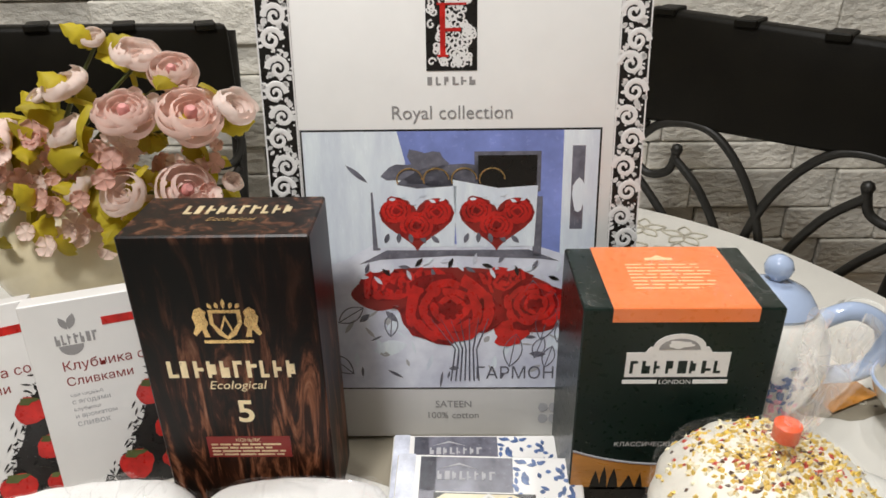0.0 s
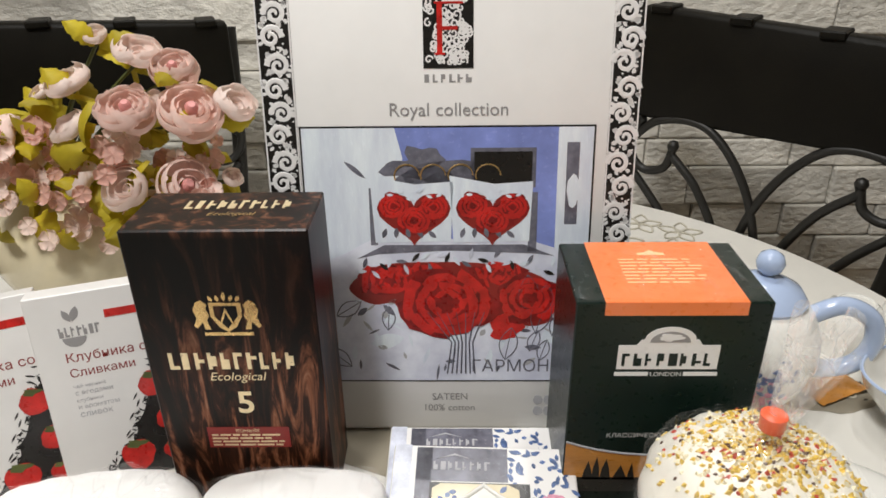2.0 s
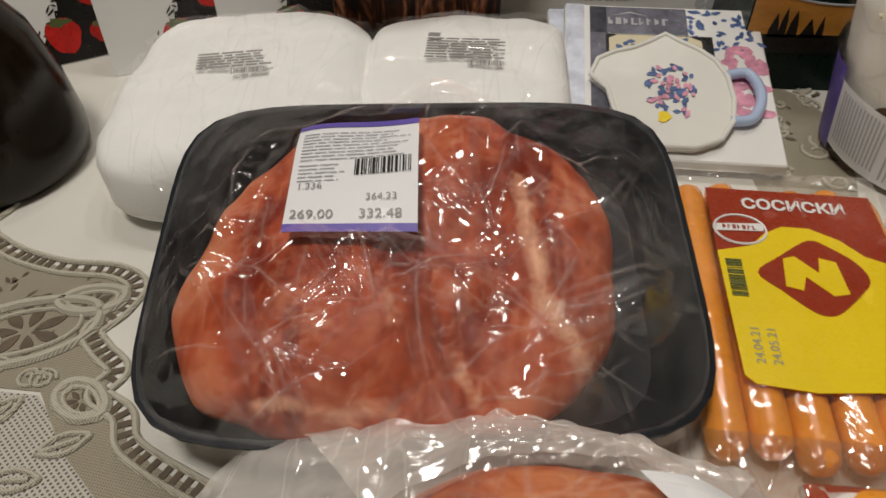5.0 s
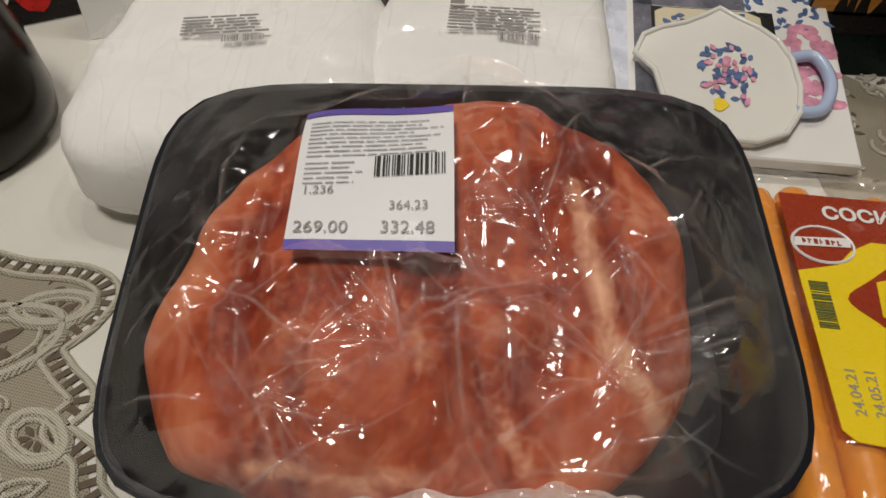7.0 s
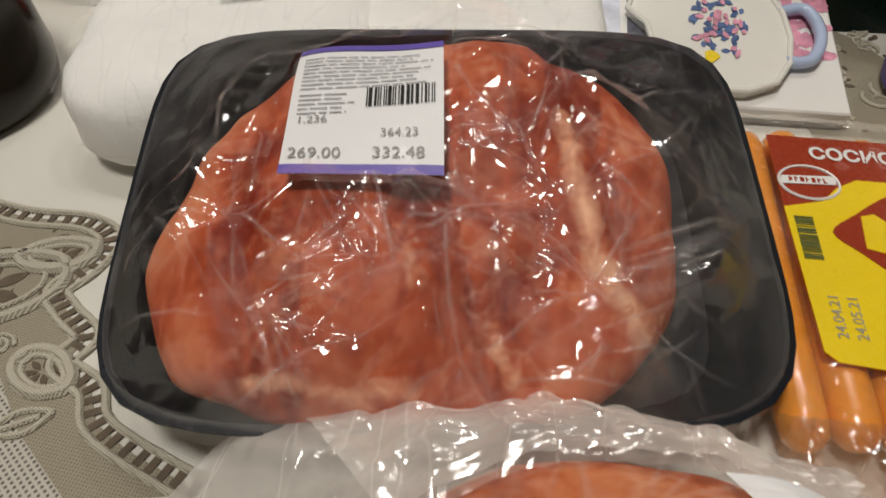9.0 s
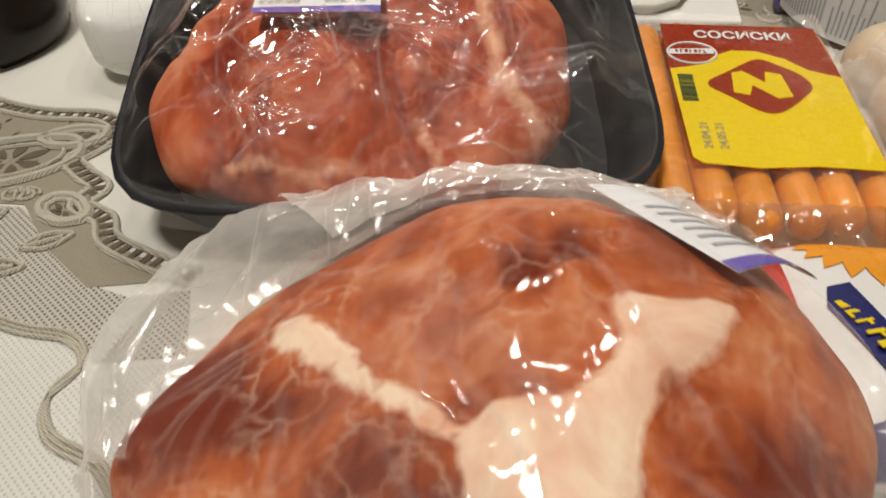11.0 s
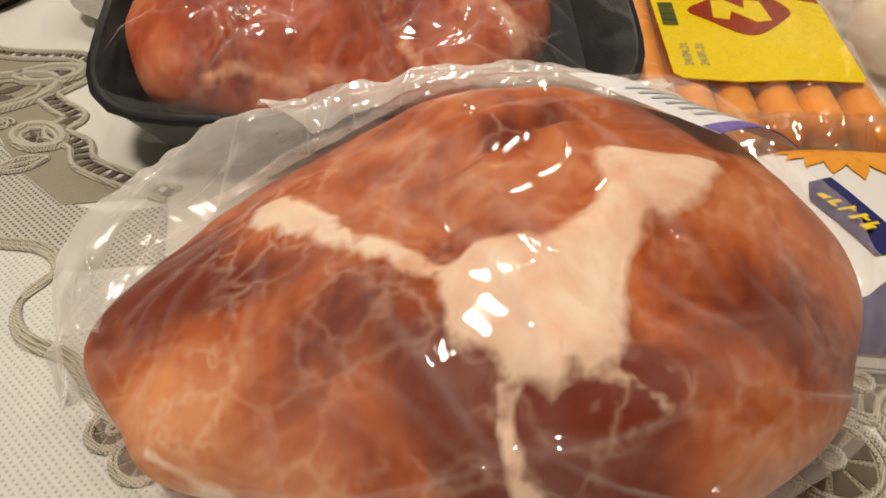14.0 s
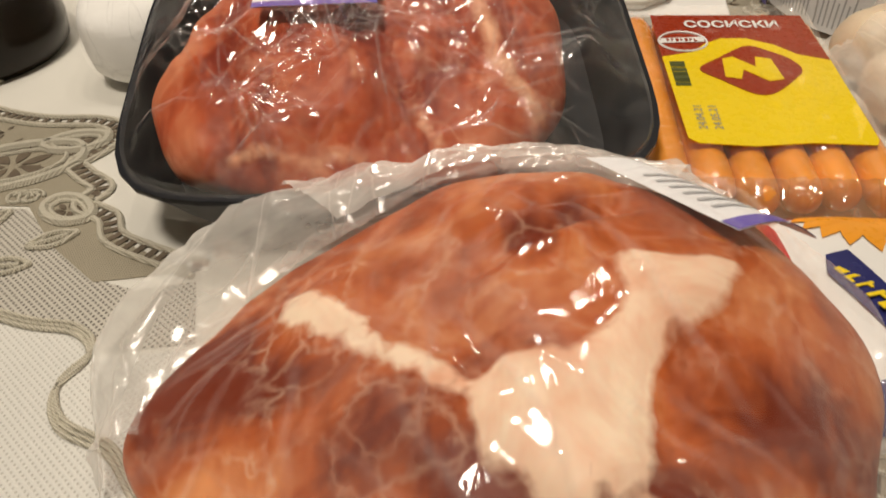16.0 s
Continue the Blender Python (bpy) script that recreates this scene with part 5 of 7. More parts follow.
def outline_r(a, rim):
    """Radius of a rounded outline given as (degrees, metres) pairs."""
    first = rim[0][0]
    d = (math.degrees(a) - first) % 360.0 + first
    k = max(i for i, q in enumerate(rim) if q[0] <= d)
    a0, r0 = rim[k]
    a1, r1 = rim[(k + 1) % len(rim)]
    t = (d - a0) / ((a1 - a0) % 360.0)
    return r0 + (r1 - r0) * t * t * (3 - 2 * t)


def ramp01(t):
    t = max(0.0, min(1.0, t))
    return t * t * (3 - 2 * t)


def crumple(x, y, seed, slope, size, count=6):
    """Height of crumpled plastic: flat shards that meet in sharp edges."""
    rg, h = random.Random(seed), np.zeros_like(x)
    for k in range(count):
        a, step = rg.uniform(0, math.pi), size * rg.uniform(0.6, 1.8)
        c, s = math.cos(a), math.sin(a)
        t = (x * c + y * s) / step + rg.random() + 0.30 * np.sin((y * c - x * s) / (step * rg.uniform(0.7, 1.6)) + rg.uniform(0, 6))
        mask = np.clip(0.45 + 0.9 * np.sin(x * rg.uniform(40, 90) + rg.uniform(0, 6)) * np.sin(y * rg.uniform(40, 90) + rg.uniform(0, 6)), 0, 1)
        h += slope * step * np.abs(t % 1.0 - 0.5) * mask
    return h


def fold_lines(x, y, seed, count, box, pulls, long=0.024, wide=0.00055, steep=1.15):
    """Height and sharpness of narrow folds, most of them running from the points that pull the plastic."""
    rg, h, f = random.Random(seed), np.zeros_like(x), np.zeros_like(x)
    for k in range(count):
        if pulls and rg.random() < 0.7:
            px, py, reach = rg.choice(pulls)
            a, d = rg.uniform(0, math.tau), reach * rg.uniform(0.25, 1.3)
            cx, cy = px + d * math.cos(a), py + d * math.sin(a)
            a += rg.gauss(0, 0.25)
        else:
            cx, cy, a = rg.uniform(box[0], box[1]), rg.uniform(box[2], box[3]), rg.gauss(0.3, 0.8)
        half, w = long * rg.uniform(0.3, 1.3), wide * rg.uniform(0.7, 1.7)
        dx, dy = x - cx, y - cy
        s = (dx * math.cos(a) + dy * math.sin(a)) / half
        near_ = np.abs(s) < 1
        q = dy[near_] * math.cos(a) - dx[near_] * math.sin(a)
        e = 1 - s[near_] ** 2
        g = np.exp(-((q - half * rg.gauss(0, 0.07) * e) / w) ** 2) * e
        h[near_] += w * steep * rg.uniform(0.4, 1.1) * g
        f[near_] = np.maximum(f[near_], g * rg.uniform(0.2, 1.0))
    return h, f


def with_folds(ob, f):
    """Keeps how sharply each point of a film is folded; sets its painted white."""
    ob.data.attributes.new("fold", "FLOAT", "POINT").data.foreach_set("value", f.ravel().astype(np.float32))
    return ob


def creased(x, y, seed, pulls, facet=0.34, size=26.0):
    """Height of taut plastic: fans of folds from the points that pull it, and flat shards between."""
    h = 0.0
    for k, (px, py, reach) in enumerate(pulls):
        d, a = math.hypot(x - px, y - py), math.atan2(y - py, x - px)
        n = noise.noise(Vector((math.cos(a) * 4.2 + seed, math.sin(a) * 4.2, seed + k * 3.7 + d * 9)))
        h += 0.0034 * max(0.0, 1 - abs(n) * 5.0) * math.exp(-(d / reach) ** 2) * ramp01(d / 0.022 - 0.1)
    for k, turn in enumerate((0.5, 1.9, 2.7)):
        c, s = math.cos(turn + 0.3 * noise.noise(Vector((x * 5, y * 5, seed + k)))), math.sin(turn)
        n = noise.noise(Vector(((x * c + y * s) * 44, (y * c - x * s) * 5, seed * 2 + k * 5)))
        m = ramp01(0.2 + 2.2 * noise.noise(Vector((x * 16 + k * 7, y * 16, seed))))
        h += 0.0026 * max(0.0, 1 - abs(n) * 4.5) * m
    ds, ps = noise.voronoi(Vector((x * size + y * 14, y * size * 0.55, seed)))
    c = noise.cell_vector(ps[0] * 7.3)
    h += facet * ((x * size + y * 14 - ps[0].x) * (c.x - 0.5) + (y * size * 0.55 - ps[0].y) * (c.y - 0.5)) / size * min(1.0, (ds[1] - ds[0]) * 3)
    return h


MC = (-0.012, -0.008)
MEAT_RIM = [(-161, 0.0990), (-142, 0.102), (-127, 0.0924), (-102, 0.078), (-77, 0.079), (-52, 0.0934), (-39, 0.0960), (-25, 0.0985), (-6, 0.0946), (35, 0.100), (54, 0.0900), (90, 0.080), (130, 0.080), (173, 0.0856)]
FOLDS = [([(-0.012, 0.0), (-0.002, -0.026), (0.006, -0.050), (0.004, -0.082)], 0.007, 0.013), ([(0.006, -0.050), (0.026, -0.040), (0.040, -0.012)], 0.003, 0.012), ([(-0.074, 0.006), (-0.066, -0.034), (-0.060, -0.080)], 0.004, 0.016), ([(0.040, 0.060), (0.050, 0.010), (0.062, -0.045)], 0.003, 0.008)]


def meat_shape(u, v):
    """A folded piece of pork, in plan and height."""
    a = u * math.tau
    c, s = math.cos(a), math.sin(a)
    ph = v * math.pi * 0.80
    q = math.sin(ph) ** 0.62 if v > 0 else 0
    r = outline_r(a, MEAT_RIM) * q
    x, y = MC[0] + r * c, MC[1] + r * s
    z = -0.024 + 0.060 * (0.5 + 0.5 * math.cos(ph))
    k = 0.0075 * noise.noise(Vector((x * 19, y * 19, 4.0))) + 0.0040 * noise.noise(Vector((x * 46 + y * 20, y * 30, 7.0))) + 0.0012 * noise.noise(Vector((x * 130, y * 130, 2.0)))
    for line, deep, wide in FOLDS:
        k -= deep * max(0.0, 1 - near((x, y), line) / wide) ** 1.4
    return (x + k * c * 0.3 * v, y + k * s * 0.3 * v, z + k * (1 - 0.55 * v))


strip = [(0.042, 0.020), (0.044, 0.000), (0.046, -0.020), (0.048, -0.039), (0.056, -0.051), (0.064, -0.060)]
# pale fatty ends; the last mark paints in the gloss streak at the middle
pale_marks = [[(0.012, -0.060), (0.020, -0.076)], [(0.064, -0.056), (0.072, -0.052)], [(-0.064, -0.076), (-0.030, -0.080), (-0.012, -0.079)], [(-0.016, -0.030), (-0.010, -0.050)]]
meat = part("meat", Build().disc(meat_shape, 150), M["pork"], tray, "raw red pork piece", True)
with_fat(meat, lambda c: max(0.0, 0.60 - 42 * near(c, strip), *(0.50 - 40 * near(c, q) for q in pale_marks)) + 0.10 * noise.noise(c * 30))
# paler left and front; shade is put into the colour along the folds
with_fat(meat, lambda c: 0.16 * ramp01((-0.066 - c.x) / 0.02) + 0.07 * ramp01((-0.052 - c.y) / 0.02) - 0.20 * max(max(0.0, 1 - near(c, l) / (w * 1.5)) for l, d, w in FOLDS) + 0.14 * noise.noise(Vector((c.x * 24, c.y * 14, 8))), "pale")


def lump_top(x, y):
    a = math.atan2(y - MC[1], x - MC[0])
    q = math.hypot(x - MC[0], y - MC[1]) / (outline_r(a, MEAT_RIM) + 0.004)
    if q >= 1:
        return 0.002
    ph = math.asin(q ** (1 / 0.62))
    return -0.024 + 0.062 * (0.5 + 0.5 * math.cos(ph)) + 0.0075 * noise.noise(Vector((x * 19, y * 19, 4.0)))


PULLS = [(0.000, -0.080, 0.050), (0.010, -0.030, 0.030), (0.052, -0.048, 0.034), (-0.060, -0.060, 0.040), (0.030, -0.010, 0.030), (-0.020, -0.050, 0.040), (0.100, 0.040, 0.040)]
LX, LY = -0.0285, 0.0175
LM = flatm(LX, LY, 0.0)


def taut(nx, ny, rounds=260):
    """Height of film stretched from the tray's rim over the meat."""
    xs, ys = np.linspace(-TX - 0.001, TX + 0.001, nx), np.linspace(-TY - 0.001, TY + 0.001, ny)
    floor_ = np.array([[max(0.0082, lump_top(x, y) + 0.0035) for x in xs] for y in ys])
    z = floor_.copy()
    for k in range(rounds):
        z[1:-1, 1:-1] = np.maximum(floor_[1:-1, 1:-1], (z[:-2, 1:-1] + z[2:, 1:-1] + z[1:-1, :-2] + z[1:-1, 2:]) / 4)
    return xs, ys, z


FX, FY, FZ = taut(96, 72)


def film_z(x, y):
    """The stretched film's height at one place, or over grids of places."""
    i, j = np.clip((x - FX[0]) / (FX[1] - FX[0]), 0, len(FX) - 1.001), np.clip((y - FY[0]) / (FY[1] - FY[0]), 0, len(FY) - 1.001)
    a, b = np.floor(i).astype(int), np.floor(j).astype(int)
    u, v = i - a, j - b
    return (FZ[b, a] * (1 - u) + FZ[b, a + 1] * u) * (1 - v) + (FZ[b + 1, a] * (1 - u) + FZ[b + 1, a + 1] * u) * v


gx, gy = np.meshgrid(np.linspace(-TX - 0.001, TX + 0.001, 560), np.linspace(-TY - 0.001, TY + 0.001, 420))
rim = np.maximum(np.abs(gx) / TX, np.abs(gy) / TY)
round_ = rim / np.maximum(1e-6, (np.abs(gx / TX) ** 5.5 + np.abs(gy / TY) ** 5.5) ** (1 / 5.5))
gx, gy = gx * round_, gy * round_
calm = np.clip((1.01 - rim) * 9, 0, 1) * np.where((np.abs(gx - LX) < 0.030) & (np.abs(gy - LY) < 0.035), 0.15, 1.0)
over = np.clip((film_z(gx, gy) - 0.010) / 0.012, 0.25, 1)
fold_h, fold_f = fold_lines(gx, gy, 5, 170, (-0.10, 0.11, -0.08, 0.06), PULLS)
broad_h, broad_f = fold_lines(gx, gy, 8, 46, (-0.09, 0.10, -0.08, 0.05), PULLS, 0.022, 0.0022, 0.55)
fold_h, fold_f = fold_h + broad_h, np.maximum(fold_f, 0.5 * broad_f)
tuck = 0.005 * np.exp(-((gx + 0.012 + 0.1 * (gy + 0.03)) / 0.004) ** 2) * np.clip((gy + 0.075) / 0.02, 0, 1) * np.clip((0.005 - gy) / 0.02, 0, 1)
gz = film_z(gx, gy) - np.clip(rim - 0.97, 0, 1) * 0.4 + tuck + calm * (fold_h + over * crumple(gx, gy, 11, 0.40, 0.024, 5))
with_folds(part("cling_film", Build().net(gx, gy, gz), M["film"], tray, "creased clear cling film", True), fold_f * calm * np.clip(over, 0.25, 1))


def draped(ob, lift):
    """Lay a flat part over the wrapped meat."""
    for v in ob.data.vertices:
        v.co.z += float(film_z(v.co.x, v.co.y)) + 0.0028 + lift
    ob.data.update()
    return ob


def label_net(y0, y1, n):
    return Build().grid(lambda u, v: (LX - 0.027 + 0.054 * u, LY + y0 + (y1 - y0) * v, 0.0), 12, n)


stk = draped(part("price_label", label_net(-0.0325, 0.0325, 20), M["label"], tray, "white price label with violet edges", True), 0.0)
draped(part("label_edge", label_net(-0.0325, -0.0285, 2), M["violet"], stk, "", True), 0.0004)
draped(part("label_edge", label_net(0.0285, 0.0325, 2), M["violet"], stk, "", True), 0.0004)
draped(part("label_print", lines(Build(), -0.024, 0.024, 0.024, 0.0021, 9, LM, 12, 0.22), M["palegrey"], stk), 0.0005)
draped(part("label_print", lines(Build(), -0.024, -0.004, 0.004, 0.0022, 5, LM, 5, 0.22), M["palegrey"], stk), 0.0005)
draped(part("label_barcode", barcode(Build(), 0.000, 0.024, -0.003, 0.006, LM, 21), M["black"], stk), 0.0005)
for s, x, y, h in (("364.23", 0.012, -0.0150, 0.0034), ("332.48", 0.012, -0.0235, 0.0046), ("269.00", -0.016, -0.0235, 0.0046), ("1.236", -0.018, -0.008, 0.0034)):
    draped(text("label_number", s, LM @ Matrix.Translation((x, y, 0)), M["grey"], stk, height=h, depth=0.0), 0.0007)

# ---- sausages ----
SM = pose(0.058, 0.066, 0.0205, 4.5, 0, -3.0)
pack = thing("sausage_pack", "vacuum pack of orange sausages with red and yellow label", "sausages", SM)
SW, SL, K = 0.109, 0.188, 6
for i in range(K):
    x = (i - (K - 1) / 2) * SW / K
    rr, h = SW / K / 2 * 0.99, SL / 2 - 0.012
    prof = [(0.001, -h), (rr * 0.55, -h + 0.0015), (rr * 0.88, -h + 0.005), (rr, -h + 0.012), (rr * 0.98, 0), (rr, h - 0.012), (rr * 0.88, h - 0.005), (rr * 0.55, h - 0.0015), (0.001, h)]
    part("sausage", Build().lathe(prof, 20, pose(x, 0.003 * math.sin(i * 2.1), 0.0, -90, 0, 1.0 * math.sin(i * 3))), M["sausage"], pack, smooth=True)


def ripple(x, y):
    return 0.0012 * abs(math.cos(math.pi * K * x / SW + math.pi / 2 * (K % 2 == 0)))


def pack_film(u, v):
    x, y = (u * 2 - 1) * (SW / 2 + 0.004), (v * 2 - 1) * (SL / 2 + 0.004)
    ex, ey = (SW / 2 + 0.004 - abs(x)) / 0.009, (SL / 2 + 0.004 - abs(y)) / 0.012
    k = min(1, ex) ** 0.5 * min(1, ey) ** 0.5 if ex > 0 and ey > 0 else 0
    z = -0.004 + (0.0132 + ripple(x, y) * 1.2) * k + 0.0016 * abs(noise.noise(Vector((x * 60, y * 110, 3)))) * (1.6 if ey < 1.6 else 0.4)
    return (x, y, z)


part("film", Build().grid(lambda u, v: tuple(Vector(pack_film(u, v)) + Vector((0, 0, 0.5 * creased(u * SW, v * SL, 8.0, [(0.02, 0.0, 0.03), (0.07, 0.0, 0.03)], 0.22)))), 110, 160), M["film"], pack, "clear crinkled vacuum film", True)


def fringe(u, v):
    """The crimped end of the pack in front of the sausages."""
    x, y = (u * 2 - 1) * (SW / 2 + 0.003), -SL / 2 + 0.020 - 0.030 * v
    z = 0.0155 * (1 - v) ** 1.2 - 0.006 + 0.0028 * abs(noise.noise(Vector((x * 95, v * 1.2, 3)))) + 0.0015 * abs(noise.noise(Vector((x * 210, v * 3, 6))))
    return (x, y, z)


part("film_end", Build().grid(fringe, 150, 18), M["film_brown"], pack, "crimped film end", True)
part("film_base", Build().box((-SW / 2 - 0.004, -SL / 2 - 0.009, -0.0085), (SW / 2 + 0.004, SL / 2 + 0.004, -0.0075), 0.0003), M["film"], pack)
LT = flatm(0.003, -0.008, 0.0112) @ Matrix.Diagonal((0.95, 0.99, 1.0, 1.0))
UP = [(-0.044, 0.080), (0.044, 0.080), (0.046, 0.030), (0.030, 0.036), (0.020, 0.046), (0.006, 0.053), (-0.008, 0.053), (-0.018, 0.047), (-0.026, 0.038), (-0.044, 0.033)]
lab = part("label", Build().flat(UP, 0.0004, LT), M["brick_red"], pack, "red and yellow paper label")
part("label_field", Build().flat([(-0.0425, -0.040), (-0.038, -0.044), (-0.012, -0.046), (0.015, -0.043), (0.044, -0.044), (0.046, -0.040), (0.046, 0.030), (0.030, 0.036), (0.020, 0.046), (0.006, 0.053), (-0.008, 0.053), (-0.018, 0.047), (-0.026, 0.038), (-0.044, 0.033)], 0.0006, LT), M["yellow_print"], lab)
text("word", "СОСИСКИ", LT @ Matrix.Translation((0.001, 0.069, 0)), M["white"], lab, width=0.054, height=0.0085, depth=0.0008, bold=0.035)
dia = [(-0.026, 0.020), (-0.014, 0.031), (0.0, 0.042), (0.006, 0.044), (0.012, 0.041), (0.024, 0.031), (0.028, 0.020), (0.022, 0.011), (0.010, -0.001), (0.003, -0.004), (-0.004, -0.002), (-0.016, 0.009)]
part("badge", Build().flat([(p.x, p.y) for p in spline([(x, y, 0) for x, y in dia], 4, True)], 0.0003, LT, 0.0007), M["brick_red"], lab)
part("zigzag", Build().flat([(-0.014, 0.012), (-0.006, 0.010), (-0.003, 0.019), (0.008, 0.008), (0.016, 0.010), (0.014, 0.030), (0.006, 0.032), (0.004, 0.022), (-0.006, 0.032), (-0.012, 0.030)], 0.0003, LT, 0.0010), M["yellow_print"], lab)
ring = [(-0.030 + 0.0135 * math.cos(a), 0.049 + 0.0105 * math.sin(a)) for a in [i * math.tau / 24 for i in range(24)]]
part("seal", Build().tube([tuple(LT @ Vector((x, y, 0.0008))) for x, y in ring], 0.0007, 5, True).flat([(-0.043, 0.047), (-0.018, 0.0485), (-0.017, 0.054), (-0.042, 0.052)], 0.0003, LT, 0.0007), M["white"], lab, "round white seal")
part("seal_mark", blocks(Build(), 7, -0.039, -0.021, 0.0488, 0.0515, LT @ Matrix.Translation((0, 0, 0.0009)), 3), M["brick_red"], lab)
part("label_barcode", barcode(Build(), -0.012, 0.012, -0.004, 0.004, LT @ pose(-0.037, 0.016, 0.0007, 0, 0, 90), 8), M["stem"], lab)
for k, s in enumerate(("24.04.21", "24.05.21")):
    text("date", s, LT @ pose(-0.034 + 0.0075 * k, -0.024, 0, 0, 0, 90), M["grey"], lab, height=0.0042, depth=0.0009)

# ---- big ham in a bag ----
ham = thing("bagged_ham", "large raw pork ham piece in a clear plastic bag", "meat", pose(0, 0, 0))
HX, HY, HH = -0.075, -0.120, 0.068
FAT_PATCH = [(-0.041, -0.114), (-0.017, -0.111), (-0.0083, -0.112), (-0.0166, -0.127), (-0.0325, -0.140), (-0.039, -0.151), (-0.042, -0.165), (-0.045, -0.1755), (-0.053, -0.1805), (-0.060, -0.184), (-0.0676, -0.1807), (-0.071, -0.175), (-0.080, -0.168), (-0.0836, -0.157), (-0.094, -0.147), (-0.110, -0.1345), (-0.126, -0.120), (-0.143, -0.106), (-0.144, -0.098), (-0.132, -0.095), (-0.1195, -0.114), (-0.104, -0.133), (-0.090, -0.144), (-0.080, -0.151), (-0.0744, -0.144), (-0.058, -0.1455), (-0.048, -0.138), (-0.0424, -0.130)]
SEAM = [(-0.0688, -0.181), (-0.068, -0.191), (-0.066, -0.1985), (-0.061, -0.202), (-0.062, -0.206)]
UNDER = [(-0.050, -0.1805), (-0.042, -0.182), (-0.036, -0.186)]
FRONT = [(-0.156, -0.178), (-0.151, -0.1808), (-0.130, -0.1905), (-0.112, -0.1985), (-0.0935, -0.2035), (-0.078, -0.206)]
CLEFT = [(-0.082, -0.110), (-0.076, -0.108), (-0.065, -0.100), (-0.051, -0.089), (-0.036, -0.084)]
HOLLOW = [(-0.097, -0.106), (-0.086, -0.126), (-0.080, -0.148)]
# x, y, reach and how much paler or darker: muscle, plus shade in cleft and front
TONES = [(-0.162, -0.126, 0.025, -0.36), (-0.138, -0.138, 0.018, -0.18), (-0.114, -0.151, 0.018, -0.08), (-0.090, -0.165, 0.014, -0.10), (-0.0754, -0.178, 0.013, -0.22), (0.002, -0.160, 0.018, -0.42), (-0.022, -0.167, 0.014, -0.22), (-0.055, -0.194, 0.023, -0.50), (-0.040, -0.186, 0.012, -0.20), (-0.083, -0.192, 0.014, -0.14), (0.002, -0.184, 0.024, 0.22), (-0.030, -0.200, 0.016, 0.18), (-0.146, -0.172, 0.026, 0.17), (-0.108, -0.196, 0.024, 0.14), (-0.100, -0.176, 0.016, -0.08), (-0.120, -0.160, 0.020, -0.10), (-0.160, -0.160, 0.014, 0.12), (-0.0655, -0.121, 0.018, 0.08), (0.000, -0.132, 0.020, 0.12), (-0.066, -0.098, 0.008, -0.34), (-0.050, -0.090, 0.008, -0.30), (-0.021, -0.087, 0.016, -0.06)]


RIM = [(-169, 0.115), (-150, 0.104), (-122, 0.086), (-90, 0.084), (-54, 0.094), (-25, 0.105), (0, 0.111), (25, 0.107), (54, 0.092), (83, 0.085), (123, 0.086), (161, 0.098)]


def ham_r(a, rim=RIM):
    return outline_r(a, rim)


def ham_h(x):
    """The piece is lower towards its left end."""
    return 1 - 0.45 * ramp01((-0.055 - x) / 0.12)


def inside(p, poly):
    """Signed distance to an outline, positive within."""
    odd = False
    for i, (ax, ay) in enumerate(poly):
        bx, by = poly[i - 1]
        if (ay > p[1]) != (by > p[1]) and p[0] < (bx - ax) * (p[1] - ay) / (by - ay) + ax:
            odd = not odd
    d = near(p, poly + poly[:1])
    return d if odd else -d


BAG_PULLS = [(-0.036, -0.150, 0.032), (-0.100, -0.112, 0.040), (-0.076, -0.106, 0.035), (-0.020, -0.180, 0.045), (-0.150, -0.110, 0.045), (-0.130, -0.165, 0.03)]


def ham_surface(grow=0.0, amp=1.0):
    def fn(u, v):
        a = u * math.tau
        c, s = math.cos(a), math.sin(a)
        ph = v * math.pi * 0.86
        q = math.sin(ph) ** 0.78 if v > 0 else 0
        r = ham_r(a) * q * (1 + grow)
        x, y = HX + r * c, HY + r * s
        z = 0.003 + HH * (0.46 + 0.54 * math.cos(ph)) * ham_h(x)
        z += 0.004 * math.exp(-((x + 0.045) ** 2 + (y + 0.10) ** 2) / 0.0016)
        k = noise.noise(Vector((x * 24, y * 24, 3.0))) * 0.0040 + noise.noise(Vector((x * 60, y * 60, 7.0))) * 0.0014
        k -= 0.0020 * max(0, 1 - near((x, y), SEAM) / 0.006) + 0.0075 * max(0, 1 - near((x, y), CLEFT) / 0.009) + 0.0035 * max(0, 1 - near((x, y), HOLLOW) / 0.014)
        k += 0.0028 * ramp01((inside((x, y), FAT_PATCH) + 0.004) / 0.009)
        d = max(0.0, math.cos(ph))
        return (x + c * k * amp * 0.5 * v, y + s * k * amp * 0.5 * v, max(0.0006, z * (1 + grow * 0.6) + k * amp * (0.35 + 0.65 * d)))
    return fn


def ham_fat(c):
    rag = 0.0022 * noise.noise(c * 130) + 0.0026 * noise.noise(c * 55)
    f = 0.5 + 85 * (inside(c, FAT_PATCH) + rag)
    f *= 1 - 0.75 * math.exp(-((c.x + 0.056) / 0.0022) ** 2 - ((c.y + 0.176) / 0.006) ** 2)
    f = max(f, 0.60 - 130 * max(0, near(c, SEAM) - 0.0006), 0.50 - 60 * near(c, UNDER), 0.66 - 190 * max(0, near(c, FRONT) + rag * 0.4))
    a = math.atan2(c.y - HY, c.x - HX)
    if 1.8 < a < 3.0:
        f = max(f, 0.7 - abs(math.hypot(c.x - HX, c.y - HY) / ham_r(a) - 0.98) * 14)
    return max(0.0, min(0.95, f)) + 0.08 * noise.noise(c * 45)


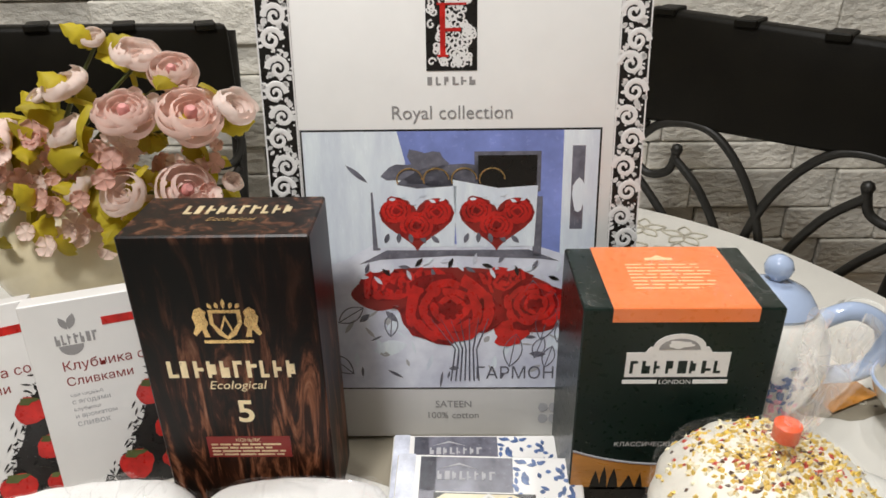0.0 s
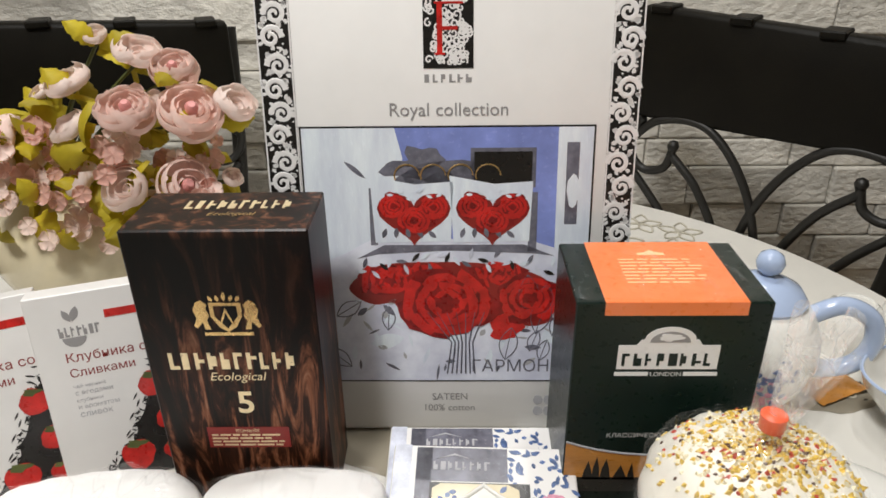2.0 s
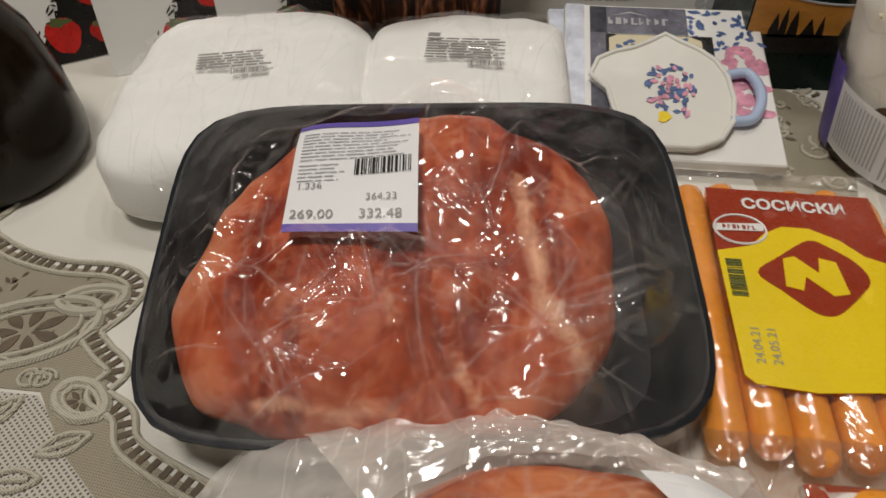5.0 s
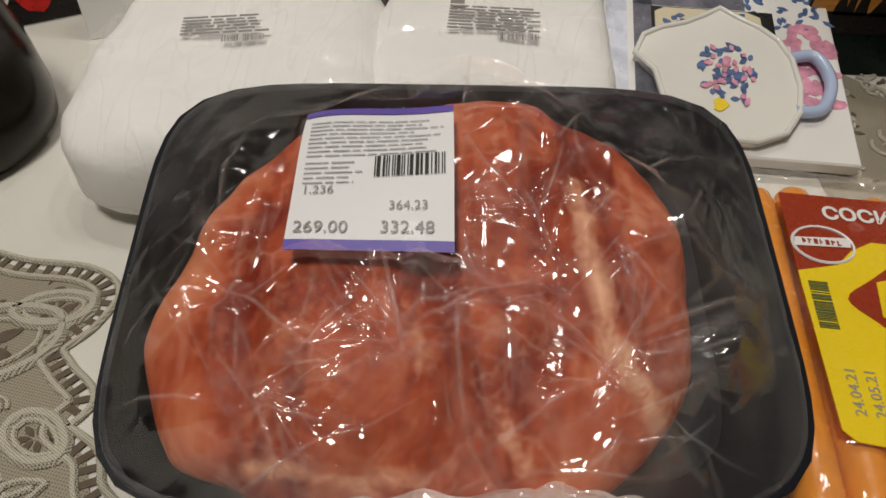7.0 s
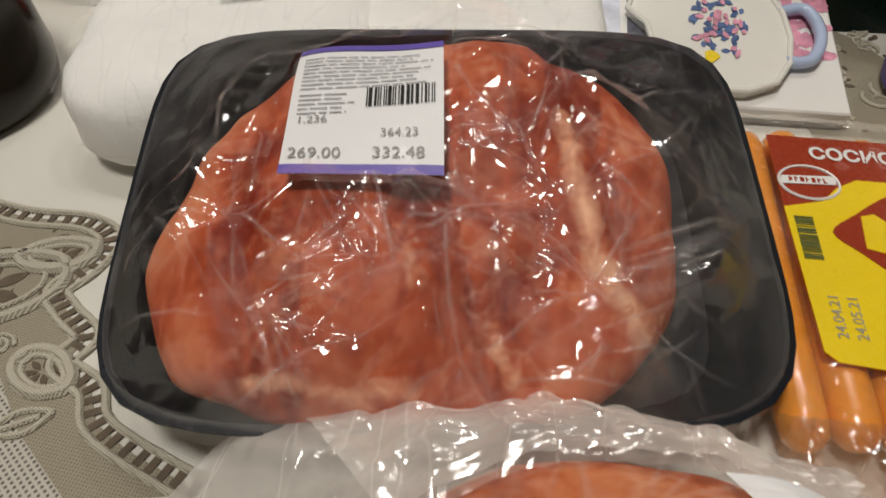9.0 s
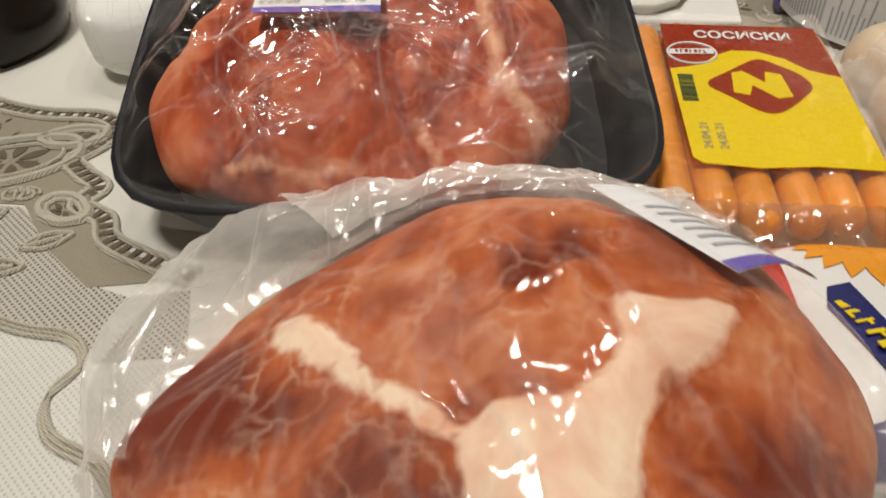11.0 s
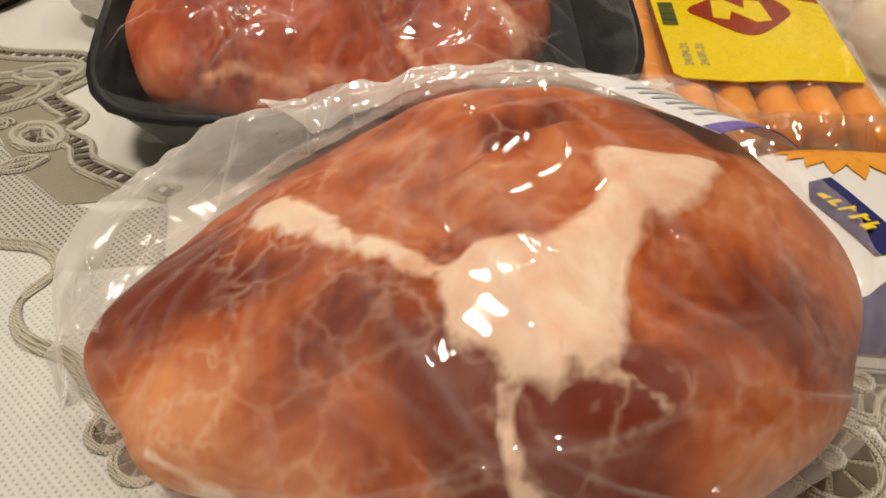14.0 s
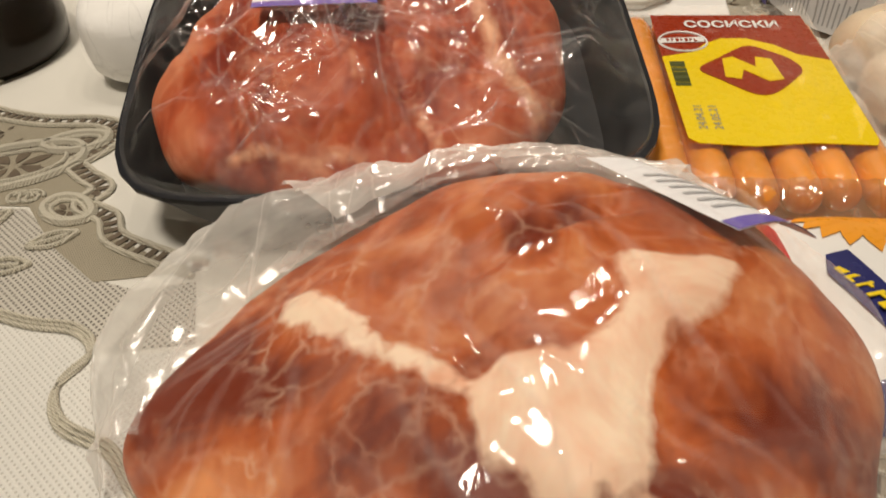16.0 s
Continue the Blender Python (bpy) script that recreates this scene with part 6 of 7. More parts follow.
def tone(c):
    """Paler and darker muscle, with shade and film haze painted into the colour."""
    return 0.04 + sum(k * math.exp(-((c.x - x) ** 2 + (c.y - y) ** 2) / (r * r)) for x, y, r, k in TONES) + 0.05 * noise.noise(c * 60)


body = part("meat", Build().disc(ham_surface(), 170), M["ham"], ham, "dark red lean meat with white fat", True)
with_fat(body, ham_fat)
with_fat(body, tone, "pale")
side = np.linspace(-1, 1, 421)
ds, dt = np.meshgrid(side, side)
dx_, dy_ = ds * np.sqrt(1 - dt * dt / 2), dt * np.sqrt(1 - ds * ds / 2)
wx, wy = HX + 0.145 * dx_, HY + 0.125 * dy_
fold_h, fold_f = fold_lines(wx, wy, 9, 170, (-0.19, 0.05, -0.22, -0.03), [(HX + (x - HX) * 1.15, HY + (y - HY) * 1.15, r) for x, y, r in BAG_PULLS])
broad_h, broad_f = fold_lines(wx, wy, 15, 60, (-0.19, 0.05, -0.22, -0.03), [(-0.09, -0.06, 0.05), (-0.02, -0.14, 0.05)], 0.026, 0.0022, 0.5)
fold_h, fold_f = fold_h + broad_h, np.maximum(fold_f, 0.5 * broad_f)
rough_ = fold_h + 0.0014 + crumple(wx, wy, 4, 0.26, 0.026, 5)
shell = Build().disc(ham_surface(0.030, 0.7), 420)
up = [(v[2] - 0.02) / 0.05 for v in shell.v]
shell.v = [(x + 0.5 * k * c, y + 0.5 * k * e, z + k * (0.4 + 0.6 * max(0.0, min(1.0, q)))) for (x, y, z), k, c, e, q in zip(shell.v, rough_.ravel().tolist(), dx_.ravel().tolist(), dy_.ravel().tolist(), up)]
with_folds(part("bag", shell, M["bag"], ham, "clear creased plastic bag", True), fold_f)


TAIL = [(-169, 0.128), (-150, 0.104), (-54, 0.094), (0, 0.111), (40, 0.112), (70, 0.106), (108, 0.116), (125, 0.137), (141, 0.158), (165, 0.152)]


ham_skin = ham_surface(0.032, 0.7)


def tail(u, v):
    """The empty gathered end of the bag behind the meat."""
    a = radians(36 + 156 * u)
    p0 = Vector(ham_skin((a / math.tau) % 1.0, 0.40 - 0.05 * math.sin(math.pi * u)))
    r1 = ham_r(a, TAIL)
    p2 = Vector((HX + r1 * math.cos(a), HY + r1 * math.sin(a), 0.002))
    p1 = Vector((p2.x * 0.75 + p0.x * 0.25, p2.y * 0.75 + p0.y * 0.25, p0.z * 1.02 + 0.004))
    p = p0 * (1 - v) ** 2 + p1 * 2 * v * (1 - v) + p2 * v * v
    k = math.sin(math.pi * min(1, 0.08 + v * 0.92))
    fold = abs(noise.noise(Vector((u * 7, v * 2.2, 4)))) * 0.008 + abs(noise.noise(Vector((u * 22 + v * 4, v * 4, 6)))) * 0.005
    out = Vector((math.cos(a) * 0.5, math.sin(a) * 0.5, 0.8))
    p = p + out * (fold * k)
    return (p.x, p.y, max(p.z, 0.002))


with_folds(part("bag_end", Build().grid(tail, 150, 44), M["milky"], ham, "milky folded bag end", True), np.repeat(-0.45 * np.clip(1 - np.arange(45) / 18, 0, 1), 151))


def bag_fold(u, v):
    """A second layer of the bag gathered over the back of the meat."""
    p = Vector(tail(0.06 + 0.56 * u, 0.05 + 0.80 * v * (0.85 + 0.15 * math.sin(u * 9))))
    return tuple(p + Vector((0, 0, 0.002 + 0.004 * abs(noise.noise(Vector((u * 5 + v * 6, v * 7, 12)))))))


part("bag_fold", Build().grid(bag_fold, 80, 30), M["milky"], ham, "milky folded bag layer", True)
flapb = Build().grid(lambda u, v: (-0.170 + 0.085 * u, -0.168 - 0.030 * v - 0.012 * u, 0.0025 + 0.003 * abs(noise.noise(Vector((u * 8, v * 3, 2))))), 24, 8)
part("bag_flap", flapb, M["wrap"], ham, "clear loose bag flap", True)
# price label lying along the slope
C = [(-0.042, -0.050, 0.0605), (-0.007, -0.057, 0.0525), (0.025, -0.091, 0.0560), (-0.005, -0.101, 0.0680)]


def lab_pt(u, v, up=0.0):
    p = [Vector(q) for q in C]
    t = (p[0] * (1 - u) + p[1] * u) * (1 - v) + (p[3] * (1 - u) + p[2] * u) * v
    return tuple(t + Vector((0.25, 0.45, 0.85)) * (up + 0.003 + 0.004 * math.sin(math.pi * u)))


stk = part("price_label", Build().grid(lambda u, v: lab_pt(u, v), 10, 10), M["label"], ham, "white price label with violet edge", True)
part("label_edge", Build().grid(lambda u, v: lab_pt(u, 0.90 + 0.1 * v, 0.0004), 10, 2), M["violet"], stk, "", True)
b = Build()
for i in range(6):
    b.grid(lambda u, v: lab_pt(0.15 + 0.7 * u, 0.30 + 0.09 * i + 0.028 * v, 0.0004), 8, 1)
part("label_print", b, M["midgrey"], stk)

# ---- pack with sunflower print ----
fp = thing("seed_pack", "white, red and blue plastic pack with orange petals", "food pack", pose(0.085, -0.077, 0.0, 0, 0, -6))


def puff(x, y, w, l, h):
    return 0.004 + h * max(0, 1 - abs(x / (w / 2)) ** 3) ** 0.5 * max(0, 1 - abs(y / (l / 2)) ** 4) ** 0.5


FW, FL, FH = 0.105, 0.112, 0.020
part("pouch", Build().grid(lambda u, v: ((u - 0.5) * FW, (v - 0.5) * FL, puff((u - 0.5) * FW, (v - 0.5) * FL, FW, FL, FH)), 36, 36).box((-FW / 2, -FL / 2, 0.0), (FW / 2, FL / 2, 0.004), 0.001), M["white_card"], fp, "white glossy pouch", True)


def on_pouch(b, pts, lift=0.0005):
    cx, cy = sum(p[0] for p in pts) / len(pts), sum(p[1] for p in pts) / len(pts)
    fine = []
    for i, p in enumerate(pts):
        q = pts[(i + 1) % len(pts)]
        fine += [(p[0] + (q[0] - p[0]) * t / 5, p[1] + (q[1] - p[1]) * t / 5) for t in range(5)]
    rings = 5
    n = len(fine)
    v = [(cx + (x - cx) * k / rings, cy + (y - cy) * k / rings) for k in range(1, rings + 1) for x, y in fine]
    verts = [(x, y, puff(x, y, FW, FL, FH) + lift) for x, y in v] + [(cx, cy, puff(cx, cy, FW, FL, FH) + lift)]
    faces = [(k * n + i, k * n + (i + 1) % n, (k + 1) * n + (i + 1) % n, (k + 1) * n + i) for k in range(rings - 1) for i in range(n)] + [(len(v), i, (i + 1) % n) for i in range(n)]
    return b.add(verts, faces)


part("red_edge", on_pouch(on_pouch(Build(), [(-0.052, -0.02), (-0.043, -0.02), (-0.046, 0.055), (-0.052, 0.055)]), [(-0.046, 0.049), (0.05, 0.049), (0.05, 0.055), (-0.046, 0.055)]), M["red"], fp)
b = Build()
for k in range(9):
    on_pouch(b, leaf2d(-0.012 + 0.004 * math.cos(3.5 + k * 0.3), 0.052, 0.033 - 0.002 * abs(k - 4), 0.010, 3.45 + k * 0.30, 5), 0.0007 + 0.0001 * (k % 2))
part("petals", b, M["petal_orange"], fp, "orange sunflower petals")
part("blue_wave", on_pouch(Build(), [(-0.052, -0.055), (0.05, -0.055), (0.05, -0.030), (0.01, -0.036), (-0.018, -0.030), (-0.030, -0.040), (-0.052, -0.046)]), M["navy"], fp)
part("badge", on_pouch(Build(), [(-0.034, 0.018), (-0.026, 0.020), (-0.014, -0.012), (-0.016, -0.022), (-0.024, -0.024), (-0.036, 0.008)], 0.0012), M["navy"], fp)
part("badge_mark", blocks(Build(), 5, -0.014, 0.014, -0.0035, 0.0035, pose(-0.0255, -0.002, 0.0245, 0, -8, -70), 6), M["yellow_print"], fp)

# ---- dark jar ----
jar = thing("glass_jar", "dark preserve jar with a white lid on the cloth", "jar", pose(-0.424, 0.186, 0.0))
part("glass", Build().lathe([(0.0, 0.0), (0.058, 0.0), (0.064, 0.006), (0.066, 0.02), (0.063, 0.05), (0.055, 0.085), (0.043, 0.105), (0.036, 0.112), (0.036, 0.122), (0.0, 0.122)], 56), M["glass_dark"], jar, "dark brown full glass", True)
part("lid", Build().lathe([(0.0, 0.119), (0.0385, 0.119), (0.040, 0.121), (0.040, 0.134), (0.037, 0.137), (0.0, 0.137)], 56), M["white_card"], jar, "white screw lid", True)
part("lid_print", Build().lathe([(0.0, 0.1371), (0.022, 0.1371), (0.022, 0.1374), (0.0, 0.1374)], 32), M["maroon"], jar)

# ---- iced cake in film ----
cake = thing("easter_cake", "iced cake with sprinkles wrapped in clear film", "cake", pose(0.184, 0.232, 0.0))
part("crumb", Build().lathe([(0.0, 0.001), (0.047, 0.001), (0.050, 0.006), (0.054, 0.05), (0.057, 0.085), (0.0, 0.088)], 56), M["crust"], cake, "brown baked cake side", True)


def icing(u, v):
    a = u * math.tau
    drip = 0.047 + 0.012 * math.sin(a * 1 + 2.2) + 0.008 * math.sin(5 * a + 1) + 0.005 * math.sin(9 * a)
    off = math.degrees(math.atan2(math.sin(a), math.cos(a))) + 68
    drip += 0.026 * math.exp(-(off / 25) ** 4)
    ph = v * math.pi / 2
    if v < 0.7:
        ph = v / 0.7 * math.pi / 2
        r, z = 0.066 * math.sin(ph) ** 0.9, 0.098 + 0.048 * math.cos(ph)
    else:
        t = (v - 0.7) / 0.3
        r, z = 0.066 - 0.009 * t, 0.098 - (0.098 - drip) * t
    k = noise.noise(Vector((math.cos(a) * 2 * r * 30, math.sin(a) * 2 * r * 30, z * 40))) * 0.0022
    return ((r + k) * math.cos(a), (r + k) * math.sin(a), z + k)


part("icing", Build().grid(icing, 84, 46, None, True), M["glaze"], cake, "white sugar icing with drips", True)
rng = random.Random(4)
sets = [Build() for _ in range(4)]
for k in range(1350):
    u, v = rng.random(), abs(rng.gauss(0.0, 0.36)) * 0.7
    if v > 0.72:
        continue
    p = Vector(icing(u, max(v, 0.01)))
    s = rng.uniform(0.0011, 0.0023)
    mm = Matrix.Translation(p) @ pose(0, 0, 0, rng.uniform(0, 360), rng.uniform(0, 360), 0) @ Matrix.Diagonal((s * rng.uniform(1, 1.9), s, s * 0.8, 1))
    sets[rng.choice((0, 0, 0, 0, 2, 2, 2, 2, 1, 0, 3, 0))].add([(1, 0, 0), (-1, 0, 0), (0, 1, 0), (0, -1, 0), (0, 0, 1), (0, 0, -1)], [(0, 2, 4), (2, 1, 4), (1, 3, 4), (3, 0, 4), (2, 0, 5), (1, 2, 5), (3, 1, 5), (0, 3, 5)], mm)
for b, q in zip(sets, ("sprinkle", "sprinkle_dark", "sprinkle_white", "sprinkle_red")):
    tagged(part("sprinkles", b, M[q], cake), kind="stuff")


def cake_film(u, v):
    a = u * math.tau
    if v < 0.4:
        t = v / 0.4
        r, z = 0.053 + 0.0155 * math.sin(t * math.pi / 2), 0.001 + 0.097 * t
    elif v < 0.76:
        ph = (v - 0.4) / 0.36 * math.pi / 2 * 0.84
        r, z = 0.0685 * math.cos(ph) ** 0.9, 0.098 + 0.053 * math.sin(ph)
    elif v < 0.86:
        t = (v - 0.76) / 0.10
        r, z = 0.0193 - 0.0133 * math.sin(t * math.pi / 2), 0.1493 + 0.014 * t
    else:
        t = (v - 0.86) / 0.14
        r, z = 0.006 + 0.012 * t ** 0.8, 0.1633 + 0.060 * t
    fold = abs(noise.noise(Vector((math.cos(a) * 2.4, math.sin(a) * 2.4, z * 7)))) * (0.0025 if v < 0.5 else 0.009)
    lean = 0.020 * max(0, (z - 0.171) / 0.066)
    return ((r + fold) * math.cos(a) + lean, (r + fold) * math.sin(a), z)


part("film", Build().grid(cake_film, 90, 70, None, True), M["wrap"], cake, "clear gathered cellophane", True)
def tuft(u, v):
    a = u * math.tau
    f = 1 + 0.35 * math.sin(7 * a + 3 * v) * v + 0.5 * noise.noise(Vector((math.cos(a) * 3, math.sin(a) * 3, v * 2))) * v
    r = (0.005 + 0.009 * v ** 0.7) * f
    return (r * math.cos(a) + 0.012 * v + 0.003, r * 0.7 * math.sin(a), 0.168 + 0.062 * v + 0.010 * math.sin(3 * a + 1) * v)


part("film_tuft", Build().grid(tuft, 60, 18, None, True), M["tuft"], cake, "gathered end of the cellophane", True)
part("tie", Build().lathe([(0.0066, 0.160), (0.0070, 0.1605), (0.0074, 0.170), (0.0062, 0.171)], 24), M["tie"], cake, "bright red tie", True)


def wrap_band(z0, z1, a0, a1, r0, r1, k=24):
    """A strip of paper round the cake, sagging towards one end."""
    def fn(u, v):
        a, r, z = a0 + (a1 - a0) * u, r0 + (r1 - r0) * v, z0 + (z1 - z0) * v
        return (r * math.cos(a), r * math.sin(a), max(0.001, z - 0.010 * max(0.0, (math.degrees(a) + 178) / 72)))
    return Build().grid(fn, k, 4)


lb = part("label", wrap_band(0.012, 0.056, radians(-176), radians(-104), 0.0590, 0.0645), M["label"], cake, "white barcode label", True)
part("label_navy", wrap_band(0.006, 0.064, radians(-204), radians(-176), 0.0580, 0.0655), M["violet"], cake, "blue label edge", True)
b = Build()
for i in range(14):
    a = radians(-171 + i * 2.4)
    q = wrap_band(0.018, 0.052, a, a + radians(0.8), 0.0602, 0.0646, 2)
    b.add(q.v, q.f)
for i in range(9):
    a = radians(-134 + i * 2.9)
    q = wrap_band(0.016, 0.034 + 0.012 * (i % 2), a, a + radians(0.9), 0.0600, 0.0638, 2)
    b.add(q.v, q.f)
part("label_print", b, M["midgrey"], lb)

# ---- teapot, cups, bowl, spoon ----
pot = thing("teapot", "white porcelain teapot with pale blue lid and handle", "teapot", pose(0.283, 0.47, 0.0))
part("body", Build().lathe([(0.0, 0.0), (0.036, 0.0), (0.038, 0.004), (0.050, 0.025), (0.057, 0.05), (0.055, 0.075), (0.045, 0.096), (0.034, 0.106), (0.0, 0.106)], 56), M["porcelain"], pot, smooth=True)
lid = part("lid", Build().lathe([(0.0, 0.103), (0.036, 0.103), (0.0375, 0.107), (0.030, 0.118), (0.015, 0.126), (0.006, 0.129), (0.0, 0.129)], 48), M["blue_glaze"], pot, "pale blue lid", True)
part("knob", Build().lathe([(0.004, 0.126), (0.006, 0.130), (0.011, 0.135), (0.0125, 0.141), (0.010, 0.148), (0.004, 0.152), (0.0, 0.1525)], 28), M["blue_glaze"], lid, smooth=True)
part("handle", Build().tube(spline([(0.042, -0.005, 0.088), (0.068, -0.010, 0.102), (0.094, -0.014, 0.090), (0.100, -0.015, 0.064), (0.086, -0.013, 0.040), (0.050, -0.006, 0.030)], 8), 0.0085, 14), M["blue_glaze"], pot, "pale blue handle", True)
part("spout", Build().tube(spline([(-0.045, 0.0, 0.035), (-0.07, 0.0, 0.06), (-0.082, 0.0, 0.095)], 8), [0.014 - 0.0004 * i for i in range(17)], 14), M["porcelain"], pot, smooth=True)


def decal(name, q, parent, r, zc, a0, seed, count=26, spread=0.020):
    b, rg = Build(), random.Random(seed)
    for k in range(count):
        a, z = a0 + rg.gauss(0, spread / r * 0.5), zc + rg.gauss(0, spread * 0.45)
        mm = pose(r * math.cos(a), r * math.sin(a), z, 90, 0, math.degrees(a) + 90)
        b.flat(leaf2d(0, 0, rg.uniform(0.005, 0.010), 0.004, rg.uniform(0, 6.28), 4), 0.0003, mm, 0.0)
    return part(name, b, M[q], parent)


decal("flower_print", "blue_print", pot, 0.0572, 0.052, radians(-95), 1)
decal("flower_print", "pink_print", pot, 0.0570, 0.040, radians(-105), 2)


def oval_dish(m, rx, ry, h, label):
    """A low oval dish on small ball feet."""
    ob = thing("serving_dish", label, "dish", m)
    wide = Matrix.Diagonal((1, ry / rx, 1, 1))
    part("body", Build().lathe([(0.0, 0.012), (rx * 0.62, 0.012), (rx * 0.80, 0.020), (rx * 0.95, h * 0.75), (rx, h), (rx * 0.97, h), (rx * 0.91, h * 0.72), (rx * 0.75, 0.026), (0.0, 0.020)], 72, wide), M["porcelain"], ob, smooth=True)
    part("rim_line", Build().tube([(rx * 0.985 * math.cos(i * math.tau / 64), ry * 0.985 * math.sin(i * math.tau / 64), h) for i in range(64)], 0.0016, 6, True), M["blue_glaze"], ob, "pale blue rim line", True)
    for a in (-140, -95, -50, 40, 140):
        part("foot", Build().lathe([(0.001, 0.0), (0.008, 0.002), (0.011, 0.009), (0.009, 0.017), (0.001, 0.021)], 20, pose(rx * 0.72 * math.cos(radians(a)), ry * 0.72 * math.sin(radians(a)), 0)), M["blue_glaze"], ob, "pale blue ball foot", True)
    for k in range(4):
        for q, n_, sp_ in (("blue_print", 20, 0.016), ("pink_print", 11, 0.012)):
            d = decal("flower_print", q, ob, rx * 0.945, h * 0.62, radians(-142 + 30 * k + (9 if q == "pink_print" else 0)), 3 + k + n_, n_, sp_)
            d.data.transform(wide)
    return ob


def turned_cup(m, r, h, label):
    ob = thing("cup", label, "cup", m, "turned cups")
    part("body", Build().lathe([(r, 0.0), (r * 1.02, 0.003), (r * 0.96, h * 0.5), (r * 0.80, h * 0.90), (r * 0.62, h * 0.965), (r * 0.60, h), (r * 0.54, h), (r * 0.52, h * 0.975), (0.0, h * 0.97)], 48), M["porcelain"], ob, smooth=True)
    return ob


oval_dish(pose(0.470, 0.405, 0.0, 0, 0, -8), 0.112, 0.066, 0.056, "white porcelain oval dish with flower band on blue feet")
turned_cup(pose(0.418, 0.545, 0.0), 0.032, 0.055, "small plain white porcelain cup standing upside down")
turned_cup(pose(0.482, 0.545, 0.0), 0.034, 0.058, "small plain white porcelain cup standing upside down")
sp = thing("serving_spoon", "white plastic spoon handle lying by the dish", "spoon", pose(0, 0, 0))
flat_ = Matrix.Diagonal((1, 1, 0.55, 1))
part("handle", Build().tube(spline([(0.250, 0.345, 0.050), (0.30, 0.318, 0.054), (0.36, 0.285, 0.046), (0.45, 0.245, 0.036)], 10), [0.029 - 0.00045 * i for i in range(31)], 20, False, flat_), M["porcelain"], sp, smooth=True)
part("scoop", Build().lathe([(0.0, 0.0), (0.030, 0.004), (0.044, 0.020), (0.041, 0.020), (0.024, 0.008), (0.0, 0.006)], 36, pose(0.250, 0.348, 0.0)), M["porcelain"], sp, smooth=True)
np_ = thing("napkin", "folded ochre paper napkin beside the teapot", "napkin", pose(0.365, 0.475, 0.001, 0, 0, 25))
part("sheet", Build().grid(lambda u, v: ((u - 0.5) * 0.06, (v - 0.5) * 0.045, 0.003 + 0.004 * abs(noise.noise(Vector((u * 4, v * 4, 1))))), 14, 10), M["dusk"], np_, smooth=True)

# ---- bag of pale pieces ----
db = thing("bag_of_dumplings", "clear plastic bag of pale pieces with blue label", "food bag", pose(0.205, 0.095, 0.0))
rng = random.Random(14)
for k, (x, y, z, r) in enumerate(((-0.052, -0.020, 0.022, 0.030), (-0.050, 0.030, 0.022, 0.028), (-0.015, 0.005, 0.030, 0.034), (0.000, -0.045, 0.024, 0.030), (0.005, 0.048, 0.026, 0.030), (0.038, -0.005, 0.026, 0.032), (-0.030, -0.062, 0.022, 0.028), (0.045, 0.042, 0.022, 0.028), (0.040, -0.055, 0.022, 0.028))):
    part("piece", Build().grid(lump(x, y, r, r * 0.85, r * 1.5, max(0.001, z - r * 0.75), 20 + k, 2.2, 0.004, tuck=0.95), 30, 18, None, True), M["pale_meat"], db, smooth=True)


def bag_shell(u, v):
    a, ph = u * math.tau, v * math.pi * 0.5
    q = math.sin(ph) ** 0.8 if v > 0 else 0
    k = abs(noise.noise(Vector((math.cos(a) * 3.0, math.sin(a) * 3.0, v * 5)))) * 0.016
    r = 1 + 0.10 * math.sin(2 * a + 0.5)
    return ((0.088 * r + k) * q * math.cos(a), (0.098 * r + k) * q * math.sin(a), 0.003 + 0.050 * math.cos(ph) + k * (1 - v))


part("bag", Build().grid(bag_shell, 80, 36, None, True), M["milky"], db, "milky clear plastic bag", True)
LQ = pose(0.002, -0.046, 0.0570, 20, -2, 4)
lbq = part("label", Build().rect(-0.030, -0.048, 0.040, 0.014, 0.0006, LQ), M["label"], db, "white and blue label")
part("label_head", Build().rect(-0.030, -0.004, 0.040, 0.014, 0.0003, LQ, 0.0006), M["blue_print"], lbq)
part("label_mark", blocks(Build(), 5, -0.012, 0.012, 0.002, 0.009, LQ @ Matrix.Translation((0, 0, 0.0008)), 2), M["gold"], lbq)
part("label_print", lines(Build(), -0.026, 0.036, -0.010, 0.005, 7, LQ @ Matrix.Translation((0, 0, 0.0006)), 2, 0.3), M["midgrey"], lbq)

# ---- vase and artificial flowers ----
VX, VY = -0.440, 0.640
vase = thing("vase", "round cream ceramic vase holding flowers", "vase", pose(VX, VY, 0.0))
part("body", Build().lathe([(0.0, 0.0), (0.040, 0.0), (0.044, 0.004), (0.064, 0.03), (0.078, 0.065), (0.080, 0.09), (0.072, 0.118), (0.054, 0.140), (0.044, 0.150), (0.047, 0.158), (0.043, 0.158), (0.040, 0.148), (0.05, 0.135), (0.0, 0.12)], 60), M["cream"], vase, smooth=True)
part("rim", Build().tube([(0.0455 * math.cos(i * math.tau / 40), 0.0455 * math.sin(i * math.tau / 40), 0.158) for i in range(40)], 0.003, 8, True), M["cream"], vase, "rolled cream rim", True)
fl = thing("artificial_flowers", "bouquet of pale pink artificial roses with green leaves in the vase", "flowers", pose(VX, VY, 0.13))


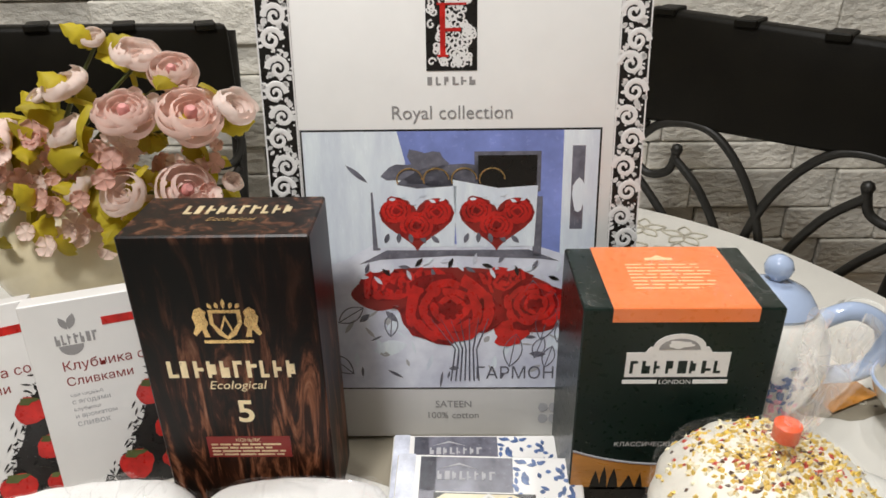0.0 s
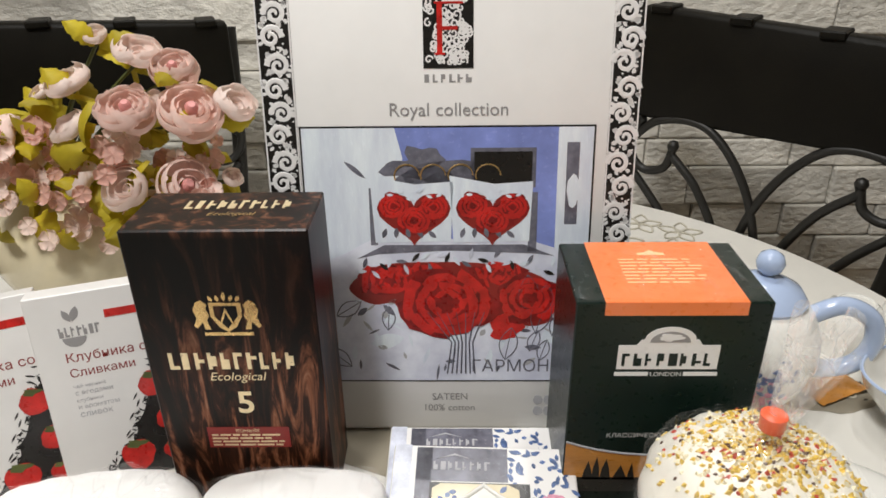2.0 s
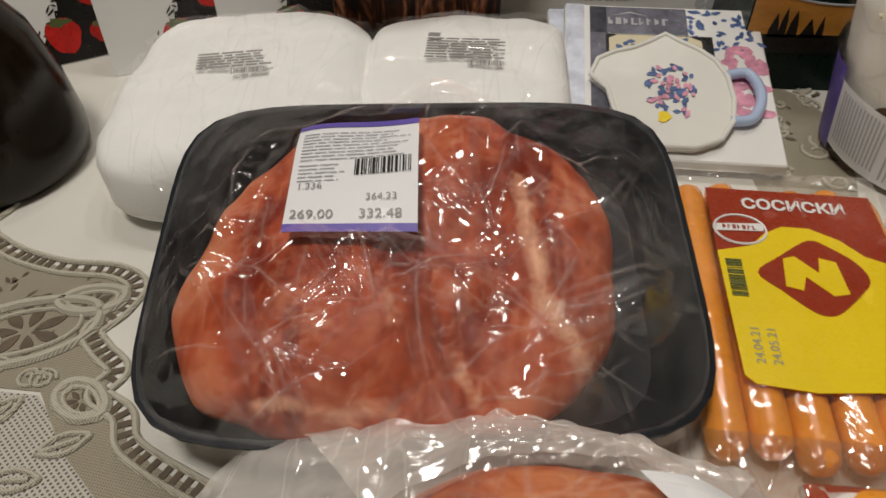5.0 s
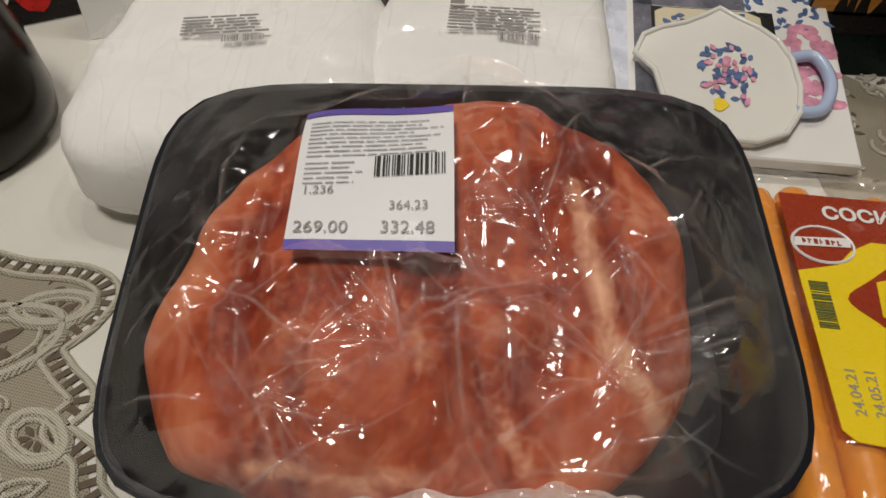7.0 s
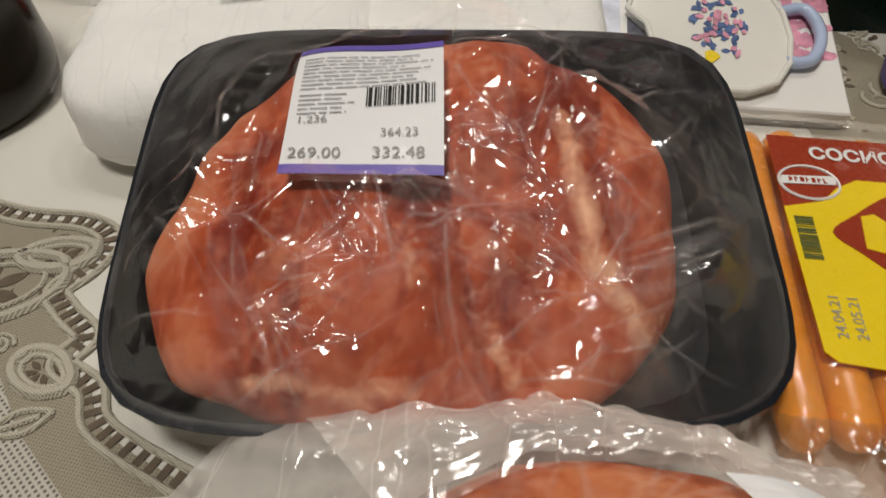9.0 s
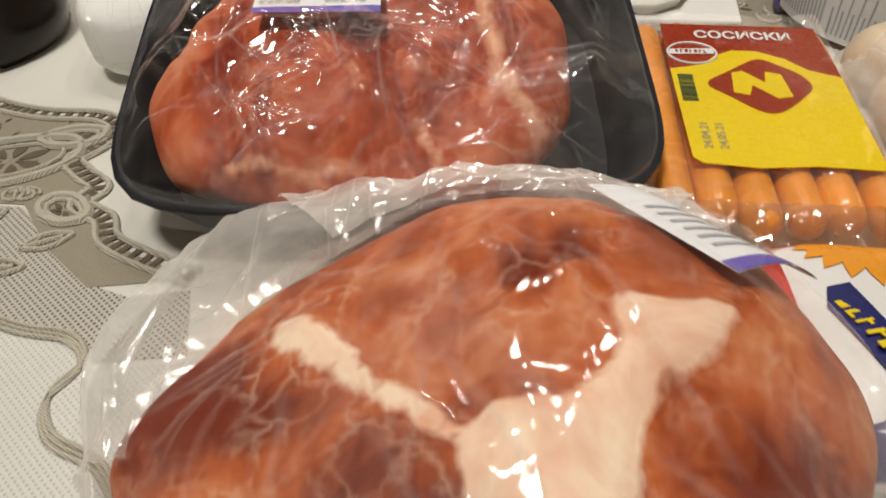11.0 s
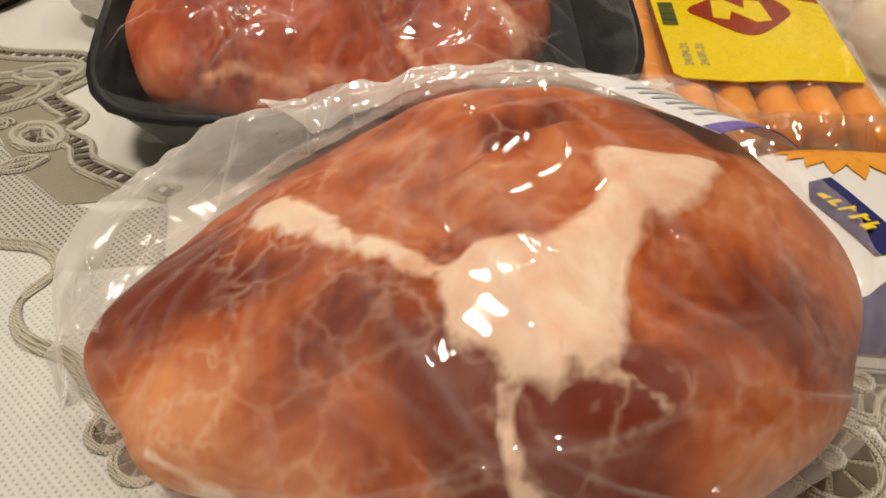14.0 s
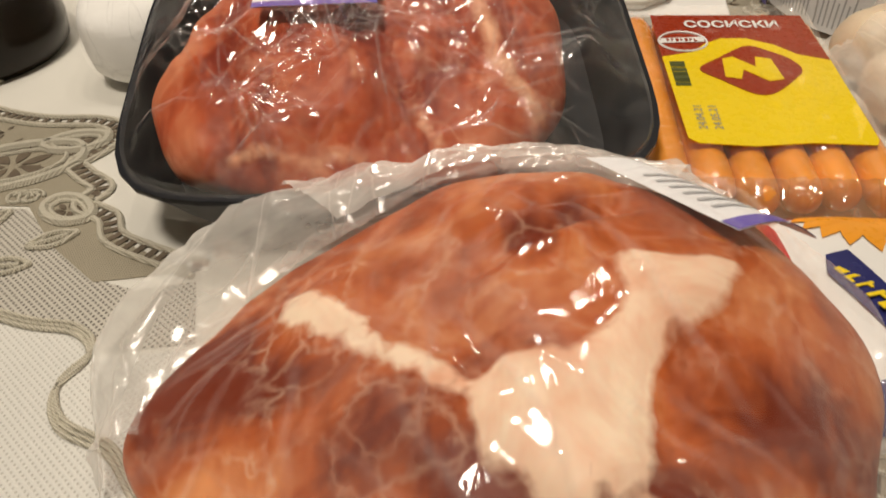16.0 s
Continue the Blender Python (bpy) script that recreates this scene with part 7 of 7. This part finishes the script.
def petal_cup(b, m, r, curl, width, seed):
    def fn(u, v):
        a = (u - 0.5) * width
        rr = r * (math.sin(v * 2.35) ** 0.8 if v > 0 else 0.02) * (1 + 0.03 * math.sin(u * 9 + seed))
        z = r * (v * 1.35 - 0.25 * v * v) + r * 0.03 * math.sin(u * 7 + seed)
        return (rr * math.cos(a) * curl, rr * math.sin(a) * curl, z)
    return b.grid(fn, 7, 6, m)


def bloom_mesh(name, r, q, opened, seed):
    b, rg = Build(), random.Random(seed)
    for ring, (k, s, tilt) in enumerate(((3, 0.40, 4), (3, 0.62, 8), (4, 0.84, 14), (5, 1.0, 30), (5, 1.08, 62))):
        if ring > opened:
            break
        for i in range(k):
            mm = pose(0, 0, 0, 0, 0, i * 360 / k + ring * 27 + rg.uniform(-10, 10)) @ pose(0, 0, 0, rg.uniform(-9, 9), tilt * rg.uniform(0.4, 0.8), 0)
            petal_cup(b, mm, r * s * rg.uniform(0.88, 1.1), 0.72 + 0.07 * ring, rg.uniform(2.0, 2.6), seed + i + ring)
    return b.mesh(name, M[q], True)


blooms = [bloom_mesh("bloom_open", 0.030, "petal", 4, 1), bloom_mesh("bloom_round", 0.027, "petal_pale", 3, 2), bloom_mesh("bloom_bud", 0.022, "petal_pale", 2, 3)]
core = Build().lathe([(0.0, 0.010), (0.008, 0.012), (0.009, 0.022), (0.005, 0.028), (0.0, 0.028)], 14).mesh("bloom_core", M["petal_core"], True)
leafb = Build().grid(lambda u, v: (0.058 * v, (u - 0.5) * 0.036 * math.sin(math.pi * min(1, 0.06 + v * 0.94)) ** 0.8 * (1 + 0.14 * math.sin(v * 26)), 0.010 * math.sin(v * 3) - 0.10 * (u - 0.5) ** 2 * 0.3), 6, 12).mesh("leaf_blade", M["leafgreen"], True)
small = Build()
for i in range(5):
    petal_cup(small, pose(0, 0, 0, 0, 0, i * 72) @ pose(0, 0, 0, 0, 45, 0), 0.009, 0.9, 1.5, i)
small = small.mesh("blossom_small", M["petal_dusty"], True)
small_p = small.copy()
small_p.materials.clear()
small_p.materials.append(M["petal"])


def place(name, me, pos, d, turn=0, size=1.0, label=""):
    q = Vector(d).to_track_quat("Z", "Y").to_matrix().to_4x4()
    ob = part(name, me, None, fl, label)
    ob.matrix_local = Matrix.Translation(pos) @ q @ pose(0, 0, 0, 0, 0, turn) @ Matrix.Scale(size, 4)
    return ob


def stem(p, r=0.0018):
    part("stem", Build().tube(spline([(p[0] * 0.08, p[1] * 0.08, 0.0), (p[0] * 0.4, p[1] * 0.35, p[2] * 0.55), p], 6), r, 6), M["stem"], fl, smooth=True)


rng = random.Random(21)
HEADS = [(0.103, -0.04, 0.182, 2, 1.0), (0.144, -0.05, 0.167, 1, 1.0), (0.180, -0.06, 0.157, 0, 0.9), (0.081, -0.06, 0.141, 1, 1.0), (0.142, -0.09, 0.125, 0, 1.1), (0.201, -0.09, 0.124, 0, 1.2), (0.232, -0.07, 0.124, 1, 0.95), (0.079, -0.07, 0.102, 1, 0.9), (0.133, -0.10, 0.053, 1, 1.05), (0.186, -0.10, 0.056, 0, 1.15), (0.221, -0.07, 0.052, 2, 0.9), (0.039, -0.04, 0.130, 2, 0.8), (-0.005, -0.04, 0.090, 0, 0.9), (-0.008, -0.05, 0.052, 1, 0.9), (0.079, -0.07, 0.050, 1, 0.9)]
for x, y, z, k, s in HEADS:
    p, d = (x, y, z), Vector(((x - 0.12) * 0.9 + 0.04 * math.sin(x * 310), -0.07 + 0.03 * math.sin(x * 90), z * 0.5 + 0.06))
    stem(p)
    place("bloom", blooms[k], p, d, rng.uniform(0, 360), s * (0.62 if k == 0 else 0.72))
    if k == 0:
        place("bloom_heart", core, p, d, 0, s * 0.57, "deep rose flower centre")
    for i in range(3):
        dd = Vector((rng.uniform(-1, 1), rng.uniform(-1, 0.2), rng.uniform(-0.4, 0.3)))
        place("leaf", leafb, Vector(p) - d.normalized() * rng.uniform(0.0, 0.03), d.normalized().cross(dd) + Vector((0, -0.4, 0.2)), rng.uniform(0, 360), rng.uniform(0.40, 0.70))
for k in range(52):
    p = Vector((rng.uniform(-0.04, 0.21), rng.uniform(-0.10, 0.0), rng.uniform(0.0, 0.11)))
    place("leaf", leafb, p, Vector((rng.uniform(-1, 1), rng.uniform(-1, 0), rng.uniform(-0.3, 1))), rng.uniform(0, 360), rng.uniform(0.55, 1.15))
for k in range(36):
    c = Vector((rng.uniform(-0.03, 0.20), rng.uniform(-0.10, -0.04), rng.uniform(-0.01, 0.115)))
    for i in range(4):
        place("blossom", small if k % 2 else small_p, c + Vector((rng.gauss(0, 0.012), rng.gauss(0, 0.008), rng.gauss(0, 0.012))), (rng.uniform(-0.6, 0.6), -1, rng.uniform(0, 0.8)), rng.uniform(0, 360), rng.uniform(0.6, 1.1))

# ---- stones of the wall, last ----
stones = []
for lx in (0.13, 0.18, 0.23, 0.28, 0.34):
    for hz in (0.056, 0.068, 0.080):
        b = Build().box((0, -0.022, 0), (lx - 0.002, 0.004, hz - 0.002), 0.004)
        stones.append((lx, hz, b.mesh("stone_strip", M["stone"], False)))
rng = random.Random(17)
z = -0.35
while z < 0.80:
    hz = rng.choice((0.056, 0.068, 0.080))
    fit_ = [s for s in stones if s[1] == hz]
    x = -1.25 - rng.uniform(0, 0.2)
    while x < 1.45:
        lx, _, me = rng.choice(fit_)
        ob = part("stone", me, None, wall)
        ob.location = (x, 1.24 + rng.uniform(-0.010, 0.008), z)
        ob.rotation_euler = (rng.uniform(-0.03, 0.03), 0, rng.uniform(-0.012, 0.012))
        x += lx
    z += hz
